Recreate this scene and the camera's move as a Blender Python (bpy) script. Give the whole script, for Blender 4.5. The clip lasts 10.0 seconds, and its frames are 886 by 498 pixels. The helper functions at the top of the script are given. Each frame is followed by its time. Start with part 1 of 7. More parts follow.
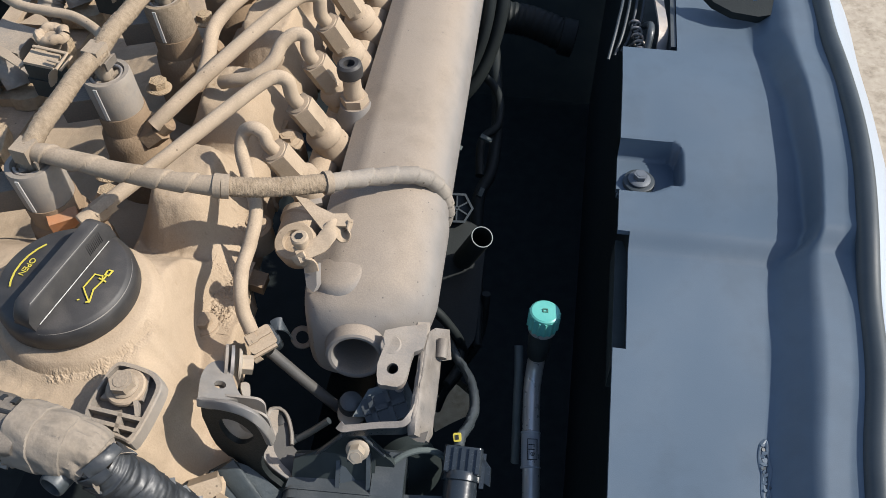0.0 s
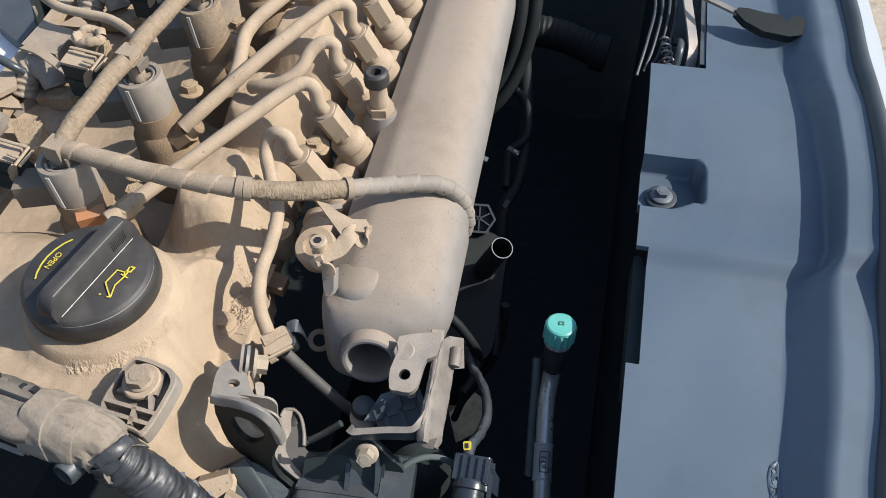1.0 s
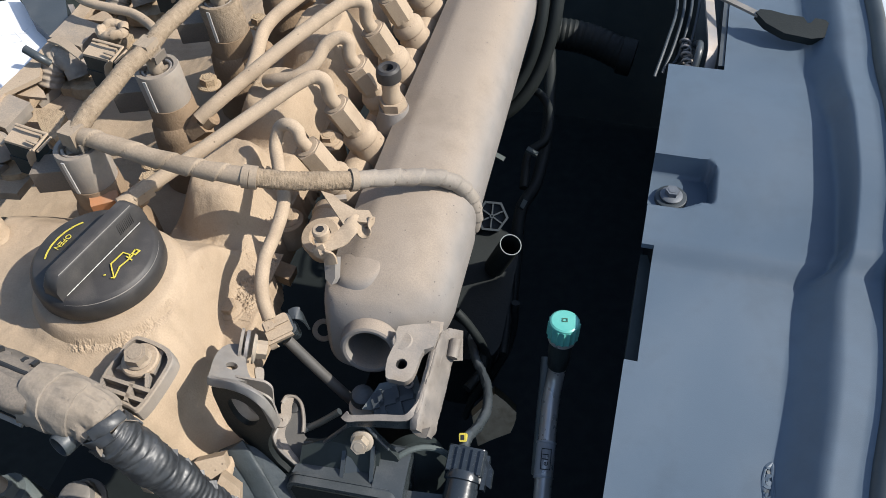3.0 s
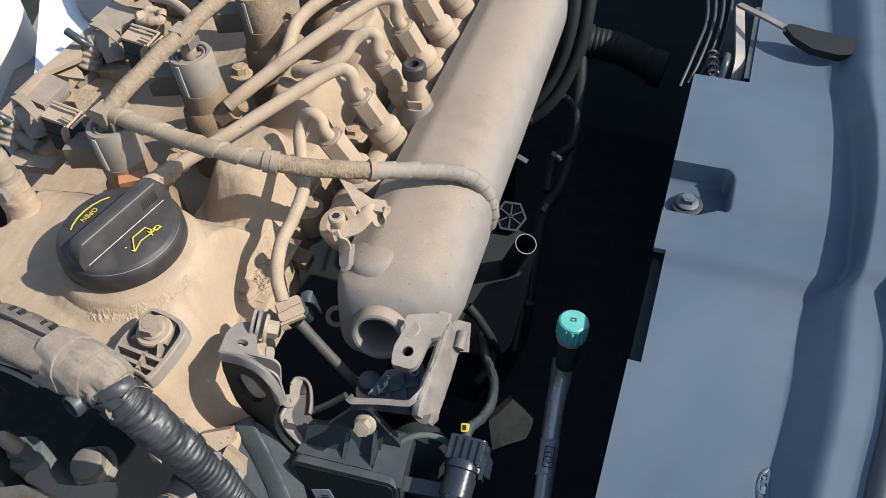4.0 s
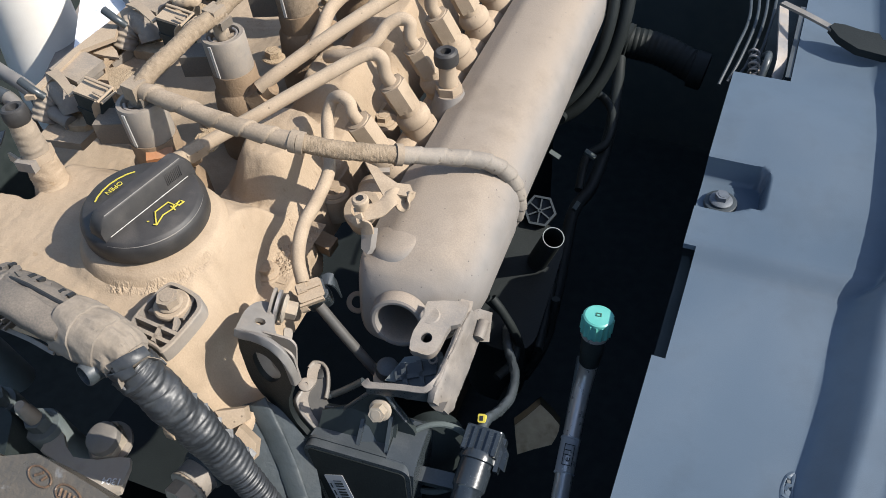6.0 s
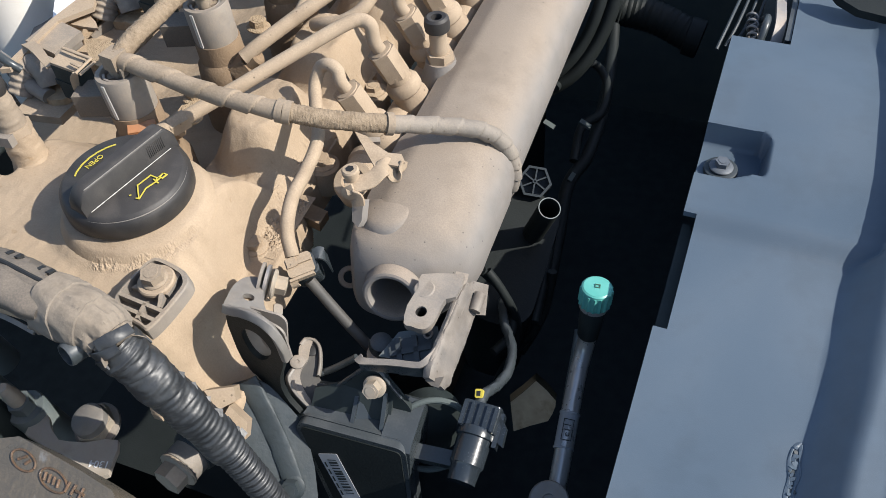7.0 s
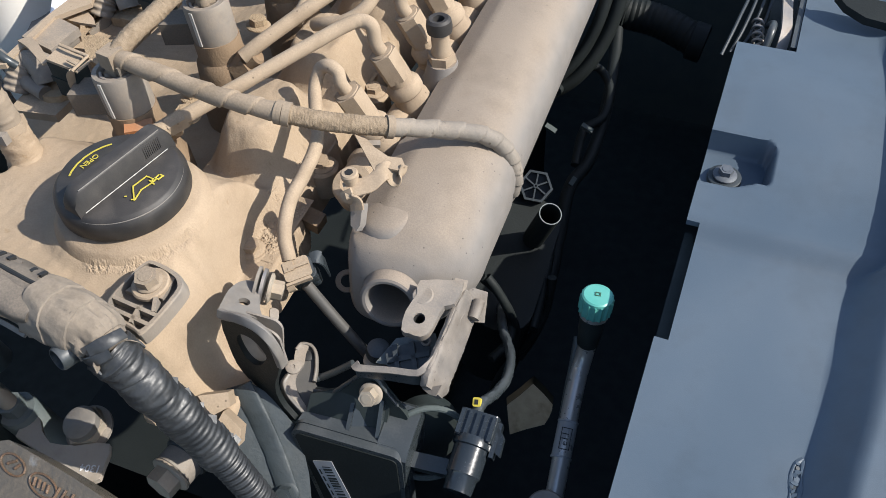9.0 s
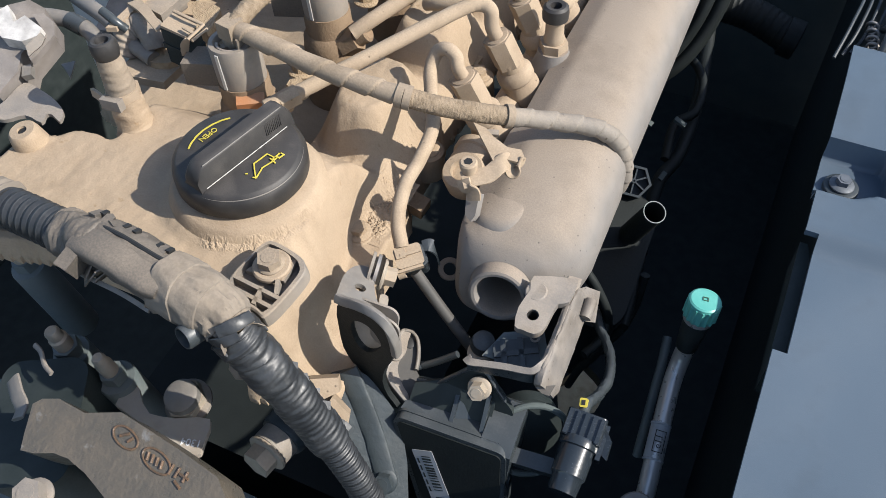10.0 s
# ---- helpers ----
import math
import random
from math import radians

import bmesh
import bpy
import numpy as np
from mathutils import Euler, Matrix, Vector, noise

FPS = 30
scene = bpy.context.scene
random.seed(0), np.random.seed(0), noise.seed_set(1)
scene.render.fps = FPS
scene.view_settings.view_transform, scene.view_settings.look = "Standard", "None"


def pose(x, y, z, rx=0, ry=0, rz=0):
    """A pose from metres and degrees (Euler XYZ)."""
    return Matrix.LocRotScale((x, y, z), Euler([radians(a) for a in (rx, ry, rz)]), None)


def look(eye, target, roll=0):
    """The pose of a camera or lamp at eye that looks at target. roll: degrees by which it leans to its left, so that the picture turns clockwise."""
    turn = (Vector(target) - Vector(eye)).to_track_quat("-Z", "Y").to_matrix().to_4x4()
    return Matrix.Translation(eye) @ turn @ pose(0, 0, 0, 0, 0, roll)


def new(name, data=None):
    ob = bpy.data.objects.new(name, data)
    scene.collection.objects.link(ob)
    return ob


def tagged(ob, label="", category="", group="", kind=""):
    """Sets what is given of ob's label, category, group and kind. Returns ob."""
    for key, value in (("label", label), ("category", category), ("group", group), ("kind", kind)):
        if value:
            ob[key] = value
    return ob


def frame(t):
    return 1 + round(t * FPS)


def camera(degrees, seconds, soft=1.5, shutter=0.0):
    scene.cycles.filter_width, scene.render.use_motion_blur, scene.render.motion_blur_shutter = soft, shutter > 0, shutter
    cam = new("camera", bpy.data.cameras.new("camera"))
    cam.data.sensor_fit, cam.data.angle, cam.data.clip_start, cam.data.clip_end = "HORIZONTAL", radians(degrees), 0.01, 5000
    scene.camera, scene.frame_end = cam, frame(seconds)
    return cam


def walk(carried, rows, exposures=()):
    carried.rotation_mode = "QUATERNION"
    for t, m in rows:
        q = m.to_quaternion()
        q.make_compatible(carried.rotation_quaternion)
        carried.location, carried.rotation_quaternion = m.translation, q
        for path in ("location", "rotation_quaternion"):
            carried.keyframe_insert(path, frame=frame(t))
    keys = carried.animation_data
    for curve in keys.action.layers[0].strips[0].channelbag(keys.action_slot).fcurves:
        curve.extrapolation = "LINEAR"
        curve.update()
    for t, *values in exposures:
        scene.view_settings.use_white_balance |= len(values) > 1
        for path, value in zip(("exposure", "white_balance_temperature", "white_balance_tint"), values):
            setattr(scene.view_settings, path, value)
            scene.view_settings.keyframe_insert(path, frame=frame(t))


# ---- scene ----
cam = camera(53.5, 10.0, soft=0.8)
PATH = [
    (0, (0.007, 0.022, 0.446), (-0.02, 1.273, -1.114), -1.0),
    (0.5, (0.02, 0.018, 0.447), (-0.016, 1.287, -1.098), -0.4),
    (1, (0.019, 0.018, 0.448), (-0.092, 1.288, -1.094), -1.9),
    (1.5, (0.02, 0.018, 0.449), (-0.124, 1.284, -1.092), -2.6),
    (2, (0.026, 0.014, 0.447), (-0.146, 1.289, -1.085), -3.3),
    (2.5, (0.037, 0.013, 0.443), (-0.155, 1.289, -1.085), -4.1),
    (4, (0.065, -0.004, 0.442), (-0.241, 1.283, -1.058), -3.9),
    (4.5, (0.069, -0.007, 0.436), (-0.273, 1.277, -1.059), -4.4),
    (5, (0.064, -0.007, 0.435), (-0.308, 1.272, -1.057), -3.8),
    (5.2, (0.065, -0.004, 0.435), (-0.312, 1.277, -1.054), -3.7),
    (6.3, (0.076, -0.008, 0.418), (-0.319, 1.279, -1.06), -4.8),
    (6.5, (0.073, -0.004, 0.413), (-0.31, 1.271, -1.079), -4.9),
    (7, (0.071, -0.001, 0.41), (-0.3, 1.256, -1.1), -4.9),
    (7.5, (0.057, -0.004, 0.415), (-0.311, 1.25, -1.099), -3.6),
    (8, (0.055, 0.003, 0.414), (-0.314, 1.253, -1.103), -3.3),
    (8.5, (0.068, 0.003, 0.415), (-0.308, 1.254, -1.099), -4.0),
    (9, (0.068, 0.007, 0.408), (-0.297, 1.261, -1.107), -3.9),
    (9.5, (0.055, 0.013, 0.413), (-0.295, 1.26, -1.112), -3.4),
    (10, (0.01, 0.008, 0.412), (-0.378, 1.199, -1.147), -1.7),
]
EXPOSURE = [(0, 0.40), (2.5, 0.45), (4, 0.44), (5, 0.46), (6.5, 0.53), (7, 0.46), (8, 0.44), (9, 0.40), (9.5, 0.36), (10, 0.48)]
walk(cam, [(t, look(eye, target, roll)) for t, eye, target, roll in PATH], EXPOSURE)

# ---- world, sun, exposure ----
world = bpy.data.worlds.new("sky")
scene.world = world
world.use_nodes = True
wn = world.node_tree.nodes
sky = wn.new("ShaderNodeTexSky")
sky.sky_type = "NISHITA"
sky.sun_disc = False
SUN_WAY = Vector((1.18, 0.0, 1.0)).normalized()
sky.sun_elevation = math.asin(SUN_WAY.z)
sky.sun_rotation = math.atan2(SUN_WAY.x, SUN_WAY.y)
wn["Background"].inputs["Strength"].default_value = 0.145
world.node_tree.links.new(sky.outputs[0], wn["Background"].inputs["Color"])
sun = new("sun", bpy.data.lights.new("sun", "SUN"))
sun.data.energy = 4.75
sun.data.angle = radians(0.53)
sun.data.color = (1.0, 0.952, 0.88)
sun.matrix_world = look(SUN_WAY * 3, (0, 0, 0))


# ---- materials ----
DUST = (0.383, 0.297, 0.210)


def surface(name, base, other=None, rough=0.5, metal=0.0, grain=60.0, fine=700.0, bump=0.15, dust=0.0, up=0.0,
            dust_colour=DUST, patch=35.0, spec=0.5, worn=0.0, pits=0.0, slope=0.25, blotch=0.0, even=0.0):
    """A plain surface with two scales of variation, and dust that lies on it in patches (dust) and on faces that look up (up)."""
    m = bpy.data.materials.new(name)
    m.use_nodes = True
    t = m.node_tree
    n, link = t.nodes, t.links.new
    bsdf = n["Principled BSDF"]
    co = n.new("ShaderNodeTexCoord")

    def noise_at(scale, detail=4.0):
        x = n.new("ShaderNodeTexNoise")
        x.inputs["Scale"].default_value, x.inputs["Detail"].default_value = scale, detail
        link(co.outputs["Object"], x.inputs["Vector"])
        return x.outputs["Fac"]

    def maths(op, a, b, clamp=False):
        x = n.new("ShaderNodeMath")
        x.operation, x.use_clamp = op, clamp
        for i, v in enumerate((a, b)):
            if isinstance(v, (int, float)):
                x.inputs[i].default_value = v
            else:
                link(v, x.inputs[i])
        return x.outputs[0]

    def mixed(fac, a, b):
        x = n.new("ShaderNodeMix")
        x.data_type = "RGBA"
        for sock, v in ((x.inputs["Factor"], fac), (x.inputs["A"], a), (x.inputs["B"], b)):
            if isinstance(v, tuple):
                sock.default_value = (*v, 1)
            elif isinstance(v, (int, float)):
                sock.default_value = v
            else:
                link(v, sock)
        return x.outputs["Result"]

    coarse, small = noise_at(grain), noise_at(fine, 6.0)
    other = other or tuple(c * 0.75 for c in base)
    col = mixed(maths("MULTIPLY", maths("SUBTRACT", coarse, 0.3, True), 2.2, True), base, other)
    rgh = maths("ADD", maths("MULTIPLY", maths("SUBTRACT", small, 0.5), 0.25), rough, True)
    met = metal
    if dust or up:
        geo = n.new("ShaderNodeNewGeometry")
        sep = n.new("ShaderNodeSeparateXYZ")
        link(geo.outputs["Normal"], sep.inputs[0])
        lying = maths("MULTIPLY", maths("SUBTRACT", sep.outputs["Z"], slope), up * 1.2 / (1 - slope), True)
        blot = maths("MULTIPLY", maths("SUBTRACT", maths("ADD", noise_at(patch, 5.0), maths("MULTIPLY", small, 0.25)), 0.62 - 0.5 * dust), 4.0, True)
        lump = maths("ADD", maths("MULTIPLY", blot, dust, True), maths("MULTIPLY", lying, maths("ADD", maths("MULTIPLY", blot, 0.45 * (1 - even)), 0.55 + 0.45 * even)), True)
        tint = mixed(maths("MULTIPLY", maths("SUBTRACT", small, 0.35), 2.5, True), tuple(c * 0.88 for c in dust_colour), tuple(min(1, c * 1.07) for c in dust_colour))
        col = mixed(lump, col, tint)
        rgh = maths("ADD", rgh, maths("MULTIPLY", lump, 0.45), True)
        if metal:
            met = maths("MULTIPLY", maths("SUBTRACT", 1.0, lump), metal)
    if worn:
        col = mixed(maths("MULTIPLY", maths("SUBTRACT", noise_at(grain * 4, 8.0), 0.66), 8.0, True), col, tuple(min(1, max(0.01, c + worn)) for c in base))
    if blotch:  # broad uneven tone, a hand's width down to a finger's
        wide = maths("ADD", maths("MULTIPLY", noise_at(22.0, 6.0), 1.3), maths("MULTIPLY", noise_at(95.0, 5.0), 0.7))
        stain = n.new("ShaderNodeMix")
        stain.data_type, stain.blend_type = "RGBA", "MULTIPLY"
        link(maths("MULTIPLY", maths("SUBTRACT", wide, 0.98), 3.2, True), stain.inputs["Factor"])
        link(col, stain.inputs["A"])
        stain.inputs["B"].default_value = (1 - blotch, 1 - blotch * 1.05, 1 - blotch * 1.12, 1)
        col = stain.outputs["Result"]
    hollow = None
    if pits:  # sparse small dark pits
        cell = n.new("ShaderNodeTexVoronoi")
        cell.inputs["Scale"].default_value = pits
        link(co.outputs["Object"], cell.inputs["Vector"])
        near = maths("MULTIPLY", maths("SUBTRACT", 0.13, cell.outputs["Distance"]), 14.0, True)
        hollow = maths("MULTIPLY", near, maths("MULTIPLY", maths("SUBTRACT", noise_at(pits * 0.35, 2.0), 0.50), 9.0, True))
        col = mixed(maths("MULTIPLY", hollow, 0.75), col, tuple(c * 0.35 for c in base))
    link(col, bsdf.inputs["Base Color"])
    link(rgh, bsdf.inputs["Roughness"])
    if isinstance(met, (int, float)):
        bsdf.inputs["Metallic"].default_value = met
    else:
        link(met, bsdf.inputs["Metallic"])
    bsdf.inputs["Specular IOR Level"].default_value = spec
    if bump:
        b = n.new("ShaderNodeBump")
        b.inputs["Strength"].default_value, b.inputs["Distance"].default_value = bump, 0.0012
        high = maths("ADD", maths("MULTIPLY", small, 0.5), maths("ADD", maths("MULTIPLY", coarse, 0.6), maths("MULTIPLY", noise_at(grain * 5, 3.0), 0.45)))
        if hollow is not None:
            high = maths("SUBTRACT", high, maths("MULTIPLY", hollow, 0.6))
        link(high, b.inputs["Height"])
        link(b.outputs[0], bsdf.inputs["Normal"])
    return m


M = {
    "cover": surface("dusty_cast_cover", (0.328, 0.249, 0.171), (0.386, 0.297, 0.208), 0.9, grain=38, fine=900, bump=0.42, dust=0.6, patch=40, spec=0.2, worn=-0.06, blotch=0.16),
    "rail": surface("dusty_rail", (0.335, 0.262, 0.188), (0.295, 0.232, 0.168), 0.75, grain=30, fine=900, bump=0.20, dust=0.40, up=0.55, patch=16, spec=0.3, dust_colour=(0.415, 0.322, 0.228), blotch=0.22, pits=160),
    "pipe": surface("sand_cast_aluminium", (0.205, 0.192, 0.180), (0.232, 0.212, 0.192), 0.58, 0.05, grain=60, fine=1100, bump=0.20, dust=0.10, up=1.0, slope=0.45, even=0.9, patch=40, spec=0.35, dust_colour=(0.292, 0.241, 0.191), pits=190, blotch=0.12),
    "steel": surface("dull_steel", (0.33, 0.33, 0.33), (0.25, 0.25, 0.26), 0.42, 0.75, grain=120, bump=0.06, dust=0.25, up=0.35),
    "zinc": surface("zinc_plated_bolt", (0.42, 0.39, 0.33), (0.34, 0.31, 0.26), 0.45, 0.45, grain=150, bump=0.08, dust=0.45, up=0.4),
    "bracket": surface("grey_sheet_steel", (0.175, 0.168, 0.158), (0.235, 0.222, 0.205), 0.5, 0.3, grain=60, bump=0.12, dust=0.20, up=0.30, dust_colour=(0.33, 0.28, 0.225), blotch=0.25),
    "strap": surface("grey_cast_strap", (0.180, 0.166, 0.152), (0.250, 0.226, 0.200), 0.6, 0.1, grain=70, fine=900, bump=0.18, dust=0.25, up=0.30, patch=45, dust_colour=(0.39, 0.325, 0.255), blotch=0.25),
    "clipgrey": surface("grey_clip_plastic", (0.165, 0.150, 0.134), (0.215, 0.190, 0.162), 0.6, grain=80, fine=900, bump=0.14, dust=0.30, up=0.70, slope=0.4, patch=50, dust_colour=(0.335, 0.272, 0.205), blotch=0.2),
    # castdark made much darker, with the casting's shade in the colour
    "frontcast": surface("shade_darkened_casting", (0.030, 0.040, 0.045), (0.048, 0.060, 0.066), 0.5, 0.1, grain=45, fine=350, bump=0.35, dust=0.12, up=0.05, patch=30, dust_colour=(0.085, 0.082, 0.075), blotch=0.4),
    "scuffed": surface("scuffed_steel_strap", (0.150, 0.138, 0.126), (0.205, 0.186, 0.166), 0.55, 0.15, grain=110, fine=1000, bump=0.22, dust=0.20, up=0.22, patch=60, dust_colour=(0.34, 0.285, 0.225), worn=-0.07, blotch=0.35),
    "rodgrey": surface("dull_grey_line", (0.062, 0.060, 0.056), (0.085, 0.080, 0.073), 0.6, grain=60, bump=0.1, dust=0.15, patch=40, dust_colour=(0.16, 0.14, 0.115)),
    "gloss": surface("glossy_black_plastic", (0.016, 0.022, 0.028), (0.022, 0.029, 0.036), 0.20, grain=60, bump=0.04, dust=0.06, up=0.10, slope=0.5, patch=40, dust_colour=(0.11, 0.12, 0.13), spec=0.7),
    # near black, for black parts and for faces whose shade is put in as colour
    "shadeblack": surface("black_and_shade", (0.010, 0.013, 0.013), (0.016, 0.020, 0.020), 0.6, grain=30, bump=0.2, spec=0.25),
    "solenoid": surface("grey_solenoid", (0.205, 0.190, 0.172), (0.255, 0.226, 0.190), 0.55, 0.20, grain=90, bump=0.12, dust=0.42, up=0.1, patch=60, dust_colour=(0.33, 0.265, 0.200), blotch=0.3),
    "stripe": surface("bare_seam", (0.6, 0.59, 0.55), None, 0.4, 0.3, bump=0.02),
    "cap": surface("black_cap_plastic", (0.025, 0.024, 0.024), (0.034, 0.032, 0.031), 0.50, grain=130, fine=1500, bump=0.10, dust=0.10, up=0.12, slope=0.5, patch=70, dust_colour=(0.20, 0.175, 0.15), spec=0.4),
    # up and dust_colour here pale the upward faces in place of sky light
    "black": surface("black_plastic", (0.026, 0.033, 0.037), (0.036, 0.045, 0.050), 0.30, grain=60, fine=900, bump=0.08, dust=0.10, up=0.34, slope=0.4, patch=40, dust_colour=(0.125, 0.132, 0.136), spec=0.6),
    "blackdust": surface("dusty_black_plastic", (0.046, 0.044, 0.042), (0.075, 0.068, 0.060), 0.45, grain=30, fine=900, bump=0.16, dust=0.36, up=0.36, patch=12, dust_colour=(0.265, 0.218, 0.168)),
    "flex": surface("ribbed_black_conduit", (0.017, 0.019, 0.022), (0.027, 0.030, 0.033), 0.40, grain=90, bump=0.14, dust=0.12, patch=60, up=0.10, dust_colour=(0.115, 0.118, 0.122)),
    "tape": surface("dusty_cloth_tape", (0.205, 0.178, 0.148), (0.168, 0.146, 0.122), 0.8, grain=28, fine=600, bump=0.35, dust=0.12, up=0.55, patch=16, spec=0.25, dust_colour=(0.315, 0.258, 0.196), blotch=0.22, even=0.5),
    "hose": surface("dusty_wrapped_hose", (0.205, 0.168, 0.128), (0.255, 0.206, 0.156), 0.7, grain=40, fine=800, bump=0.26, dust=0.45, up=0.45, patch=22, spec=0.3, dust_colour=(0.325, 0.258, 0.188), blotch=0.2),
    "wrap": surface("grey_cracked_tape", (0.165, 0.150, 0.132), (0.24, 0.215, 0.185), 0.6, grain=50, fine=900, bump=0.25, dust=0.28, up=0.25, patch=30, spec=0.35, dust_colour=(0.37, 0.305, 0.235), worn=-0.10),
    "jet": surface("jet_black_plastic", (0.020, 0.027, 0.027), (0.034, 0.042, 0.042), 0.55, grain=60, bump=0.06, spec=0.25),
    # label white lowered to grey for the shade it lies in
    "shadelabel": surface("label_greyed_for_shade", (0.36, 0.38, 0.40), (0.30, 0.32, 0.34), 0.5, grain=60, bump=0.0, dust=0.2, patch=60),
    "felt": surface("caked_dust_sleeve", (0.255, 0.198, 0.140), (0.160, 0.120, 0.082), 0.95, grain=420, fine=1500, bump=0.6, dust=0.35, up=0.2, patch=160, spec=0.1, dust_colour=(0.34, 0.268, 0.190)),
    # caked earth, browner than crust to carry the shade of the injector wells
    "earth": surface("caked_earth_with_shade", (0.250, 0.180, 0.118), (0.185, 0.128, 0.082), 0.95, grain=120, fine=700, bump=0.45, spec=0.1, dust=0.25, patch=60, dust_colour=(0.36, 0.27, 0.18)),
    "crust": surface("caked_earth", (0.40, 0.305, 0.20), (0.29, 0.215, 0.14), 0.95, grain=260, fine=1100, bump=1.0, spec=0.1),
    # the blue tint puts open shade under the sky into the plastic's colour
    "shroud": surface("weathered_plastic_blued_for_shade", (0.066, 0.094, 0.126), (0.098, 0.131, 0.168), 0.42, grain=5, fine=1800, bump=0.10, dust=0.20, up=0.0, patch=12, dust_colour=(0.150, 0.178, 0.206), spec=0.4, worn=0.03, blotch=0.10),
    "rubber": surface("black_rubber_seal", (0.028, 0.037, 0.043), (0.042, 0.052, 0.060), 0.5, grain=40, bump=0.08),
    "paint": surface("silver_blue_car_paint", (0.36, 0.40, 0.45), (0.33, 0.37, 0.42), 0.35, 0.2, grain=8, bump=0.0),
    "scuffwhite": surface("scuffed_white_plastic", (0.60, 0.575, 0.54), (0.34, 0.325, 0.31), 0.6, grain=160, fine=900, bump=0.25, dust=0.15, patch=80, dust_colour=(0.42, 0.37, 0.31), blotch=0.35),
    "dustgrey": surface("dusty_grey_plastic", (0.165, 0.150, 0.142), (0.215, 0.195, 0.180), 0.6, grain=40, fine=900, bump=0.12, dust=0.25, up=0.3, patch=35, dust_colour=(0.30, 0.262, 0.225), blotch=0.3),
    "resv": surface("translucent_white_plastic", (0.74, 0.71, 0.66), (0.66, 0.62, 0.56), 0.4, grain=14, bump=0.05, dust=0.12, up=0.1),
    "teal": surface("teal_plastic", (0.10, 0.40, 0.35), (0.13, 0.44, 0.39), 0.4, grain=120, bump=0.04),
    "alu": surface("bare_aluminium_tube", (0.56, 0.55, 0.53), (0.46, 0.455, 0.44), 0.30, 0.55, grain=25, fine=200, bump=0.02, dust=0.06, patch=60, spec=0.6, dust_colour=(0.38, 0.34, 0.30)),
    "deep": surface("dark_engine_metal", (0.075, 0.092, 0.090), (0.098, 0.115, 0.110), 0.7, grain=30, bump=0.2, spec=0.25),
    "palesteel": surface("dusty_pale_steel", (0.36, 0.325, 0.28), (0.42, 0.375, 0.32), 0.6, 0.1, grain=60, bump=0.15, dust=0.25, patch=40, blotch=0.25),
    "iron": surface("rusty_cast_iron", (0.100, 0.092, 0.077), (0.150, 0.130, 0.103), 0.30, 0.15, grain=30, fine=300, bump=0.85, dust=0.24, up=0.0, patch=30,
                    dust_colour=(0.17, 0.125, 0.082), worn=0.14),
    "castdark": surface("dark_cast_aluminium", (0.115, 0.142, 0.146), (0.165, 0.192, 0.196), 0.5, 0.2, grain=40, fine=700, bump=0.25, dust=0.16, up=0.12, patch=20, dust_colour=(0.26, 0.23, 0.18)),
    "rust": surface("rust_stain", (0.150, 0.088, 0.050), (0.085, 0.062, 0.045), 0.4, grain=200, bump=0.5),
    "yellow": surface("yellow_print", (0.60, 0.50, 0.07), None, 0.5, bump=0.0),
    "orange": surface("orange_seal", (0.40, 0.16, 0.06), (0.33, 0.15, 0.07), 0.7, grain=150, bump=0.2, dust=0.25, up=0.2),
    "paper": surface("bright_white_plastic", (0.82, 0.82, 0.82), (0.76, 0.76, 0.77), 0.4, grain=20, bump=0.0),
    "greybolt": surface("grey_plated_bolt", (0.115, 0.13, 0.15), (0.085, 0.098, 0.115), 0.6, 0.15, grain=150, bump=0.08),
    "label": surface("white_label", (0.74, 0.75, 0.76), (0.66, 0.67, 0.68), 0.5, grain=60, bump=0.0),
    # black print, also used as painted shade in holes, slots and grooves
    "inkshade": surface("black_ink_and_hole_shade", (0.02, 0.02, 0.02), None, 0.6, bump=0.0),
    "ground": surface("sandy_ground", (0.44, 0.38, 0.30), (0.33, 0.28, 0.22), 0.95, grain=45, fine=300, bump=0.6, spec=0.1, worn=-0.16, blotch=0.3),
    "green": surface("green_lacquer", (0.06, 0.15, 0.10), None, 0.5, bump=0.02),
}

# ---- mesh helpers ----
ORIGIN = {}
TURN_E = Matrix.Rotation(radians(-8), 4, "Z")  # the vehicle's own axes: u across to the front, v along the engine


def E(u, v, z=0.0):
    return TURN_E @ Vector((u, v, z))


def finish(name, bm, material, sharp=35):
    me = bpy.data.meshes.new(name)
    bmesh.ops.recalc_face_normals(bm, faces=bm.faces)
    for f in bm.faces:
        f.smooth = True
    bm.to_mesh(me)
    bm.free()
    me.set_sharp_from_angle(angle=radians(sharp))
    me.materials.append(M[material])
    return me


def thing(name, loc, label, category, group="", kind=""):
    ob = new(name)
    ob.empty_display_size = 0.01
    ob.location = loc
    ORIGIN[ob.name] = Vector(loc)
    return tagged(ob, label, category, group, kind)


def part(name, bm, material, parent, label="", sharp=35):
    """Links a mesh drawn in world places under a thing or a part."""
    base = ORIGIN[parent.name]
    bmesh.ops.translate(bm, verts=bm.verts, vec=-base)
    ob = new(name, finish(name, bm, material, sharp))
    ob.parent = parent
    ORIGIN[ob.name] = base
    return tagged(ob, label)


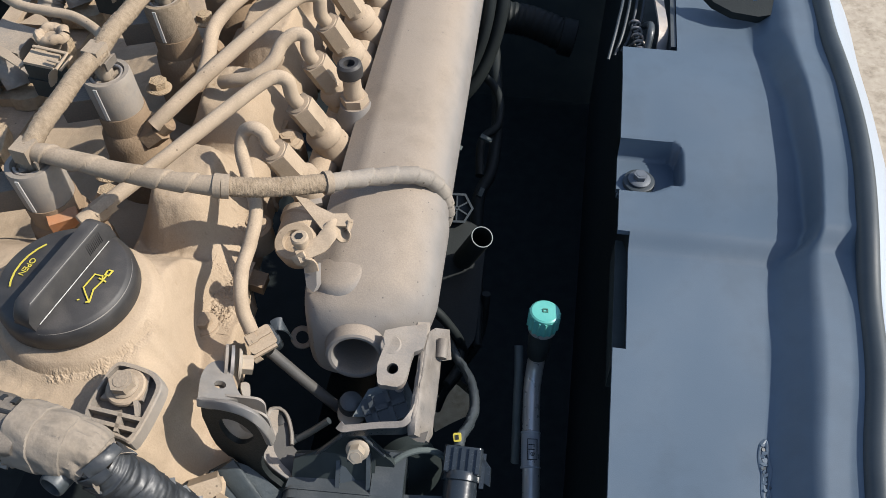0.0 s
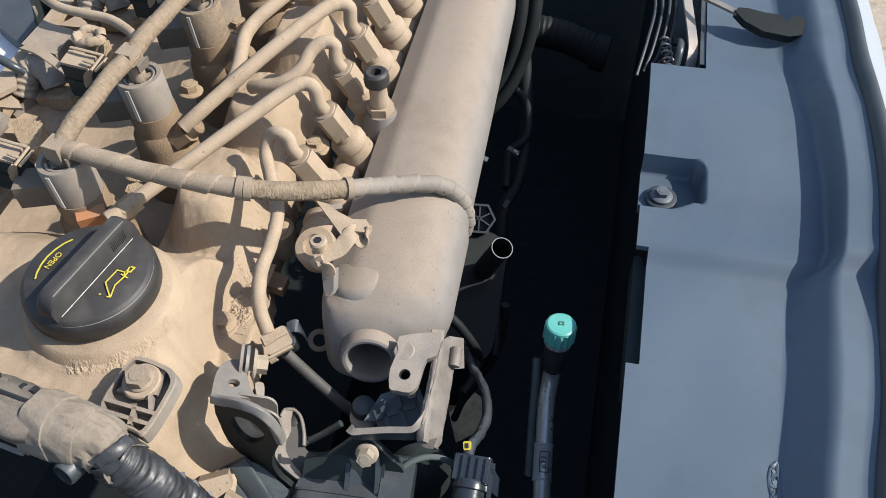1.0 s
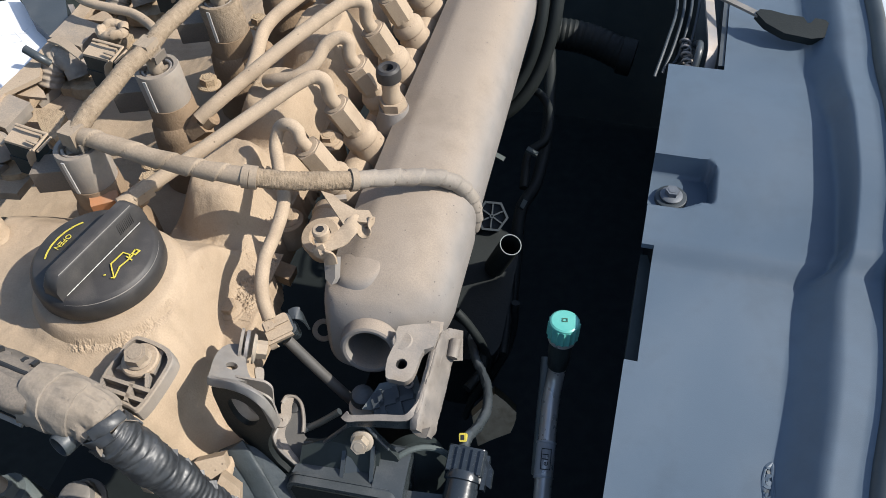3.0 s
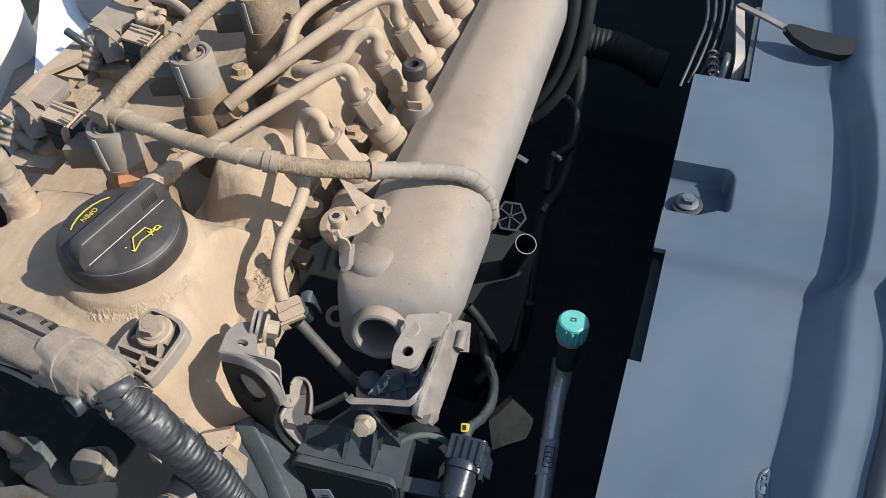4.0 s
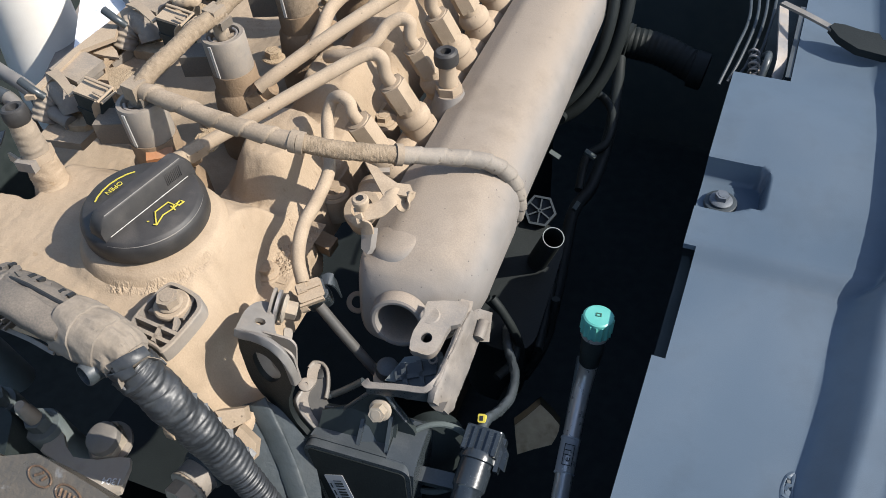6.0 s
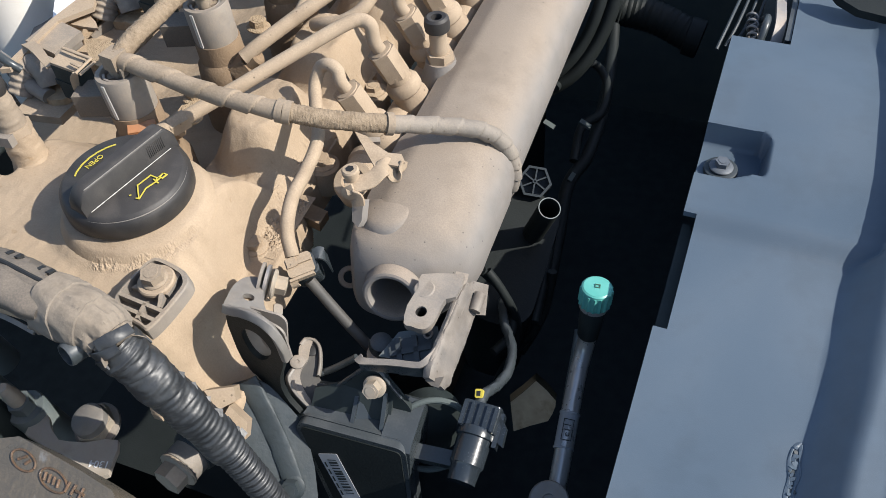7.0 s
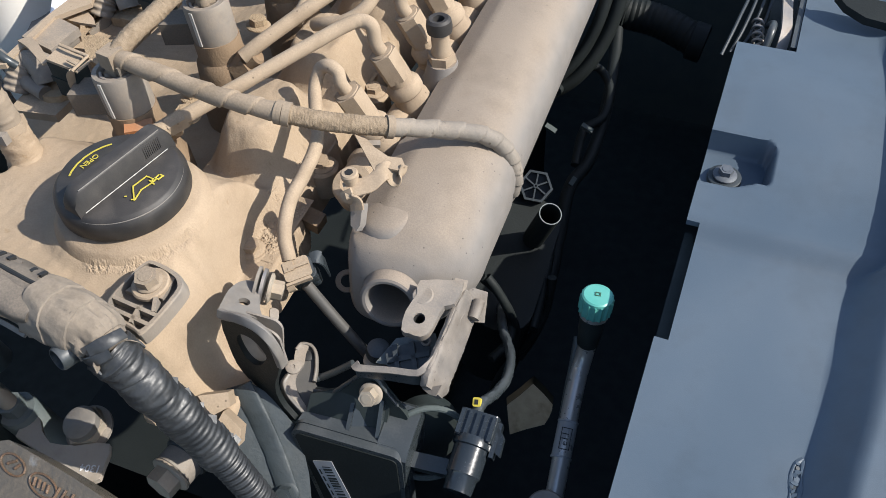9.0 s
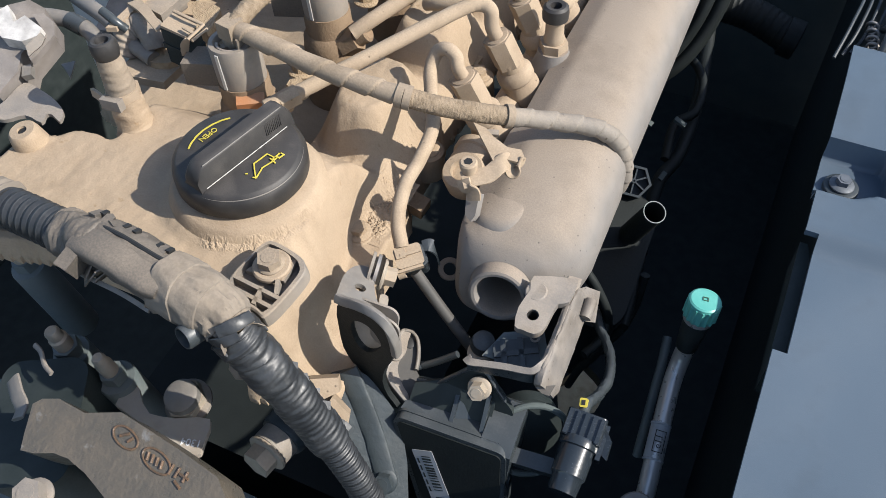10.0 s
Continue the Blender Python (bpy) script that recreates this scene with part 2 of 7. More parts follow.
def single(name, bm, material, label, category, group="", kind="", sharp=35):
    """A thing of one mesh, with its origin at the middle of its foot."""
    low = Vector((sum(v.co.x for v in bm.verts) / len(bm.verts), sum(v.co.y for v in bm.verts) / len(bm.verts), min(v.co.z for v in bm.verts)))
    bmesh.ops.translate(bm, verts=bm.verts, vec=-low)
    ob = new(name, finish(name, bm, material, sharp))
    ob.location = low
    ORIGIN[ob.name] = low
    return tagged(ob, label, category, group, kind)


def frame_on(p, axis, side=(1, 0, 0)):
    """A matrix at p whose z points along axis and whose x lies as near side as can be."""
    z = Vector(axis).normalized()
    x = Vector(side) - z * z.dot(Vector(side))
    if x.length < 1e-5:
        x = z.orthogonal()
    x.normalize()
    m = Matrix((x, z.cross(x), z)).transposed().to_4x4()
    m.translation = p
    return m


def glide(pts, steps=8):
    """Points on a smooth line through pts."""
    p = [Vector(q) for q in pts]
    p = [2 * p[0] - p[1], *p, 2 * p[-1] - p[-2]]
    out = []
    for i in range(1, len(p) - 2):
        for k in range(steps):
            s = k / steps
            a, b, c, d = p[i - 1:i + 3]
            out.append(0.5 * (2 * b + (c - a) * s + (2 * a - 5 * b + 4 * c - d) * s * s + (3 * b - a - 3 * c + d) * s ** 3))
    return out + [p[-2]]


def tube(bm, pts, r, n=14, steps=8, caps=True, squash=None):
    """A round tube along a smooth line. r: a number, or a function of the share of the way (0 to 1) and the angle."""
    line = glide(pts, steps) if steps else [Vector(q) for q in pts]
    total = len(line) - 1
    side, rings = None, []
    for i, p in enumerate(line):
        way = (line[min(i + 1, total)] - line[max(i - 1, 0)]).normalized()
        side = way.orthogonal().normalized() if side is None else (side - way * side.dot(way)).normalized()
        other = way.cross(side)
        ring = []
        for k in range(n):
            a = 2 * math.pi * k / n
            rr = r(i / total, a) if callable(r) else r
            ring.append(bm.verts.new(p + rr * (math.cos(a) * side + math.sin(a) * other)))
        rings.append(ring)
    for a, b in zip(rings, rings[1:]):
        for k in range(n):
            bm.faces.new((a[k], a[(k + 1) % n], b[(k + 1) % n], b[k]))
    if caps:
        bm.faces.new(rings[0][::-1])
        bm.faces.new(rings[-1])
    return bm


def lathe(bm, profile, m, n=32, caps=True):
    """A body of revolution: (radius, height) from bottom to top about m's z."""
    rings = []
    for r, z in profile:
        if r < 1e-6:
            rings.append([bm.verts.new(m @ Vector((0, 0, z)))])
        else:
            rings.append([bm.verts.new(m @ Vector((r * math.cos(2 * math.pi * k / n), r * math.sin(2 * math.pi * k / n), z))) for k in range(n)])
    for a, b in zip(rings, rings[1:]):
        for k in range(n):
            q = [a[k % len(a)], a[(k + 1) % len(a)], b[(k + 1) % len(b)], b[k % len(b)]]
            q = [v for i, v in enumerate(q) if v not in q[:i]]
            if len(q) > 2:
                bm.faces.new(q)
    for ring, back in ((rings[0], True), (rings[-1], False)):
        if caps and len(ring) > 2:
            bm.faces.new(ring[::-1] if back else ring)
    return bm


def soften(bm, verts, width, segments=2):
    seen = {e for v in verts for e in v.link_edges}
    sharp = [e for e in seen if len(e.link_faces) == 2 and e.calc_face_angle(0) > 0.5]
    if width and sharp:
        bmesh.ops.bevel(bm, geom=sharp, offset=width, segments=segments, affect="EDGES", profile=0.5, clamp_overlap=True)


def prism(bm, outline, low, high, m, bevel=0.0006, holes=(), segments=2):
    """A plate with the outline (x, y) from height low to high in m's axes; holes: (x, y, radius), or a list of points."""
    rim = [bm.verts.new(m @ Vector((x, y, high))) for x, y in outline]
    made = list(rim)
    if not holes:
        foot = [bm.verts.new(m @ Vector((x, y, low))) for x, y in outline]
        made += foot
        bm.faces.new(rim)
        bm.faces.new(foot[::-1])
        for k in range(len(rim)):
            j = (k + 1) % len(rim)
            bm.faces.new((rim[k], foot[k], foot[j], rim[j]))
    else:
        sub = bmesh.new()
        edges = []
        loops = [list(outline)] + [h if isinstance(h, list) else [(h[0] + h[2] * math.cos(-k * math.pi / 9), h[1] + h[2] * math.sin(-k * math.pi / 9)) for k in range(18)] for h in holes]
        for loop in loops:
            vs = [sub.verts.new((x, y, 0)) for x, y in loop]
            edges += [sub.edges.new((vs[k], vs[(k + 1) % len(vs)])) for k in range(len(vs))]
        bmesh.ops.triangle_fill(sub, edges=edges, use_beauty=True)
        top = {v: bm.verts.new(m @ Vector((v.co.x, v.co.y, high))) for v in sub.verts}
        bot = {v: bm.verts.new(m @ Vector((v.co.x, v.co.y, low))) for v in sub.verts}
        for v in rim:
            bm.verts.remove(v)
        for f in sub.faces:
            bm.faces.new([top[v] for v in f.verts])
            bm.faces.new([bot[v] for v in reversed(f.verts)])
        for e in sub.edges:
            if len(e.link_faces) == 1:
                a, b = e.verts
                bm.faces.new((top[a], top[b], bot[b], bot[a]))
        made = [*top.values(), *bot.values()]
        sub.free()
    soften(bm, made, bevel, segments)
    return bm


def box(bm, size, m, bevel=0.001, segments=2):
    x, y, z = (s / 2 for s in size)
    return prism(bm, [(-x, -y), (x, -y), (x, y), (-x, y)], -z, z, m, bevel, segments=segments)


def rounded(w, h, r, n=5):
    """The outline of a rectangle with round corners."""
    out = []
    for cx, cy, a0 in ((w / 2 - r, h / 2 - r, 0), (-w / 2 + r, h / 2 - r, 90), (-w / 2 + r, -h / 2 + r, 180), (w / 2 - r, -h / 2 + r, 270)):
        out += [(cx + r * math.cos(radians(a0 + 90 * k / n)), cy + r * math.sin(radians(a0 + 90 * k / n))) for k in range(n + 1)]
    return out


def hexagon(r):
    return [(r * math.cos(k * math.pi / 3), r * math.sin(k * math.pi / 3)) for k in range(6)]


def hex_bolt(name, p, axis, r, h, flange, parent=None, material="zinc", washer="zinc", label="", category="bolt", spin=(1, 0, 0), group=""):
    """A flanged hexagon bolt: its head and its washer."""
    m = frame_on(p, axis, spin)
    root = parent or thing(name, p, label, category, group)
    bm = prism(bmesh.new(), hexagon(r), 0.0012, h, m, 0.0007)
    lathe(bm, [(r * 0.62, h - 0.0004), (r * 0.6, h + 0.0003), (0, h + 0.0003)], m, 18)
    part("bolt_head", bm, material, root)
    part("washer", lathe(bmesh.new(), [(flange, 0), (flange, 0.0009), (flange * 0.86, 0.0018), (r * 0.8, 0.0022)], m, 24), washer, root)
    return root


def step(a, b, x):
    s = min(1.0, max(0.0, (x - a) / (b - a)))
    return s * s * (3 - 2 * s)


def along(table, x):
    """The value of a table of (x, value) at x, smoothly."""
    if x <= table[0][0]:
        return table[0][1]
    for (a, va), (b, vb) in zip(table, table[1:]):
        if x <= b:
            return va + (vb - va) * step(a, b, x)
    return table[-1][1]


def relief(name, height, u0, u1, v0, v1, du, dv, foot, material, parent=None, keep=None, low=None):
    """A cast or moulded sheet z = height(u, v) in the vehicle's axes, with sides down to foot."""
    bm = bmesh.new()
    nu, nv = int(round((u1 - u0) / du)), int(round((v1 - v0) / dv))
    bare = height
    if low:
        def height(u, v):
            return max(bare(u, v), low(u, v))
        keep = lambda u, v: max(bare(u + a * du / 2, v + b * dv / 2) for a in (-1, 1) for b in (-1, 1)) > low(u, v) + 1e-4
    grid = [[bm.verts.new(E(u0 + (u1 - u0) * i / nu, v0 + (v1 - v0) * j / nv, height(u0 + (u1 - u0) * i / nu, v0 + (v1 - v0) * j / nv))) for i in range(nu + 1)] for j in range(nv + 1)]
    for j in range(nv):
        for i in range(nu):
            if keep is None or keep(u0 + (u1 - u0) * (i + 0.5) / nu, v0 + (v1 - v0) * (j + 0.5) / nv):
                bm.faces.new((grid[j][i], grid[j][i + 1], grid[j + 1][i + 1], grid[j + 1][i]))
    for v in [v for v in bm.verts if not v.link_faces]:
        bm.verts.remove(v)
    rim = [e for e in bm.edges if len(e.link_faces) == 1]
    down = {}
    for e in rim:
        for v in e.verts:
            if v not in down:
                down[v] = bm.verts.new((v.co.x, v.co.y, foot if foot > -5 else v.co.z + foot + 10))
    for e in rim:
        a, b = e.verts
        bm.faces.new((a, b, down[b], down[a]))
    return bm


def words(name, text, size, m, material, parent, depth=0.0003):
    """Raised or printed writing as a mesh, centred on m and readable along m's z."""
    cu = bpy.data.curves.new(name, "FONT")
    cu.body, cu.size, cu.extrude, cu.align_x, cu.align_y = text, size, depth, "CENTER", "CENTER"
    tmp = new(name, cu)
    me = bpy.data.meshes.new_from_object(tmp.evaluated_get(bpy.context.evaluated_depsgraph_get()))
    bpy.data.objects.remove(tmp)
    bm = bmesh.new()
    bm.from_mesh(me)
    bmesh.ops.transform(bm, matrix=m, verts=bm.verts)
    return part(name, bm, material, parent)


def sheet(bm, corners, thick, bevel=0.0006, holes=(), segments=2):
    """A flat plate through corners in space; holes: (point, radius)."""
    p = [Vector(c) for c in corners]
    mid = sum(p, Vector()) / len(p)
    nrm = Vector()
    for a, b in zip(p, p[1:] + p[:1]):
        nrm += (a - mid).cross(b - mid)
    m = frame_on(mid, nrm, p[1] - p[0])
    back = m.inverted()
    flat = [(q.x, q.y) for q in (back @ c for c in p)]
    cut = [((back @ Vector(c)).x, (back @ Vector(c)).y, r) for c, r in holes]
    return prism(bm, flat, -thick / 2, thick / 2, m, bevel, cut, segments)


def curl(pts, n=6):
    """A closed smooth outline through pts."""
    p = [Vector(q) for q in pts]
    out = []
    for i in range(len(p)):
        a, b, c, d = (p[(i + k) % len(p)] for k in (-1, 0, 1, 2))
        for k in range(n):
            s = k / n
            out.append(0.5 * (2 * b + (c - a) * s + (2 * a - 5 * b + 4 * c - d) * s * s + (3 * b - a - 3 * c + d) * s ** 3))
    return out


def strip(bm, pts, wide, tall, across, n=14, steps=6, rough=0.0, power=2.6):
    """A rounded flat band along a bent line; wide and tall: half sizes, numbers or functions of the share of the way."""
    line = glide(pts, steps)
    side = Vector(across).normalized()
    rows, e = [], 2 / power
    for i, p in enumerate(line):
        way = (line[min(i + 1, len(line) - 1)] - line[max(i - 1, 0)]).normalized()
        s = (side - way * side.dot(way)).normalized()
        nrm = way.cross(s)
        f = i / (len(line) - 1)
        w, h = (x(f) if callable(x) else x for x in (wide, tall))
        ring = []
        for k in range(n):
            a = 2 * math.pi * k / n
            c, q = math.cos(a), math.sin(a)
            g = 1 + rough * noise.noise((p.x * 160 + 2 * c, p.y * 160 + 2 * q, p.z * 160))
            ring.append(bm.verts.new(p + s * math.copysign(abs(c) ** e, c) * w * g + nrm * math.copysign(abs(q) ** e, q) * h * g))
        rows.append(ring)
    for a, b in zip(rows, rows[1:]):
        for k in range(n):
            bm.faces.new((a[k], a[(k + 1) % n], b[(k + 1) % n], b[k]))
    bm.faces.new(rows[0][::-1])
    bm.faces.new(rows[-1])
    return bm

# ---- the setting: ground, engine bay, front cover ----
def slab(name, u0, u1, v0, v1, z0, z1, material, label, category, kind="structure"):
    m = TURN_E @ Matrix.Translation(((u0 + u1) / 2, (v0 + v1) / 2, (z0 + z1) / 2))
    return single(name, box(bmesh.new(), (u1 - u0, v1 - v0, z1 - z0), m, 0.002), material, label, category, kind=kind)


gb = bmesh.new()
bmesh.ops.create_grid(gb, x_segments=40, y_segments=40, size=400, matrix=Matrix.Translation((0, 0, -0.92)))
single("ground", gb, "ground", "sunlit sandy ground outside the car", "ground", kind="structure")
tray_hole = [(-0.0334, 0.6060), (-0.0183, 0.6253), (-0.0040, 0.6466), (0.0128, 0.6336), (0.0271, 0.6196), (0.0278, 0.5996), (0.0257, 0.5887), (0.0216, 0.5768), (-0.0005, 0.5653), (-0.0193, 0.5538), (-0.0260, 0.5778)]
tb = bmesh.new()
for loop_ in ([(E(u, v).x, E(u, v).y) for u, v in ((-0.95, -0.35), (0.245, -0.35), (0.245, 1.25), (-0.95, 1.25))], tray_hole):
    vs = [tb.verts.new((x, y, -0.60)) for x, y in loop_]
    for k in range(len(vs)):
        tb.edges.new((vs[k], vs[k - 1]))
bmesh.ops.triangle_fill(tb, use_beauty=True, edges=tb.edges[:])
ext = bmesh.ops.extrude_face_region(tb, geom=tb.faces[:])
bmesh.ops.translate(tb, verts=[q for q in ext["geom"] if isinstance(q, bmesh.types.BMVert)], vec=(0, 0, -0.02))
single("floor_undertray", tb, "jet", "black plastic undertray with a torn opening over the ground", "undertray", kind="structure")

slab("wall_firewall", -0.97, -0.93, -0.35, 1.25, -0.60, 0.12, "jet", "dark bulkhead behind the engine", "bulkhead")
slab("wall_far_wing", -0.93, 0.22, 1.21, 1.25, -0.60, 0.05, "deep", "dark inner wing panel across the engine bay", "inner wing")
slab("wall_near_wing", -0.93, 0.22, -0.35, -0.31, -0.60, -0.02, "deep", "dark inner wing panel beside the camera", "inner wing")
slab("wall_radiator", 0.075, 0.105, -0.30, 1.20, -0.60, -0.012, "jet", "black radiator fan housing under the front cover", "fan housing")
# black stands in for shade; the long left end stops stray sun
slab("engine_block", -0.430, -0.178, 0.240, 0.95, -0.55, -0.300, "shadeblack", "engine block under the cover, blackened for shade", "engine block", kind="")
slab("gearbox_housing", -0.50, -0.14, -0.02, 0.170, -0.50, -0.150, "castdark", "dark cast gearbox housing below the wiring", "gearbox", kind="")

L_EDGE = 0.0568
BAND_IN = [(0.15, 0.132), (0.228, 0.1375), (0.3077, 0.1445), (0.368, 0.1490), (0.386, 0.1520), (0.400, 0.1690), (0.412, 0.1735), (0.4675, 0.1745), (0.5175, 0.1716), (0.5727, 0.1618), (0.613, 0.152), (0.8, 0.143)]
BAND_OUT = [(-0.1, 0.132), (0.2, 0.163), (0.34, 0.176), (0.48, 0.1862), (0.61, 0.1840), (0.8, 0.176)]
STRIP_OUT = [(-0.1, 0.146), (0.2, 0.1780), (0.34, 0.1940), (0.48, 0.2030), (0.61, 0.1995), (0.8, 0.189)]


def shroud_z(u, v):
    z = 0.006 + 0.008 * step(0.384, 0.402, v) * (1 - 0.8 * step(0.53, 0.60, v))
    a, b = along(BAND_IN, v), along(BAND_OUT, v)
    z += 0.020 * step(a, max(a + 0.006, b - 0.001), u)
    z += 0.0012 * step(along(STRIP_OUT, v) - 0.006, along(STRIP_OUT, v), u)
    du, dv = max(0.0, u - 0.0880), max(0.0, v - 0.4700)
    sink = step(0.0112, 0.0080, math.hypot(du, dv)) * step(0.4300 + 0.010 * step(0.075, 0.095, u), 0.4440, v)
    z -= 0.0175 * sink
    z += 0.0007 * noise.noise((u * 14, v * 14, 3)) + 0.0012 * noise.noise((u * 5, v * 5, 9))
    return z


def shroud_keep(u, v):
    if v > 0.588 and u < 0.0985:
        return False
    if 0.3125 < v < 0.398 and u < 0.0645:
        return False
    if 0.444 < v < 0.4485 and u < 0.059:
        return False
    return u < along(STRIP_OUT, v) + 0.004


shroud = thing("front_cover", E(0.12, 0.4, 0), "weathered grey plastic cover over the radiator, tinted blue for shade", "radiator cover", kind="structure")
bm = relief("panel", shroud_z, L_EDGE, 0.208, -0.10, 0.80, 0.0013, 0.0022, -10.004, "shroud", keep=shroud_keep)
part("panel", bm, "shroud", shroud, sharp=60)
sb = (0.1345, 0.4405, -0.0010)
part("bolt_seat", lathe(bmesh.new(), [(0.0112, -0.004), (0.0108, 0.0006), (0.0100, 0.0010), (0.006, 0.0010)], frame_on(sb, (0, 0, 1)), 28), "rubber", shroud)
hex_bolt("bolt", (0.1345, 0.4405, 0.0006), (0.05, 0, 1), 0.0047, 0.0056, 0.0078, shroud, "greybolt", "greybolt")
# the torn, scraped patch on the ridge: two lifted lips, a dark tear between them and crumbs of plastic
rs = random.Random(7)


def on_shroud(u, v, h=0.0003):
    return E(u, v, shroud_z(u, v) + h)


for lip in ([(0.1408, 0.2640), (0.1378, 0.2600), (0.1366, 0.2540), (0.1370, 0.2480), (0.1374, 0.2420), (0.1372, 0.2340), (0.1368, 0.2240)], [(0.1410, 0.2630), (0.1412, 0.2570), (0.1414, 0.2500), (0.1412, 0.2440), (0.1402, 0.2370), (0.1396, 0.2300), (0.1390, 0.2240)]):
    part("scuff_lip", strip(bmesh.new(), [on_shroud(u, v) for u, v in lip], lambda f: 0.0009 + 0.0004 * math.sin(f * 17), 0.0004, (1, 0.1, 0.2), 10, 6, 0.5), "shroud", shroud, "lifted edge of the torn plastic")
for k in range(16):
    v = 0.2600 - 0.0022 * k
    u = 0.1392 + rs.uniform(-0.0012, 0.0010)
    r = rs.uniform(0.0010, 0.0021)
    m = frame_on(on_shroud(u, v, 0.0004), (rs.uniform(-.4, .2), rs.uniform(-.2, .2), 1), (rs.uniform(-1, 1), 1, 0))
    part("scuff", prism(bmesh.new(), [(r * rs.uniform(0.5, 1.1) * math.cos(a), 1.4 * r * rs.uniform(0.5, 1.1) * math.sin(a)) for a in (0, 0.9, 1.9, 3.0, 4.0, 5.2)], -0.0006, rs.uniform(0.0001, 0.0009), m, 0), "rubber" if k % 5 == 1 else "shroud", shroud, "torn plastic crumb")
# black lip under the notch of the cover
single("edge_lip", prism(bmesh.new(), [(0.0575, 0.306), (0.0630, 0.306), (0.0650, 0.309), (0.0650, 0.392), (0.0620, 0.402), (0.0575, 0.402)], -0.03, -0.004, TURN_E, 0.0015), "jet", "black plastic lip below the cover edge", "trim", kind="structure")
seal_line = [E(along(STRIP_OUT, v) + 0.0062, v, shroud_z(along(STRIP_OUT, v), v) + 0.000) for v in [-0.1 + 0.05 * k for k in range(19)]]
single("weather_strip", tube(bmesh.new(), seal_line, lambda s, a: 0.0062 * (1 + 0.1 * math.cos(2 * a)), 16, 4), "rubber", "black rubber weather strip along the front panel", "weather strip", kind="structure")


def bumper_z(u, v):
    d = u - along(STRIP_OUT, v) - 0.014
    return 0.026 - 1.6 * max(0, d) ** 1.2 - 30 * max(0, d - 0.018) ** 1.5


bm = relief("front_panel", bumper_z, 0.150, 0.300, -0.10, 0.95, 0.003, 0.015, -0.75, "paint", keep=lambda u, v: u > along(STRIP_OUT, v) + 0.009)
single("front_panel", bm, "paint", "silver-blue painted front panel edge outside the seal", "body panel", kind="structure", sharp=70)

# ---- valve cover ----
COVER_R = [(0.165, -0.200), (0.185, -0.190), (0.205, -0.181), (0.236, -0.177), (0.250, -0.183), (0.262, -0.189), (0.29, -0.195), (0.315, -0.196), (0.335, -0.188), (0.40, -0.186), (0.9, -0.186)]
CAP = Vector((-0.199, 0.299, 0.0))
CAP_U, CAP_V = -0.2387, 0.2684
HUMPS = [(-0.218, 0.378, 0.022, 0.034), (-0.213, 0.459, 0.023, 0.031), (-0.208, 0.541, 0.023, 0.031), (-0.204, 0.623, 0.023, 0.031)]


LEDGE = [(0.24, -0.1700), (0.30, -0.1670), (0.325, -0.1740), (0.345, -0.1815), (0.40, -0.1835), (0.60, -0.1830)]


def cover_z(u, v):
    top = 0.048 - 0.018 * step(0.300, 0.330, v)
    top -= 0.012 * step(-0.30, -0.36, u) * step(0.30, 0.34, v) + 0.040 * step(-0.243, -0.257, u) * step(0.322, 0.340, v)
    top -= 0.013 * step(0.318, 0.336, v) * step(-0.257, -0.243, u)
    coarse = 0.0
    for hu, hv, ru, rv in HUMPS:
        d = (abs((u - hu) / ru) ** 3 + abs((v - hv) / rv) ** 3) ** (1 / 3)
        top = max(top, top + (0.047 - top) * step(1.38, 0.66, d))
        coarse = max(coarse, step(1.45, 1.25, d) * step(0.45, 0.75, d))
    r = math.hypot(u - CAP_U, v - CAP_V)
    top += 0.0035 * step(0.0520, 0.0425, r) * step(0.33, 0.31, v)
    top += 0.0008 * noise.noise((u * 60, v * 60, 1)) + 0.0004 * noise.noise((u * 230, v * 230, 5)) + 0.0009 * coarse * noise.noise((u * 330, v * 330, 9))
    ledge = 0.003 + 0.0012 * noise.noise((u * 110, v * 110, 2))
    ledge -= 0.022 * step(0.262, 0.235, v)
    rr = along(COVER_R, v)
    soft = 0.006 * step(0.262, 0.24, v)
    z = top + (ledge - top) * step(rr - 0.006 - 2 * soft, rr + 0.009 + soft, u)
    brink = along(LEDGE, v) + 0.003 * noise.noise((u * 60, v * 60, 7)) if v > 0.245 else rr + 0.026
    z += (-0.075 - z) * step(brink, brink + 0.008, u)
    front = 0.192 - 0.012 * step(-0.30, -0.36, u)
    wide = 0.012 + 0.008 * step(-0.235, -0.195, u)
    z += (-0.07 - z) * step(front + 0.3 * (wide - 0.012), front - wide, v)
    left = -0.371 - 0.022 * step(0.262, 0.248, v) - 0.070 * step(0.330, 0.350, v)
    z += (-0.06 - z) * step(left + 0.006, left - 0.006, u)
    z += (-0.06 - z) * step(0.268, 0.282, v + 0.012 * step(-0.352, -0.378, u) - 0.001 * noise.noise((u * 90, v * 90, 4))) * step(-0.333, -0.341, u) * step(0.326, 0.314, v)
    return z


cover = thing("valve_cover", E(-0.26, 0.40, -0.07), "cast valve cover thickly coated in beige dust", "valve cover")
part("body", relief("body", cover_z, -0.450, -0.150, 0.165, 0.80, 0.00155, 0.00155, -10.005, "cover", low=lambda u, v: -0.022 if u > -0.20 else 0.036 if v < 0.25 else 0.014 if v < 0.31 else -0.035), "cover", cover, sharp=70)
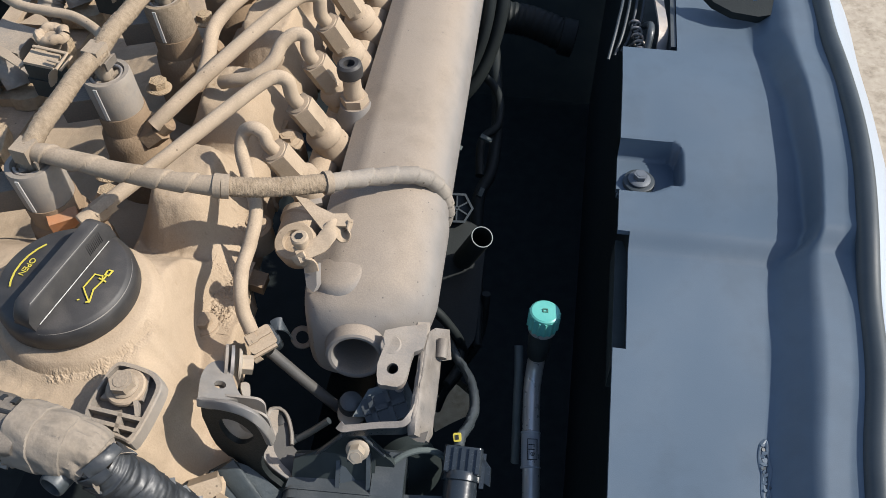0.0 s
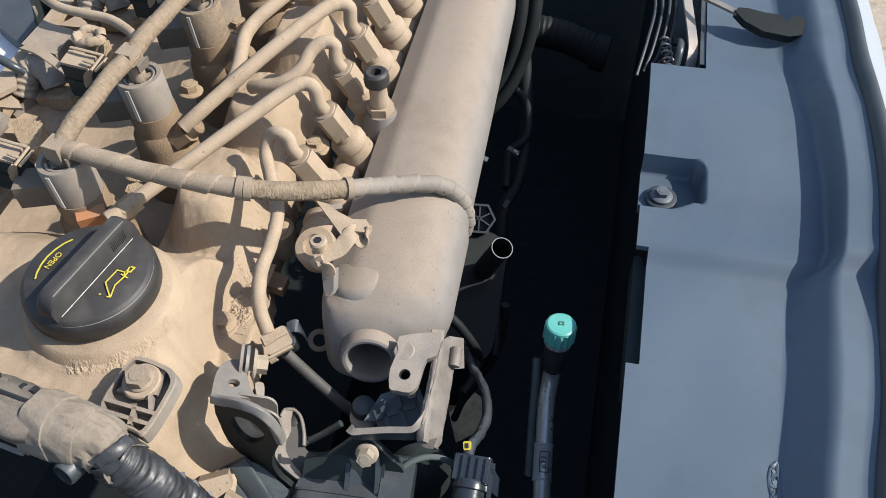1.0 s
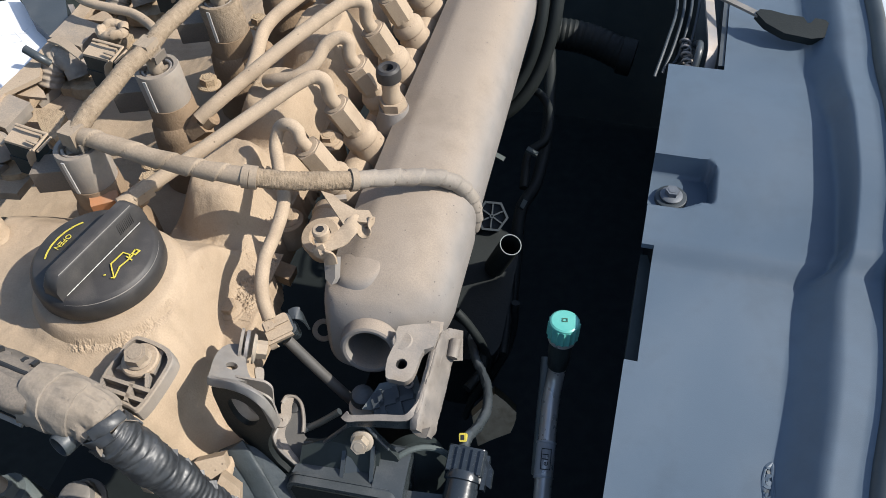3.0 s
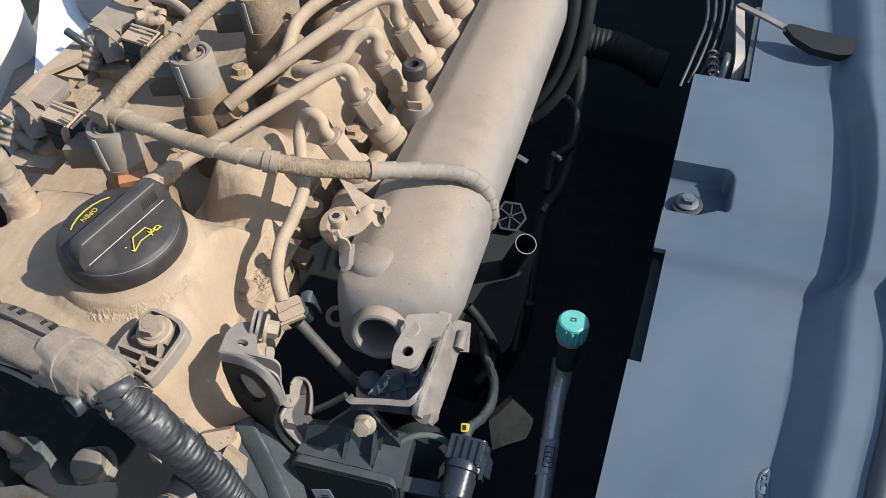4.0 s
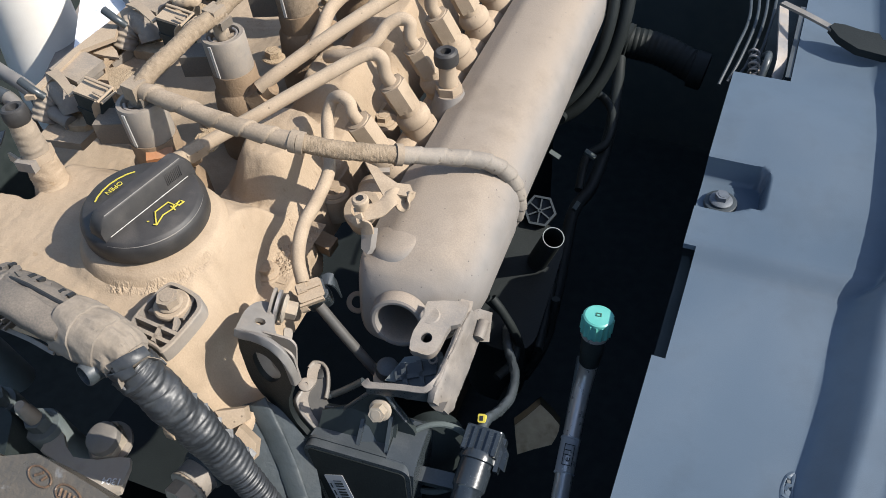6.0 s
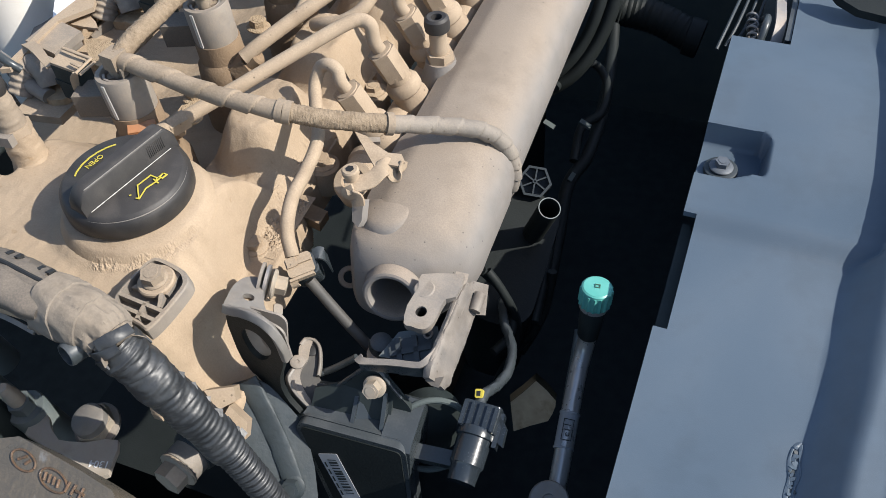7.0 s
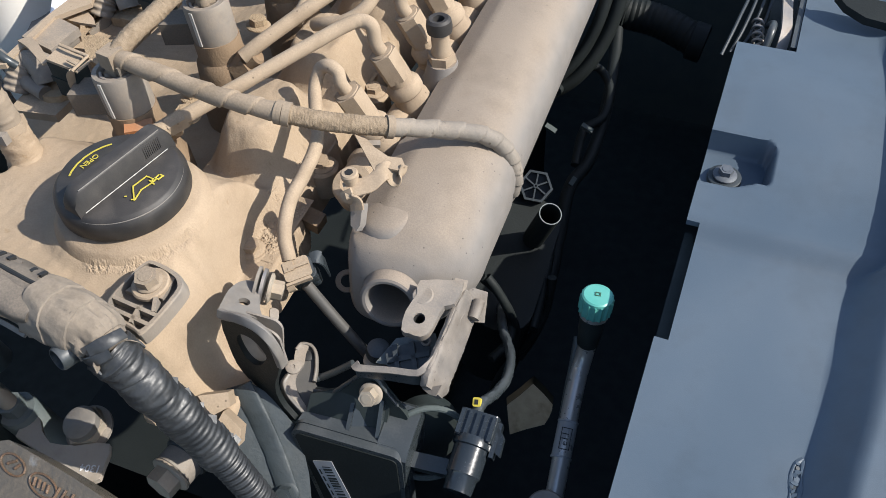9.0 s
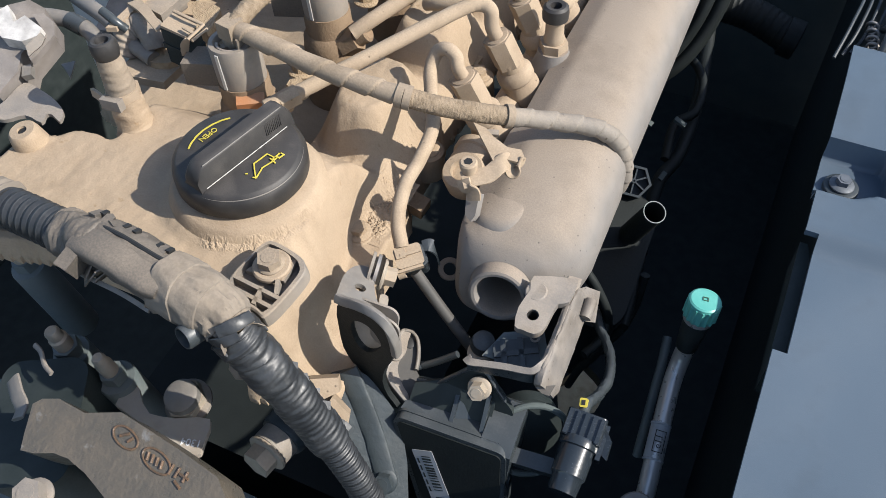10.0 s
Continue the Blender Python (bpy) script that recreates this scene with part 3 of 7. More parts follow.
for p, r in (((-0.1450, 0.3185, 0.0035), 0.0058), ((-0.126, 0.398, 0.003), 0.0058), ((-0.113, 0.478, 0.003), 0.0058)):
    hex_bolt("bolt", p, (0, 0, 1), r, 0.006, 0.0085, cover, "cover", "cover")
    part("bolt_boss", lathe(bmesh.new(), [(0.012, -0.02), (0.0112, -0.001), (0.0095, 0.0003), (0, 0.0003)], frame_on(p, (0, 0, 1)), 24), "cover", cover)
# ---- oil filler cap ----
GRIP_WAY = Vector((0.370, 0.929, 0.0))
oil_cap = thing("oil_filler_cap", (CAP.x, CAP.y, 0.052), "black plastic oil filler cap with yellow print", "oil cap")
cm = frame_on((CAP.x, CAP.y, 0.0035), (0, 0, 1), (GRIP_WAY.y, -GRIP_WAY.x, 0))  # x across the grip, y along it
bodym = frame_on((CAP.x - 0.0020, CAP.y + 0.0018, 0.0035), (0, 0, 1), (GRIP_WAY.y, -GRIP_WAY.x, 0)) @ Matrix.Diagonal((0.955, 0.955, 1, 1))
part("body", lathe(bmesh.new(), [(0.030, 0.0560), (0.0378, 0.0564), (0.0389, 0.0578), (0.0389, 0.0655), (0.0380, 0.0684), (0.0355, 0.0710), (0.0345, 0.0717), (0, 0.0722)], bodym, 72), "cap", oil_cap, sharp=50)
NECK = [(0.0350, 0.0548), (0.0395, 0.0542), (0.0412, 0.0528), (0.0426, 0.0505), (0.0440, 0.0482), (0.0452, 0.0455)]
part("neck_ring", lathe(bmesh.new(), [(r, z) for r, z in NECK[::-1]] + [(0.030, 0.0578)], cm, 96), "cover", oil_cap, "dusty raised ring round the filler neck", sharp=70)
bm = bmesh.new()
rows = []
for k in range(25):
    y = -0.0325 + 0.0685 * k / 24
    end = min(1.0, (1 - abs(y - 0.00175) / 0.0346) * 4.5)
    top = 0.0716 + 0.0145 * (0.45 + 0.55 * math.sqrt(step(0, 1, end)))
    w0, w1 = 0.0060, 0.0046
    rows.append([bm.verts.new(cm @ Vector((x, y, z))) for x, z in
                 ((-w0 - 0.0012, 0.0640), (-w0 - 0.0012, 0.0722), (-w0, 0.0735), (-w1 - 0.0004, top - 0.0010), (-w1 + 0.0008, top + 0.0004), (0, top + 0.0003), (w1 - 0.0010, top - 0.0002), (w1, top - 0.0014), (w0 - 0.0008, 0.0740), (w0, 0.0722), (w0, 0.0640))])
for a, b in zip(rows, rows[1:]):
    for k in range(len(a) - 1):
        bm.faces.new((a[k], a[k + 1], b[k + 1], b[k]))
bm.faces.new(rows[0])
bm.faces.new(rows[-1][::-1])
grip = part("grip", bm, "cap", oil_cap, sharp=48)
bm = bmesh.new()
for k in range(10):
    box(bm, (0.0010, 0.0005, 0.0075), cm @ Matrix.Translation((0.0047, 0.0165 + 0.0012 * k, 0.0790)) @ Matrix.Rotation(radians(-7), 4, "Y"), 0)
part("grip_rib", bm, "cap", grip)
part("ridge_edge", tube(bmesh.new(), [cm @ Vector((0.0063, -0.0290 + 0.0590 * k / 6, 0.0724)) for k in range(7)], lambda s, a: 0.00026 * (1 + 0.8 * noise.noise((s * 40, 0, 2))), 8, 6), "stripe", oil_cap, "pale worn crease beside the grip")
part("ridge_edge", tube(bmesh.new(), [cm @ Vector((0.0042, -0.0265 + 0.0565 * k / 6, 0.0858)) for k in range(7)], lambda s, a: 0.00028 * (1 + 0.4 * noise.noise((s * 30, 0, 2))), 8, 6), "bracket", oil_cap, "thin grey line on the edge of the grip")
part("rim_edge", tube(bmesh.new(), [bodym @ Vector((0.0371 * math.cos(radians(a)), 0.0371 * math.sin(radians(a)), 0.0694)) for a in range(-75, 46, 6)], lambda s, a: 0.00030 * math.sin(math.pi * min(1, max(0, s))) + 0.00003, 8, 3), "bracket", oil_cap, "thin grey line on the rim, tapering to both ends")


def stroke(bm, pts, w, m, h=0.0003, closed=False):
    """A printed line: flat bars from point to point."""
    pts = list(pts) + ([pts[0]] if closed else [])
    for i, ((x0, y0), (x1, y1)) in enumerate(zip(pts, pts[1:])):
        d = math.hypot(x1 - x0, y1 - y0)
        box(bm, (d + w, w, h), m @ Matrix.Translation(((x0 + x1) / 2, (y0 + y1) / 2, 0.00007 * (i % 3))) @ Matrix.Rotation(math.atan2(y1 - y0, x1 - x0), 4, "Z"), 0)
    return bm


print_m = cm @ Matrix.Translation((0, 0, 0.0727))
part("arc_mark", stroke(bmesh.new(), [(0.0283 * math.cos(radians(a)), 0.0283 * math.sin(radians(a))) for a in range(148, 216, 4)], 0.0009, print_m), "yellow", oil_cap, "yellow printed arc")
words("word_open", "OPEN", 0.0047, print_m @ Matrix.Translation((-0.0238, -0.0012, 0)) @ Matrix.Rotation(radians(-90), 4, "Z"), "yellow", oil_cap, 0.00015)
bm = stroke(bmesh.new(), [(0.0178, 0.0085), (0.0132, 0.0080), (0.0128, -0.0014), (0.0165, -0.0045), (0.0213, -0.0082), (0.0200, -0.0088), (0.0213, -0.0078), (0.0186, -0.0008), (0.0196, 0.0057), (0.0178, 0.0085)], 0.0007, print_m)
stroke(bm, [(0.0180, 0.0130), (0.0208, 0.0132), (0.0206, 0.0098), (0.0184, 0.0096)], 0.0008, print_m, closed=True)
stroke(bm, [(0.0194, 0.0098), (0.0194, 0.0052)], 0.0008, print_m)
stroke(bm, [(0.0172, 0.0066), (0.0212, 0.0060)], 0.0008, print_m)
stroke(bm, [(0.0149, -0.0092), (0.0153, -0.0088)], 0.0007, print_m)
part("oil_can_mark", bm, "yellow", oil_cap, "yellow printed oil can sign")

# earth caught in the ledge and round the filler neck: rough sheets that thin out towards their edges
def ground_z(u, v):
    """The cover's height, or that of the filler neck's ring."""
    r = math.hypot(E(u, v).x - CAP.x, E(u, v).y - CAP.y)
    ring_z = 0.0035 + next((za + (zb - za) * (r - ra) / (rb - ra) for (ra, za), (rb, zb) in zip(NECK, NECK[1:]) if ra <= r < rb), 0.0)
    return max(cover_z(u, v), ring_z)


def earth(name, at, na, nb, strength, thick, material="crust"):
    """A crusted sheet over the cover; at(a, b): its place u, v for shares a and b of the way."""
    verts, faces = [], []
    for j in range(nb + 1):
        for i in range(na + 1):
            a, b = i / na, j / nb
            u, v = at(a, b)
            rim_ = min(1.0, 5 * min(a, 1 - a, b, 1 - b))
            rough = 0.9 * abs(noise.noise((u * 260, v * 260, 3))) + 0.7 * abs(noise.noise((u * 620, v * 620, 8))) + 0.35 * noise.noise((u * 1500, v * 1500, 1))
            patchy = 0.35 + 0.65 * step(-0.4, 0.4, noise.noise((u * 110, v * 110, 6)))
            verts.append(E(u, v, ground_z(u, v) + thick * (rim_ * patchy - 0.30) + strength * (rough - 0.25) * rim_ * patchy))
    for j in range(nb):
        for i in range(na):
            o = j * (na + 1) + i
            faces.append((o, o + 1, o + na + 2, o + na + 1))
    me = bpy.data.meshes.new(name)
    me.from_pydata([v - ORIGIN[cover.name] for v in verts], [], faces)
    me.shade_smooth()
    me.materials.append(M[material])
    ob = new(name, me)
    ob.parent = cover
    return tagged(ob, "rough caked earth")


earth("caked_earth", lambda a, b: (CAP_U + (0.0415 + 0.0075 * b) * math.cos(-1.85 + 1.9 * a), CAP_V + (0.0415 + 0.0075 * b) * math.sin(-1.85 + 1.9 * a)), 320, 36, 0.0015, 0.0005, "cover")
earth("caked_earth", lambda a, b: (-0.1950 + 0.0245 * b, 0.290 + 0.056 * a), 150, 70, 0.0030, 0.0010, "cover")
earth("caked_earth", lambda a, b: (-0.1930 + 0.0120 * b, 0.352 + 0.050 * a), 120, 36, 0.0028, 0.0010, "cover")

# ---- injectors with their return fittings ----
def injector(p, dusty):
    """One injector standing in its well: grey coil housing, dusted foot, return clip, connector nub and clamp bolt."""
    root = thing("fuel_injector", (p[0], p[1], 0.02), "grey cylindrical fuel injector caked with dust at its foot" if not dusty else "fuel injector wholly caked in rough beige dust", "injector", "injectors")
    m = frame_on((p[0], p[1], 0.0), (-0.06, 0.03, 1), (1, 0, 0))
    part("coil_housing", lathe(bmesh.new(), [(0.0150, 0.057), (0.0152, 0.059), (0.0152, 0.0835), (0.0146, 0.0852), (0.0118, 0.0852), (0.0112, 0.0835), (0.0112, 0.079), (0, 0.079)], m, 40), "felt" if dusty else "solenoid", root)
    part("seam", box(bmesh.new(), (0.0024, 0.0014, 0.025), m @ Matrix.Rotation(radians(256), 4, "Z") @ Matrix.Translation((0.0152, 0, 0.0710)) @ Matrix.Rotation(radians(90), 4, "Z"), 0.0003), "stripe", root, "pale bare seam")
    # the foot's shade is in its darker earth colour
    part("nozzle_body", lathe(bmesh.new(), [(0.024, -0.02), (0.024, 0.012), (0.0205, 0.020), (0.0195, 0.032), (0.0185, 0.040), (0.0160, 0.043), (0.0158, 0.0575), (0, 0.058)], m, 32), "earth", root)
    bm = lathe(bmesh.new(), [(0.0055, 0.078), (0.0055, 0.0865), (0.0040, 0.0880), (0, 0.0880)], m @ Matrix.Translation((-0.001, 0.001, 0)), 18)
    box(bm, (0.016, 0.0045, 0.003), m @ Matrix.Translation((0.001, -0.0005, 0.0815)) @ Matrix.Rotation(radians(35), 4, "Z"), 0.0007)
    part("return_nipple", bm, "hose", root)
    bm = bmesh.new()
    tube(bm, [m @ Vector((0.0098 * math.cos(radians(a)), 0.0098 * math.sin(radians(a)), 0.0835)) for a in range(200, 431, 23)], 0.0011, 8, 3)
    part("clip", bm, "steel", root)
    bm = bmesh.new()
    lumps = random.Random(int(abs(p[0]) * 1e4))
    for k in range(26):
        a, rr_ = lumps.uniform(0, 6.28), lumps.uniform(0.004, 0.0105)
        lathe(bm, [(0.0022, 0), (0.0017, 0.0012), (0, 0.0018)], m @ Matrix.Translation((rr_ * math.cos(a), rr_ * math.sin(a), 0.0785)) @ Matrix.Scale(lumps.uniform(0.5, 1.3), 4), 7)
    part("caked_dust", bm, "crust", root)
    # the connector shell on the side towards the windscreen
    bm = box(bmesh.new(), (0.024, 0.018, 0.016), m @ Matrix.Translation((-0.022, -0.002, 0.064)) @ Matrix.Rotation(radians(8), 4, "Z"), 0.0025)
    part("socket", bm, "blackdust", root)
    # union for the high-pressure line
    um = frame_on(m @ Vector((0.012, -0.008, 0.036)), (0.62, 0.10, 0.42))
    bm = prism(bmesh.new(), hexagon(0.0088), 0.0, 0.013, um, 0.0006)
    lathe(bm, [(0.0062, 0.012), (0.0062, 0.021), (0.0045, 0.0225), (0, 0.0225)], um, 20)
    part("union", bm, "earth", root)
    return root


INJ = [(-0.2330, 0.3740), (-0.2085, 0.4520), (-0.1885, 0.5310), (-0.1690, 0.6100)]
for k, p in enumerate(INJ):
    inj = injector(p, k in (2, 3))
    if k == 0:
        part("seal_ring", box(bmesh.new(), (0.0170, 0.0080, 0.0100), frame_on((-0.2260, 0.3620, 0.0500), (0.1, -0.2, 1), (0.9, 0.42, 0)), 0.0016), "orange", inj, "orange-brown seal block")
for p in ((-0.1985, 0.4900, 0.041), (-0.2155, 0.412, 0.037), (-0.1800, 0.5650, 0.041), (-0.2070, 0.3860, 0.043)):
    hex_bolt("clamp_bolt", p, (0.05, 0.1, 1), 0.0062, 0.007, 0.0088, None, "crust", "crust", "dust-caked hexagon bolt of an injector clamp", spin=(0.8, 0.5, 0), group="injector clamp bolts")

# ---- return hose over the injectors ----
def wraps(s, a, n, base, lift):
    """The radius of a taped hose, with a lap every so often."""
    f = (s * n + a / (2 * math.pi)) % 1.0
    return base * (1 + lift * (f / 0.9 if f < 0.9 else (0.97 - f) / 0.07 if f < 0.97 else (f - 1) * 12))


tees = [Vector((-0.2365, 0.3755, 0.0935)), Vector((-0.2140, 0.4530, 0.1005)), Vector((-0.1930, 0.5320, 0.0985)), Vector((-0.1730, 0.611, 0.098))]
ret = thing("return_hose", (-0.2365, 0.3755, 0.0935), "dust-coated fuel return hose with taped wrapping", "hose")
for k, (a, b) in enumerate(zip(tees, tees[1:])):
    mid = (a + b) / 2 + Vector((0, 0, 0.0025))
    part("hose_run", tube(bmesh.new(), [a, a.lerp(mid, 0.5) + Vector((0, 0, .0016)), mid, b.lerp(mid, 0.5) + Vector((0, 0, .0016)), b],
                          lambda s, x: 0.0058 * (1 + 0.08 * noise.noise((s * 60, 3 * math.cos(x), 3 * math.sin(x))) + 0.06 * noise.noise((s * 150, 7 * math.cos(x), 7 * math.sin(x)))), 18, 30), "felt", ret)
for t in tees:
    m = frame_on(t, (0, 0, 1), (0.3, 0.95, 0))
    part("tee", box(bmesh.new(), (0.0118, 0.0108, 0.0108), m @ Matrix.Translation((0, 0, 0.0008)), 0.0022, 3), "hose", ret, "square dusty tee fitting")
    part("tee_stem", lathe(bmesh.new(), [(0.0042, -0.018), (0.0042, 0)], m, 16), "hose", ret)
    bm = box(bmesh.new(), (0.011, 0.0014, 0.006), m @ Matrix.Translation((0.0, -0.0085, -0.004)), 0.0004)
    part("side_wing", bm, "blackdust", ret)
run1 = [(-0.2365, 0.3755, 0.0935), (-0.2240, 0.3745, 0.0925), (-0.1800, 0.3665, 0.0855), (-0.1500, 0.3635, 0.0815), (-0.1240, 0.3640, 0.0770)]
run2 = [(-0.1240, 0.3640, 0.0770), (-0.1060, 0.3690, 0.0705), (-0.0880, 0.3760, 0.0645), (-0.0700, 0.3845, 0.0580)]
run3 = [(-0.0700, 0.3845, 0.0580), (-0.0440, 0.3985, 0.0480), (-0.0190, 0.4080, 0.0395), (-0.0055, 0.4140, 0.0250), (0.0005, 0.4165, 0.0060), (0.0005, 0.4165, -0.0110), (-0.0080, 0.4180, -0.0300)]
part("hose_run", tube(bmesh.new(), run1, lambda s, a: wraps(s, a, 7, 0.0053, 0.20), 28, 110), "hose", ret)
part("hose_run", tube(bmesh.new(), run2, lambda s, a: 0.0058 * (1 + 0.05 * noise.noise((s * 12, 2 * math.cos(a), 2 * math.sin(a))) + 0.09 * noise.noise((s * 60, 9 * math.cos(a), 9 * math.sin(a)))), 30, 60), "felt", ret, "rough caked sleeve")
part("hose_run", tube(bmesh.new(), run3, lambda s, a: wraps(s, a, 11, 0.0052, 0.16) * (1 + 0.04 * noise.noise((s * 50, 2 * math.cos(a), 2 * math.sin(a)))), 20, 60), "wrap", ret, "cracked grey tape wrapping")
for p, w in (((-0.1285, 0.3637, 0.0778), (1, 0.0, -0.15)), ((-0.1245, 0.3640, 0.0770), (1, 0.1, -0.2)), ((-0.0700, 0.3845, 0.0580), (0.85, 0.42, -0.3))):
    part("hose_clip", lathe(bmesh.new(), [(0.0058, -0.0022), (0.0072, -0.0022), (0.0072, 0.0022), (0.0058, 0.0022)], frame_on(p, w), 24), "hose", ret)

for p, size, m_ in (((-0.1427, 0.4057, 0.0040), (0.014, 0.009, 0.008), "crust"), ((-0.1234, 0.3616, -0.0100), (0.017, 0.011, 0.010), "earth"), ((-0.1208, 0.4883, 0.0060), (0.012, 0.010, 0.008), "crust"), ((-0.1269, 0.3955, 0.0000), (0.010, 0.007, 0.006), "earth")):
    single("caked_lump", box(bmesh.new(), size, frame_on(p, (0.15, -0.2, 1), (0.95, -0.25, 0)), 0.0018, 3), m_, "lump of caked brown earth on the ledge", "earth lump", "earth lumps")

# ---- fuel rail with nuts and high-pressure lines ----
RAIL0, RAIL1 = Vector((-0.0945, 0.388, 0.006)), Vector((-0.0460, 0.690, 0.006))
rail_way = (RAIL1 - RAIL0).normalized()
rail = thing("fuel_rail", RAIL0, "dust-covered forged fuel rail with hexagon nuts", "fuel rail")
part("rail_tube", tube(bmesh.new(), [RAIL0 + rail_way * 0.012, RAIL1], 0.0105, 24, 6), "rail", rail)
part("end_plug", lathe(bmesh.new(), [(0.0095, -0.004), (0.0125, -0.002), (0.0135, 0.002), (0.0135, 0.013), (0.0150, 0.014), (0.0150, 0.020), (0.0105, 0.022)], frame_on(RAIL0 - rail_way * 0.006, rail_way), 36), "rail", rail)
NUTS = [(-0.1010, 0.4130), (-0.0905, 0.4560), (-0.0850, 0.5000), (-0.0800, 0.5420), (-0.0745, 0.5840), (-0.0690, 0.6260)]
NUT_AXIS = Vector((-0.42, -0.10, 1)).normalized()
for p in NUTS:
    q = Vector((p[0], p[1], 0.047))
    m = frame_on(q, NUT_AXIS, (0.3, 1, 0))
    foot = q - NUT_AXIS * 0.034
    part("knuckle", lathe(bmesh.new(), [(0.0126, -0.055), (0.0128, -0.046), (0.0126, -0.030), (0.0112, -0.0275), (0.0112, -0.0250), (0.0124, -0.0235), (0.0124, -0.0185), (0.0108, -0.0160), (0.0088, -0.0145), (0.0088, -0.008)], m, 30), "rail", rail)
    bm = prism(bmesh.new(), hexagon(0.0100), -0.0105, 0.0115, m, 0.0006)
    lathe(bm, [(0.0080, 0.0110), (0.0076, 0.0122), (0.0048, 0.0126), (0, 0.0126)], m, 20)
    part("nut", bm, "rail", rail)


def over(p, h=0.0):
    return Vector((p[0], p[1], 0.047)) + NUT_AXIS * h


def line_of(name, pts, r=0.0040, label="bent steel fuel line under beige dust"):
    return single(name, tube(bmesh.new(), pts, lambda s, a: r * (1 + 0.03 * noise.noise((s * 30, math.cos(a), math.sin(a)))), 16, 12), "rail", label, "fuel line", "fuel lines")


line_of("fuel_line", [over(NUTS[0], 0.010), over(NUTS[0], 0.019), (-0.1105, 0.4145, 0.0700), (-0.1170, 0.4170, 0.0725), (-0.1235, 0.4175, 0.0680), (-0.1255, 0.4100, 0.0600), (-0.1190, 0.3900, 0.0560),
                      (-0.1120, 0.3690, 0.0520), (-0.1130, 0.3480, 0.0470), (-0.1165, 0.3300, 0.0420), (-0.1155, 0.3120, 0.0330), (-0.1100, 0.3000, 0.0230)], 0.0043)
line_of("fuel_line", [over(NUTS[1], 0.010), over(NUTS[1], 0.020), (-0.1000, 0.4560, 0.0765), (-0.1070, 0.4560, 0.0795), (-0.1160, 0.4500, 0.0790), (-0.1400, 0.4270, 0.0730), (-0.1700, 0.3980, 0.0650), (-0.2000, 0.3690, 0.0570), (-0.2070, 0.3620, 0.0540)], 0.0047)
line_of("fuel_line", [over(NUTS[2], 0.010), over(NUTS[2], 0.020), (-0.0930, 0.5020, 0.0750), (-0.1000, 0.5020, 0.0775), (-0.1080, 0.4960, 0.0750), (-0.1150, 0.4840, 0.0680), (-0.1270, 0.4760, 0.0630), (-0.1400, 0.4760, 0.0600), (-0.1500, 0.4790, 0.0560)], 0.0047)
line_of("fuel_line", [over(NUTS[3], 0.010), over(NUTS[3], 0.020), (-0.0880, 0.5420, 0.0780), (-0.0960, 0.5400, 0.0820), (-0.1060, 0.5310, 0.0820), (-0.1300, 0.5040, 0.0760), (-0.1550, 0.4770, 0.0670), (-0.1780, 0.4530, 0.0570), (-0.1900, 0.4430, 0.0500)], 0.0050)
line_of("fuel_line", [over(NUTS[4], 0.010), over(NUTS[4], 0.020), (-0.0820, 0.5860, 0.0770), (-0.0900, 0.5850, 0.0790), (-0.1000, 0.5780, 0.0770), (-0.1180, 0.5740, 0.0680), (-0.1350, 0.5780, 0.0640), (-0.1450, 0.5900, 0.0640)], 0.0047)
line_of("fuel_line", [over(NUTS[5], 0.010), over(NUTS[5], 0.020), (-0.0790, 0.6240, 0.0780), (-0.0900, 0.6160, 0.0820), (-0.1100, 0.5950, 0.0800), (-0.1380, 0.5620, 0.0730), (-0.1600, 0.5300, 0.0660), (-0.1620, 0.4980, 0.0590), (-0.1640, 0.4800, 0.0560)], 0.0050)

nutm = frame_on((-0.2000, 0.3690, 0.0565), Vector((-0.030, -0.029, -0.008)), (0, 0, 1))
bare = thing("union_nut", (-0.2000, 0.3690, 0.0565), "bare silvery union nut at the fuel line's end", "nut")
part("nut_body", prism(bmesh.new(), hexagon(0.0066), -0.003, 0.009, nutm, 0.0006), "rail", bare)
part("nut_collar", lathe(bmesh.new(), [(0.0055, 0.008), (0.0060, 0.010), (0.0060, 0.018), (0.005, 0.019)], nutm, 20), "rail", bare)

# ---- charge pipe ----
def pipe_centre(y):
    return Vector((-0.0335 + 0.118 * (y - 0.42), y, -0.0020 - 0.008 * step(0.36, 0.30, y)))


pipe = thing("charge_pipe", pipe_centre(0.42), "pale sand-cast aluminium charge pipe with dusty film", "intake pipe")
bm = bmesh.new()
OUT_END, OUT_WAY = Vector((-0.0525, 0.2985, -0.0015)), Vector((-0.02, -0.95, 0.26)).normalized()


def pipe_ring(centre, way, wide, tall, thin, flat):
    """One ring of the pipe: a rounded form with a flattened side towards the rail; flat 0: a plain circle."""
    up = (Vector((0, 0, 1)) - way * way.z).normalized()
    right = way.cross(up)
    ring = []
    for k in range(64):
        a = 2 * math.pi * k / 64
        c, q = math.cos(a), math.sin(a)
        e = 2 / (2 + (0.25 if c > 0 else 3.5) * flat)
        x = math.copysign(abs(c) ** e, c) * wide * (1 if c > 0 else thin)
        z = math.copysign(abs(q) ** e, q) * tall
        if x < 0:
            z = min(z, tall * (1 - 0.56 * flat * max(0.0, -x / (wide * thin) - 0.50)))
        ring.append(bm.verts.new(centre - right * x + up * z))
    return ring


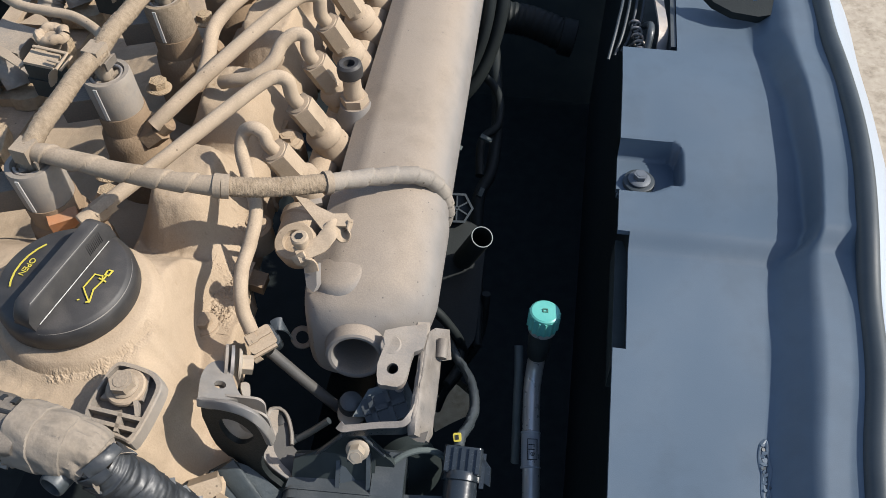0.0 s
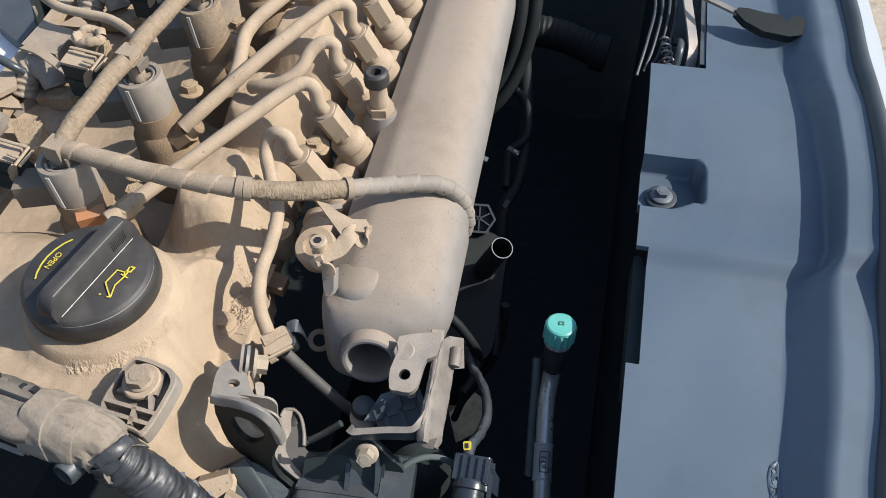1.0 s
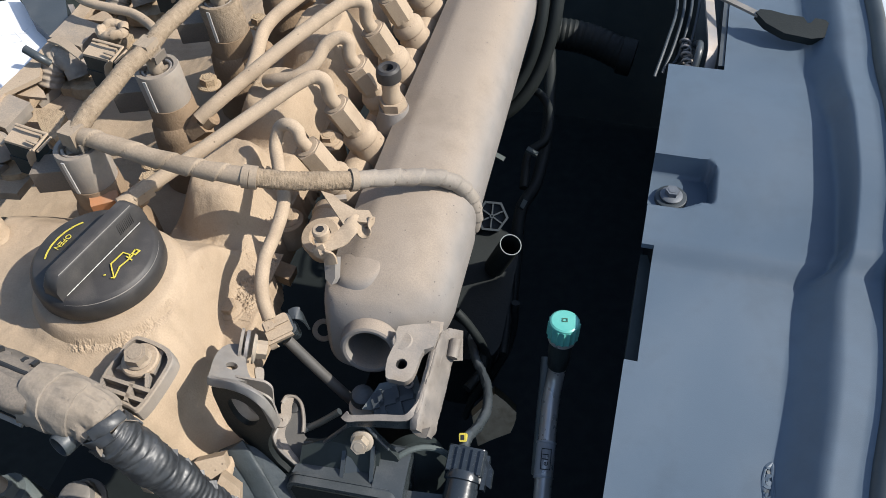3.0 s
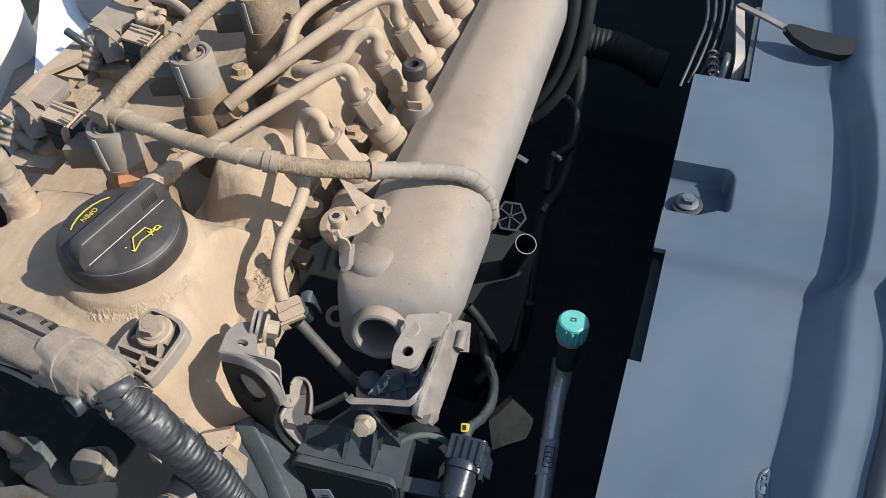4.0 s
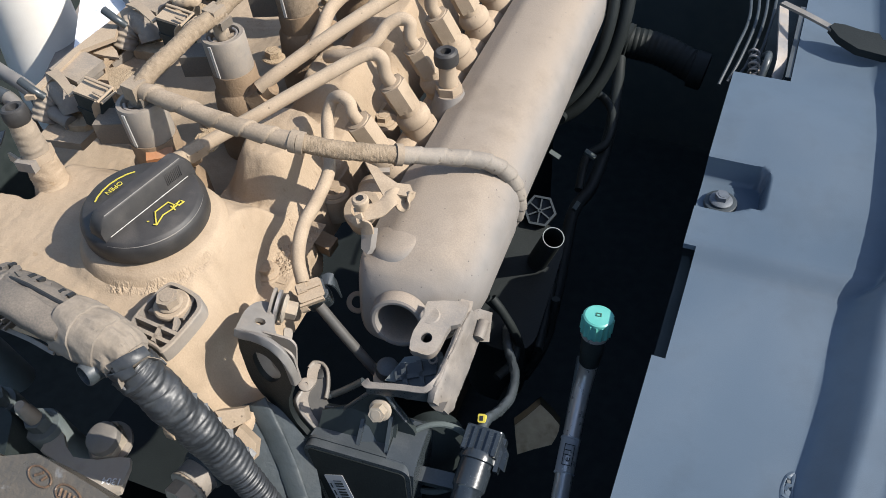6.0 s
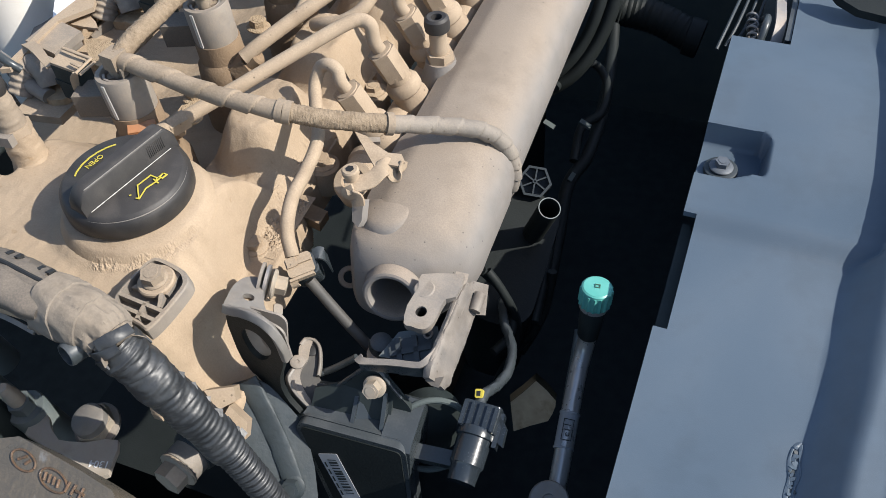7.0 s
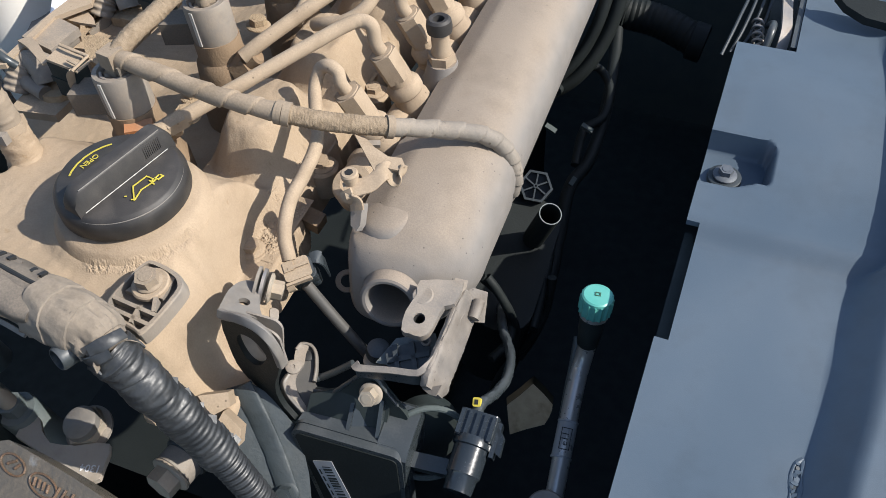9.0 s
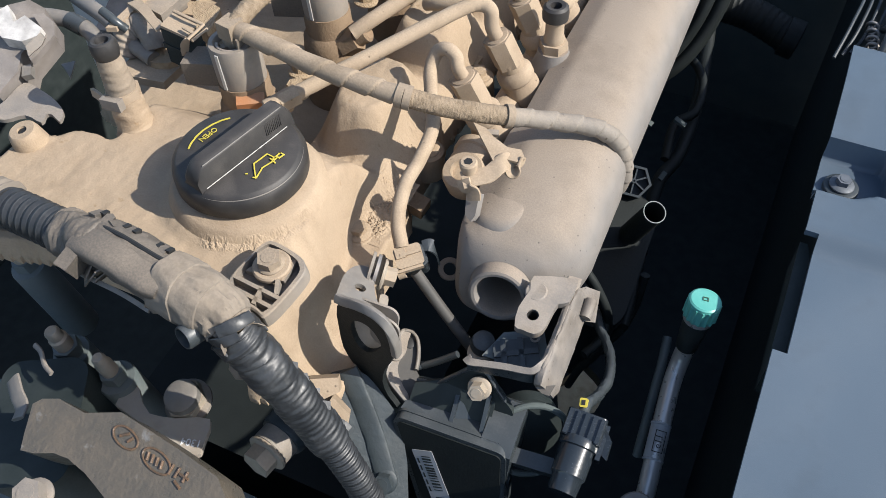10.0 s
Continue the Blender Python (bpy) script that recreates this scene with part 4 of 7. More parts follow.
stations = [0.345, 0.352, 0.36, 0.37, 0.38, 0.39, 0.398, 0.402, 0.4045, 0.407, 0.4095, 0.412, 0.42] + [0.45 + 0.03 * k for k in range(16)]
AXIS = Vector((-0.118, -1, 0)).normalized()
rings = []
foot, mouth = pipe_centre(0.345), OUT_END - OUT_WAY * 0.0085
for k in range(15):  # the closed end: a shoulder that narrows and turns into the outlet
    f = 1 - k / 15
    g = (1 - f ** 2.3) ** (1 / 2.0)
    way = AXIS.lerp(OUT_WAY, step(0.15, 1.0, f)).normalized()
    mid = foot.lerp(mouth, f) + Vector((0, 0, -0.0015)) * math.sin(math.pi * f)
    rings.append(pipe_ring(mid, way, 0.0190 + 0.0202 * g, 0.0190 + 0.0172 * g, 1.0, g))
for y in stations:
    wide = 0.0372 + 0.0020 * step(0.412, 0.402, y)
    tall = 0.0345 + 0.0020 * step(0.412, 0.402, y)
    rings.append(pipe_ring(pipe_centre(y), AXIS, wide, tall, 1 - 0.13 * step(0.42, 0.70, y), 1.0))
for a, b in zip(rings, rings[1:]):
    for k in range(64):
        bm.faces.new((a[k], a[(k + 1) % 64], b[(k + 1) % 64], b[k]))
bm.faces.new(rings[-1])
part("pipe_body", bm, "pipe", pipe, sharp=24)
om = frame_on(OUT_END, OUT_WAY, (1, 0, 0))
part("outlet", lathe(bmesh.new(), [(0.0200, -0.0105), (0.0188, -0.0085), (0.0182, -0.0055), (0.0181, -0.0020), (0.0175, -0.0004), (0.0160, 0.0003), (0.0143, 0.0), (0.0136, -0.0012), (0.0133, -0.004), (0.0128, -0.045), (0, -0.045)], om, 56, False), "pipe", pipe)
part("eyelet", lathe(bmesh.new(), [(0.0042, -0.0016), (0.0072, -0.0018), (0.0076, 0), (0.0072, 0.0018), (0.0042, 0.0016), (0.0042, -0.0016)], frame_on((-0.0905, 0.3290, -0.0270), (0.25, -0.45, 0.85)), 26, False), "pipe", pipe)
# boss under the clamp, with its front web
part("boss", tube(bmesh.new(), [(-0.0560, 0.3410, 0.0000), (-0.0595, 0.3420, 0.0130), (-0.0640, 0.3418, 0.0260), (-0.0655, 0.3421, 0.0315)], lambda x, a: 0.0010 + 0.0225 * math.sqrt(max(0.0, 1 - x * x)), 40, 12), "pipe", pipe)
part("web", prism(bmesh.new(), [(-0.0042, 0.0), (0.0042, 0.0), (0.0036, -0.0125), (0.0012, -0.0165), (-0.0030, -0.0135)], -0.0060, 0.0, frame_on((-0.0775, 0.3345, 0.0420), (-0.30, -0.72, 0.62), (0.97, -0.20, 0.22)), 0.0012), "pipe", pipe)
nip = frame_on((-0.0620, 0.4860, 0.0), (-0.03, 0.02, 1))
part("nipple_boss", lathe(bmesh.new(), [(0.020, -0.01), (0.017, 0.012), (0.0115, 0.026), (0.0105, 0.031), (0, 0.031)], nip, 32), "pipe", pipe)
hose_nipple = thing("hose_nipple", (-0.0620, 0.4860, 0.03), "short dusty nipple with a black rubber cap", "nipple")
part("hex_base", prism(bmesh.new(), hexagon(0.0098), 0.0305, 0.0375, nip, 0.0008), "rail", hose_nipple)
part("stem", lathe(bmesh.new(), [(0.0068, 0.037), (0.0072, 0.040), (0.0064, 0.043), (0.0062, 0.056), (0.0070, 0.058), (0, 0.058)], nip, 24), "rail", hose_nipple)
part("rubber_cap", lathe(bmesh.new(), [(0.0070, 0.0545), (0.0086, 0.0555), (0.0090, 0.0600), (0.0084, 0.0640), (0.0066, 0.0655), (0.0040, 0.0650), (0.0034, 0.0610), (0, 0.0605)], nip, 32), "cap", hose_nipple)

# ---- clamp between rail and pipe ----
clamp = thing("rail_clamp", (-0.080, 0.343, 0.04), "bent dusty sheet-metal clamp holding the rail end", "clamp")


def ribbon(bm, pts, width, thick, across):
    """A strip of sheet metal along a bent line; across: the way of its width."""
    line = glide(pts, 5)
    side = Vector(across).normalized()
    rows = []
    for i, p in enumerate(line):
        way = (line[min(i + 1, len(line) - 1)] - line[max(i - 1, 0)]).normalized()
        s = (side - way * side.dot(way)).normalized()
        nrm = way.cross(s)
        w = width(i / (len(line) - 1)) if callable(width) else width
        rows.append([bm.verts.new(p + s * a * w / 2 + nrm * b * thick / 2) for a, b in ((-1, -1), (1, -1), (1, 1), (-1, 1))])
    for a, b in zip(rows, rows[1:]):
        for k in range(4):
            bm.faces.new((a[k], a[(k + 1) % 4], b[(k + 1) % 4], b[k]))
    bm.faces.new(rows[0][::-1])
    bm.faces.new(rows[-1])
    soften(bm, [v for r in rows for v in r], thick * 0.25, 1)
    return bm


part("strap", sheet(bmesh.new(), [(-0.0875, 0.3712, 0.0600), (-0.0795, 0.3694, 0.0600), (-0.0740, 0.3654, 0.0580), (-0.0645, 0.3612, 0.0560), (-0.0566, 0.3622, 0.0540), (-0.0533, 0.3573, 0.0530), (-0.0572, 0.3537, 0.0530), (-0.0634, 0.3536, 0.0540), (-0.0702, 0.3505, 0.0540)], 0.0020, 0.0006), "rail", clamp, "dusty sheet under the hose")
part("flag", strip(bmesh.new(), [(-0.0843, 0.3358, 0.0490), (-0.0772, 0.3394, 0.0500), (-0.0704, 0.3429, 0.0510), (-0.0648, 0.3509, 0.0535), (-0.0623, 0.3539, 0.0520), (-0.0593, 0.3528, 0.0470), (-0.0561, 0.3543, 0.0480), (-0.0545, 0.3591, 0.0530)], lambda f: 0.0058 - 0.001 * f, 0.0010, (0.25, 1, 0.3), 14, 8, 0.06, 4.0), "rail", clamp, "wavy dusty clamp strip")
part("tab", box(bmesh.new(), (0.0100, 0.0035, 0.0030), frame_on((-0.0770, 0.3700, 0.0560), (0.1, -0.2, 1), (1, 0.25, 0)), 0.0007), "strap", clamp)
part("lower_leg", strip(bmesh.new(), [(-0.0838, 0.3359, 0.0500), (-0.0815, 0.3336, 0.0470), (-0.0772, 0.3325, 0.0450), (-0.0757, 0.3301, 0.0410)], 0.0046, 0.0010, (1, -0.2, 0.2), 12, 6, 0.08, 4.0), "rail", clamp)
part("bushing", lathe(bmesh.new(), [(0.0120, -0.016), (0.0135, -0.014), (0.0135, -0.002), (0.0124, 0.0), (0.0075, 0.0004), (0.0070, -0.004), (0, -0.004)], frame_on((-0.0930, 0.3670, 0.0240), (-0.15, -0.30, 1)), 36), "rail", clamp, "round dusty bushing")
part("spacer", lathe(bmesh.new(), [(0.0044, 0.042), (0.0044, 0.0540), (0.0052, 0.0548), (0.0052, 0.0575), (0.0044, 0.0585), (0, 0.0585)], frame_on((-0.0795, 0.3435, 0), (-0.05, -0.02, 1)), 24), "rail", clamp)
# black hexagon painted as the shade inside the socket
part("socket", lathe(bmesh.new(), [(0.0026, 0.0583), (0.0026, 0.0588), (0, 0.0588)], frame_on((-0.0795, 0.3435, 0), (-0.05, -0.02, 1)), 6), "inkshade", clamp)

# ---- bracket plate and angled strap at the pipe's end ----
plate = thing("pipe_bracket", (-0.034, 0.286, 0.0), "pale cast bracket plate with a bolt hole", "bracket")
part("plate_body", sheet(bmesh.new(), curl([(-0.0368, 0.2740, 0.0085), (-0.0322, 0.2727, 0.0085), (-0.0255, 0.2718, 0.0085), (-0.0212, 0.2755, 0.0090), (-0.0191, 0.2836, 0.0100), (-0.0167, 0.2931, 0.0105), (-0.0113, 0.2955, 0.0110), (-0.0092, 0.3102, 0.0120), (-0.0145, 0.3100, 0.0140), (-0.0338, 0.3066, 0.0130), (-0.0337, 0.2977, 0.0115), (-0.0374, 0.2856, 0.0100)], 2), 0.0055, 0.0014, holes=(((-0.0287, 0.2827, 0.0100), 0.0034),)), "strap", plate)
part("pad", lathe(bmesh.new(), [(0.0066, -0.004), (0.0064, 0.0030), (0.0056, 0.0036), (0, 0.0036)], frame_on((-0.0300, 0.2976, 0.0110), (-0.10, -0.10, 1)), 28), "strap", plate)
part("wing", sheet(bmesh.new(), [(-0.0155, 0.2965, 0.0085), (-0.0084, 0.3097, 0.0085), (-0.0080, 0.3142, 0.0110), (-0.0153, 0.3136, 0.0125), (-0.0173, 0.3045, 0.0100)], 0.0040, 0.0010), "strap", plate, "dusty wing of the plate reaching the strap")
# black lining gives the bolt hole its shade by colour
part("hole_lining", lathe(bmesh.new(), [(0.0033, -0.012), (0.0033, 0.0014), (0.0029, 0.0014), (0.0029, -0.012)], frame_on((-0.0287, 0.2827, 0.0100), (-0.05, -0.08, 1)), 18), "inkshade", plate)

angle = thing("angled_strap", (-0.02, 0.255, 0.0), "worn grey steel strap bent round a corner", "strap")
part("long_arm", strip(bmesh.new(), [(-0.0060, 0.3090, 0.0005), (-0.0075, 0.2960, 0.0008), (-0.0092, 0.2800, 0.0010), (-0.0108, 0.2640, 0.0008), (-0.0122, 0.2520, 0.0005), (-0.0132, 0.2450, -0.0010)], lambda f: 0.0098 + 0.0014 * f - 0.010 * max(0.0, f - 0.86) * 2, 0.0030, (-0.42, -0.06, 0.90), 22, 8, 0.10, 5.0), "scuffed", angle)
part("fold", strip(bmesh.new(), [(-0.0110, 0.3000, 0.0086), (-0.0128, 0.2780, 0.0090), (-0.0146, 0.2600, 0.0094), (-0.0160, 0.2520, 0.0090)], 0.0014, 0.0018, (1, -0.1, 0.3), 12, 6, 0.25), "strap", angle, "worn bright folded edge")
part("fold", strip(bmesh.new(), [(-0.0070, 0.2960, 0.0045), (-0.0090, 0.2780, 0.0050), (-0.0108, 0.2620, 0.0052), (-0.0120, 0.2500, 0.0030)], 0.0010, 0.0012, (1, -0.1, 0.5), 10, 6, 0.4), "scuffed", angle, "raised crease along the strap")
# steel too: black holds the face's shade, the paler short_edge its lit rim
part("short_arm", ribbon(bmesh.new(), [(-0.0165, 0.2560, 0.0045), (-0.0200, 0.2502, 0.0042), (-0.0245, 0.2490, 0.0040), (-0.0356, 0.2489, 0.0035), (-0.0482, 0.2481, 0.0030), (-0.0560, 0.2480, 0.0022)], lambda f: 0.0100 - 0.004 * f, 0.0026, (0.05, 0.15, 1)), "black", angle)
part("short_edge", ribbon(bmesh.new(), [(-0.0152, 0.2600, 0.0098), (-0.0172, 0.2545, 0.0100), (-0.0205, 0.2497, 0.0095), (-0.0245, 0.2487, 0.0090), (-0.0356, 0.2486, 0.0082), (-0.0482, 0.2477, 0.0072), (-0.0545, 0.2476, 0.0065), (-0.0572, 0.2500, 0.0060)], lambda f: 0.0036 + 0.0050 * max(0.0, f - 0.72), 0.0014, (0.1, 1, 0.25)), "scuffed", angle)
part("clasp", prism(bmesh.new(), [(-0.0050, -0.0110), (0.0062, -0.0105), (0.0066, 0.0075), (-0.0020, 0.0090), (-0.0050, 0.0075)], -0.0012, 0.0012, frame_on((-0.0022, 0.3075, 0.0000), (0.25, -0.45, 0.85), (0.90, 0.25, -0.30)), 0.0008), "scuffed", angle)
part("clasp_barrel", tube(bmesh.new(), [(-0.0014, 0.2970, -0.0004), (-0.0007, 0.3020, 0.0010), (0.0000, 0.3080, 0.0020)], 0.0036, 20, 4), "scuffed", angle)
part("torn_tip", prism(bmesh.new(), [(-0.0050, 0.0008), (0.0060, 0.0030), (0.0030, -0.0030), (-0.0010, -0.0022)], -0.0006, 0.0006, frame_on((-0.0130, 0.2440, 0.0030), (-0.2, -0.6, 0.8), (1, 0.1, 0.1)), 0.0003), "scuffed", angle)

# ---- lifting eye beside the cover ----
eye = thing("lifting_eye", (-0.112, 0.26, 0.0), "grey steel lifting eye bracket filmed with dust", "bracket")
part("upper_plate", sheet(bmesh.new(), curl([(-0.1262, 0.2447, 0.0413), (-0.1282, 0.2518, 0.0392), (-0.1298, 0.2630, 0.0352), (-0.1285, 0.2722, 0.0311), (-0.1245, 0.2767, 0.0279), (-0.1197, 0.2759, 0.0265), (-0.1156, 0.2686, 0.0280), (-0.1103, 0.2571, 0.0308), (-0.1064, 0.2509, 0.0319), (-0.1125, 0.2484, 0.0350), (-0.1192, 0.2459, 0.0383)], 3), 0.0030, 0.0008, holes=(((-0.1192, 0.2584, 0.0334), 0.0032),)), "bracket", eye)
# added behind the slot so that no sun passes into the eye's shadow
part("slot_sun_stop", sheet(bmesh.new(), [(-0.1222 + a, 0.2584 + b, 0.0302 - 0.35 * a - 0.42 * b) for a, b in ((-0.006, -0.006), (0.006, -0.006), (0.006, 0.006), (-0.006, 0.006))], 0.0016, 0.0005), "rail", eye, "added pad that stops sun through the slot")
rim = [(-0.1267, 0.2462, 0.0396), (-0.1214, 0.2443, 0.0407), (-0.1138, 0.2416, 0.0444), (-0.1047, 0.2383, 0.0469), (-0.0963, 0.2353, 0.0445), (-0.0919, 0.2337, 0.0347), (-0.0905, 0.2332, 0.0198)]
part("loop_edge", strip(bmesh.new(), rim, 0.0026, 0.0020, (0.1, 0.55, 0.80), power=5.0, rough=0.06), "bracket", eye)
face_m = frame_on((-0.1083, 0.2396, 0.0229), (-0.36, -1, 0), (1, -0.36, 0))
face_rim = [(-0.0187, 0.0119), (-0.0062, 0.0187), (0.0035, 0.0219), (0.0117, 0.0188), (0.0161, 0.0096), (0.0172, -0.0062), (0.0105, -0.0240), (0.0072, -0.0400), (0.0100, -0.0530), (0.0165, -0.0615), (0.0040, -0.0660), (-0.0060, -0.0532), (-0.0140, -0.0420), (-0.0200, -0.0300), (-0.0206, -0.0095)]
hole_rim = [(-0.0095, -0.0135), (-0.0036, -0.0183), (0.0033, -0.0131), (0.0098, -0.0014), (0.0075, 0.0062), (0.0023, 0.0105), (-0.0055, 0.0090), (-0.0108, 0.0007)]
eye_hole = [(q.x, q.y) for q in curl([(*q, 0) for q in hole_rim], 3)]
face_edge = [(q.x, q.y) for q in curl([(*q, 0) for q in face_rim], 2)]
bm = prism(bmesh.new(), face_edge, -0.0016, 0.0016, face_m, 0.0005, holes=(eye_hole,))
part("rear_flange", prism(bmesh.new(), rounded(0.0260, 0.0370, 0.006), -0.0008, 0.0008, face_m @ Matrix.Translation((-0.0020, -0.0050, -0.0070)) @ Matrix.Rotation(radians(-14), 4, "X") @ Matrix.Rotation(radians(16), 4, "Y"), 0.0004), "strap", eye, "pale rear flange seen through the eye")
# added backing that closes the eye hole to the sun
part("eye_sun_stop", prism(bmesh.new(), rounded(0.0210, 0.0300, 0.005), -0.0044, -0.0032, face_m @ Matrix.Translation((0.0085, 0.0045, 0)), 0.0004), "strap", eye, "added web that stops sun through the eye hole")
# same steel as the rim; its shade is put in as black
part("loop_face", bm, "shadeblack", eye, "face with an oval eye hole, blackened for its shade")
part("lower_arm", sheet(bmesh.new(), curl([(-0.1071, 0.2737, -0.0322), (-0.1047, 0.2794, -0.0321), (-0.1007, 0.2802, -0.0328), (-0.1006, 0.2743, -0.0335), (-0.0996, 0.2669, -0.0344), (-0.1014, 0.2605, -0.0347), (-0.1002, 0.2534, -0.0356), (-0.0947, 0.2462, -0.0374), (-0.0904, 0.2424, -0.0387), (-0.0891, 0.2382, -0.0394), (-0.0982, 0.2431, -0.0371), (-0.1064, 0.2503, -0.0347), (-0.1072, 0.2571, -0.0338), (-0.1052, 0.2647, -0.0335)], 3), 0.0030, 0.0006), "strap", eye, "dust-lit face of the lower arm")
# darker grey stands in for the shade on the arm's turned-away side
part("arm_side", sheet(bmesh.new(), curl([(-0.1017, 0.2830, -0.0349), (-0.0974, 0.2807, -0.0359), (-0.0924, 0.2693, -0.0381), (-0.0913, 0.2602, -0.0392), (-0.0856, 0.2530, -0.0411), (-0.0857, 0.2390, -0.0425), (-0.0896, 0.2393, -0.0417), (-0.0952, 0.2474, -0.0397), (-0.1010, 0.2545, -0.0378), (-0.1020, 0.2618, -0.0369), (-0.1002, 0.2682, -0.0366), (-0.1012, 0.2757, -0.0357)], 3), 0.0030, 0.0006), "rodgrey", eye, "side of the lower arm, greyed darker for its shade")
part("rivet", lathe(bmesh.new(), [(0.0046, 0), (0.0046, 0.0010), (0.0036, 0.0016), (0.0012, 0.0016), (0.0010, 0.0010), (0, 0.0010)], frame_on((-0.1046, 0.2631, -0.0320), (0.2, -0.1, 1)), 24), "strap", eye)
# black disc on the arm, painted as a hole's shade
part("ear_hole", lathe(bmesh.new(), [(0.0034, -0.002), (0.0034, 0.0006), (0.0030, 0.0008), (0, 0.0008)], frame_on((-0.0995, 0.2741, -0.0345), (0.2, -0.1, 1)), 22), "inkshade", eye)
part("ear_edge", strip(bmesh.new(), [(-0.1064, 0.2749, -0.0312), (-0.1042, 0.2801, -0.0312), (-0.0989, 0.2802, -0.0322), (-0.0947, 0.2760, -0.0335), (-0.0915, 0.2668, -0.0350), (-0.0903, 0.2585, -0.0361)], 0.0010, 0.0016, (0.5, 0.6, 0.3)), "bracket", eye)
part("foot_edge", strip(bmesh.new(), [(-0.1067, 0.2584, -0.0338), (-0.1075, 0.2525, -0.0343), (-0.1034, 0.2466, -0.0357), (-0.0971, 0.2420, -0.0374), (-0.0887, 0.2372, -0.0395)], 0.0026, 0.0014, (0.5, -0.3, 0.6)), "bracket", eye)
part("web", sheet(bmesh.new(), [(-0.1100, 0.2500, -0.0400), (-0.0870, 0.2380, -0.0400), (-0.0850, 0.2420, -0.0900), (-0.1100, 0.2540, -0.0900)], 0.003), "castdark", eye)
part("tongue", sheet(bmesh.new(), curl([(-0.1153, 0.2746, 0.0086), (-0.1112, 0.2760, 0.0066), (-0.1105, 0.2711, 0.0025), (-0.1112, 0.2680, 0.0009), (-0.1141, 0.2691, 0.0038)], 3), 0.0022, 0.0006), "strap", eye, "dusty tongue behind the plate")
hex_bolt("bolt", (-0.1140, 0.2780, 0.0240), (0.90, 0.10, -0.25), 0.0054, 0.0080, 0.0088, eye, "zinc", "zinc", spin=(0, 0, 1))
part("spring_washer", lathe(bmesh.new(), [(0.0060, -0.0048), (0.0104, -0.0044), (0.0104, -0.0026), (0.0060, -0.0022)], frame_on((-0.1140, 0.2780, 0.0240), (0.90, 0.10, -0.25)), 28), "steel", eye)
part("plate_washer", lathe(bmesh.new(), [(0.0060, -0.0080), (0.0110, -0.0076), (0.0110, -0.0060), (0.0060, -0.0056)], frame_on((-0.1140, 0.2780, 0.0240), (0.90, 0.10, -0.25)), 28), "strap", eye)

# ---- clip block that holds the first fuel line, and the rod below ----
blk = thing("line_clip", (-0.104, 0.299, 0.0), "two-part clip block round the fuel line", "clip")
bmx = frame_on((-0.1040, 0.2990, 0.0165), (0.05, -0.40, 0.9), (0.85, 0.50, 0.15))
part("lid", prism(bmesh.new(), rounded(0.0160, 0.0125, 0.0022), 0.0045, 0.0060, bmx @ Matrix.Translation((-0.0010, 0.0, 0)), 0.0006), "rail", blk, "dusty lid")
part("lid_lip", box(bmesh.new(), (0.0150, 0.0016, 0.0046), bmx @ Matrix.Translation((-0.0020, -0.0072, 0.0030)), 0.0005), "rail", blk)
part("lid_ridge", box(bmesh.new(), (0.0120, 0.0018, 0.0020), bmx @ Matrix.Translation((0.0005, 0.0010, 0.0068)), 0.0006), "rail", blk)
part("lid_step", box(bmesh.new(), (0.0060, 0.0060, 0.0018), bmx @ Matrix.Translation((-0.0050, 0.0025, 0.0066)), 0.0005), "rail", blk)
part("block", prism(bmesh.new(), rounded(0.0165, 0.0125, 0.0035), -0.0190, 0.0044, bmx, 0.0016), "black", blk)
part("block_rim", prism(bmesh.new(), rounded(0.0178, 0.0136, 0.0035), -0.0010, 0.0010, bmx, 0.0005), "black", blk)
part("ear", ribbon(bmesh.new(), [bmx @ Vector(q) for q in ((0.0080, 0.004, 0.0030), (0.0120, 0.003, 0.0040), (0.0140, 0.001, 0.0020), (0.0142, 0.000, -0.0050), (0.0140, 0.000, -0.0120))], lambda f: 0.0060 + 0.0060 * f, 0.0010, tuple(bmx.to_3x3() @ Vector((0, 1, 0)))), "black", blk)
part("catch", ribbon(bmesh.new(), [bmx @ Vector(q) for q in ((-0.0080, -0.0078, 0.0030), (-0.0080, -0.0092, 0.0000), (-0.0078, -0.0088, -0.0040))], 0.0044, 0.0012, tuple(bmx.to_3x3() @ Vector((1, 0, 0)))), "rail", blk)
single("drain_rod", tube(bmesh.new(), [(-0.1015, 0.2975, 0.0060), (-0.0900, 0.2935, -0.0090), (-0.0780, 0.2895, -0.0240), (-0.0600, 0.2840, -0.0460)], 0.0034, 14, 6), "rodgrey", "thin dark metal line under the clip", "line")
dip = thing("linkage", (-0.07, 0.262, -0.03), "thin black throttle linkage with a ball joint", "linkage")
part("link_rod", tube(bmesh.new(), [(-0.0880, 0.2640, -0.0390), (-0.0790, 0.2660, -0.0330), (-0.0680, 0.2690, -0.0250)], 0.0022, 12, 6), "black", dip)
part("ball_joint", lathe(bmesh.new(), [(0.0040, -0.008), (0.0074, -0.005), (0.0078, -0.001), (0.0066, 0.0018), (0.0066, 0.0032), (0.0040, 0.0046), (0, 0.0048)], frame_on((-0.0555, 0.2800, -0.0240), (0.1, -0.1, 1)), 28), "black", dip)
part("copper_ring", lathe(bmesh.new(), [(0.0076, -0.001), (0.0086, 0), (0.0086, 0.0026), (0.0074, 0.0034)], frame_on((-0.0555, 0.2765, -0.0310), (0.1, -0.1, 1)), 28), "zinc", dip)
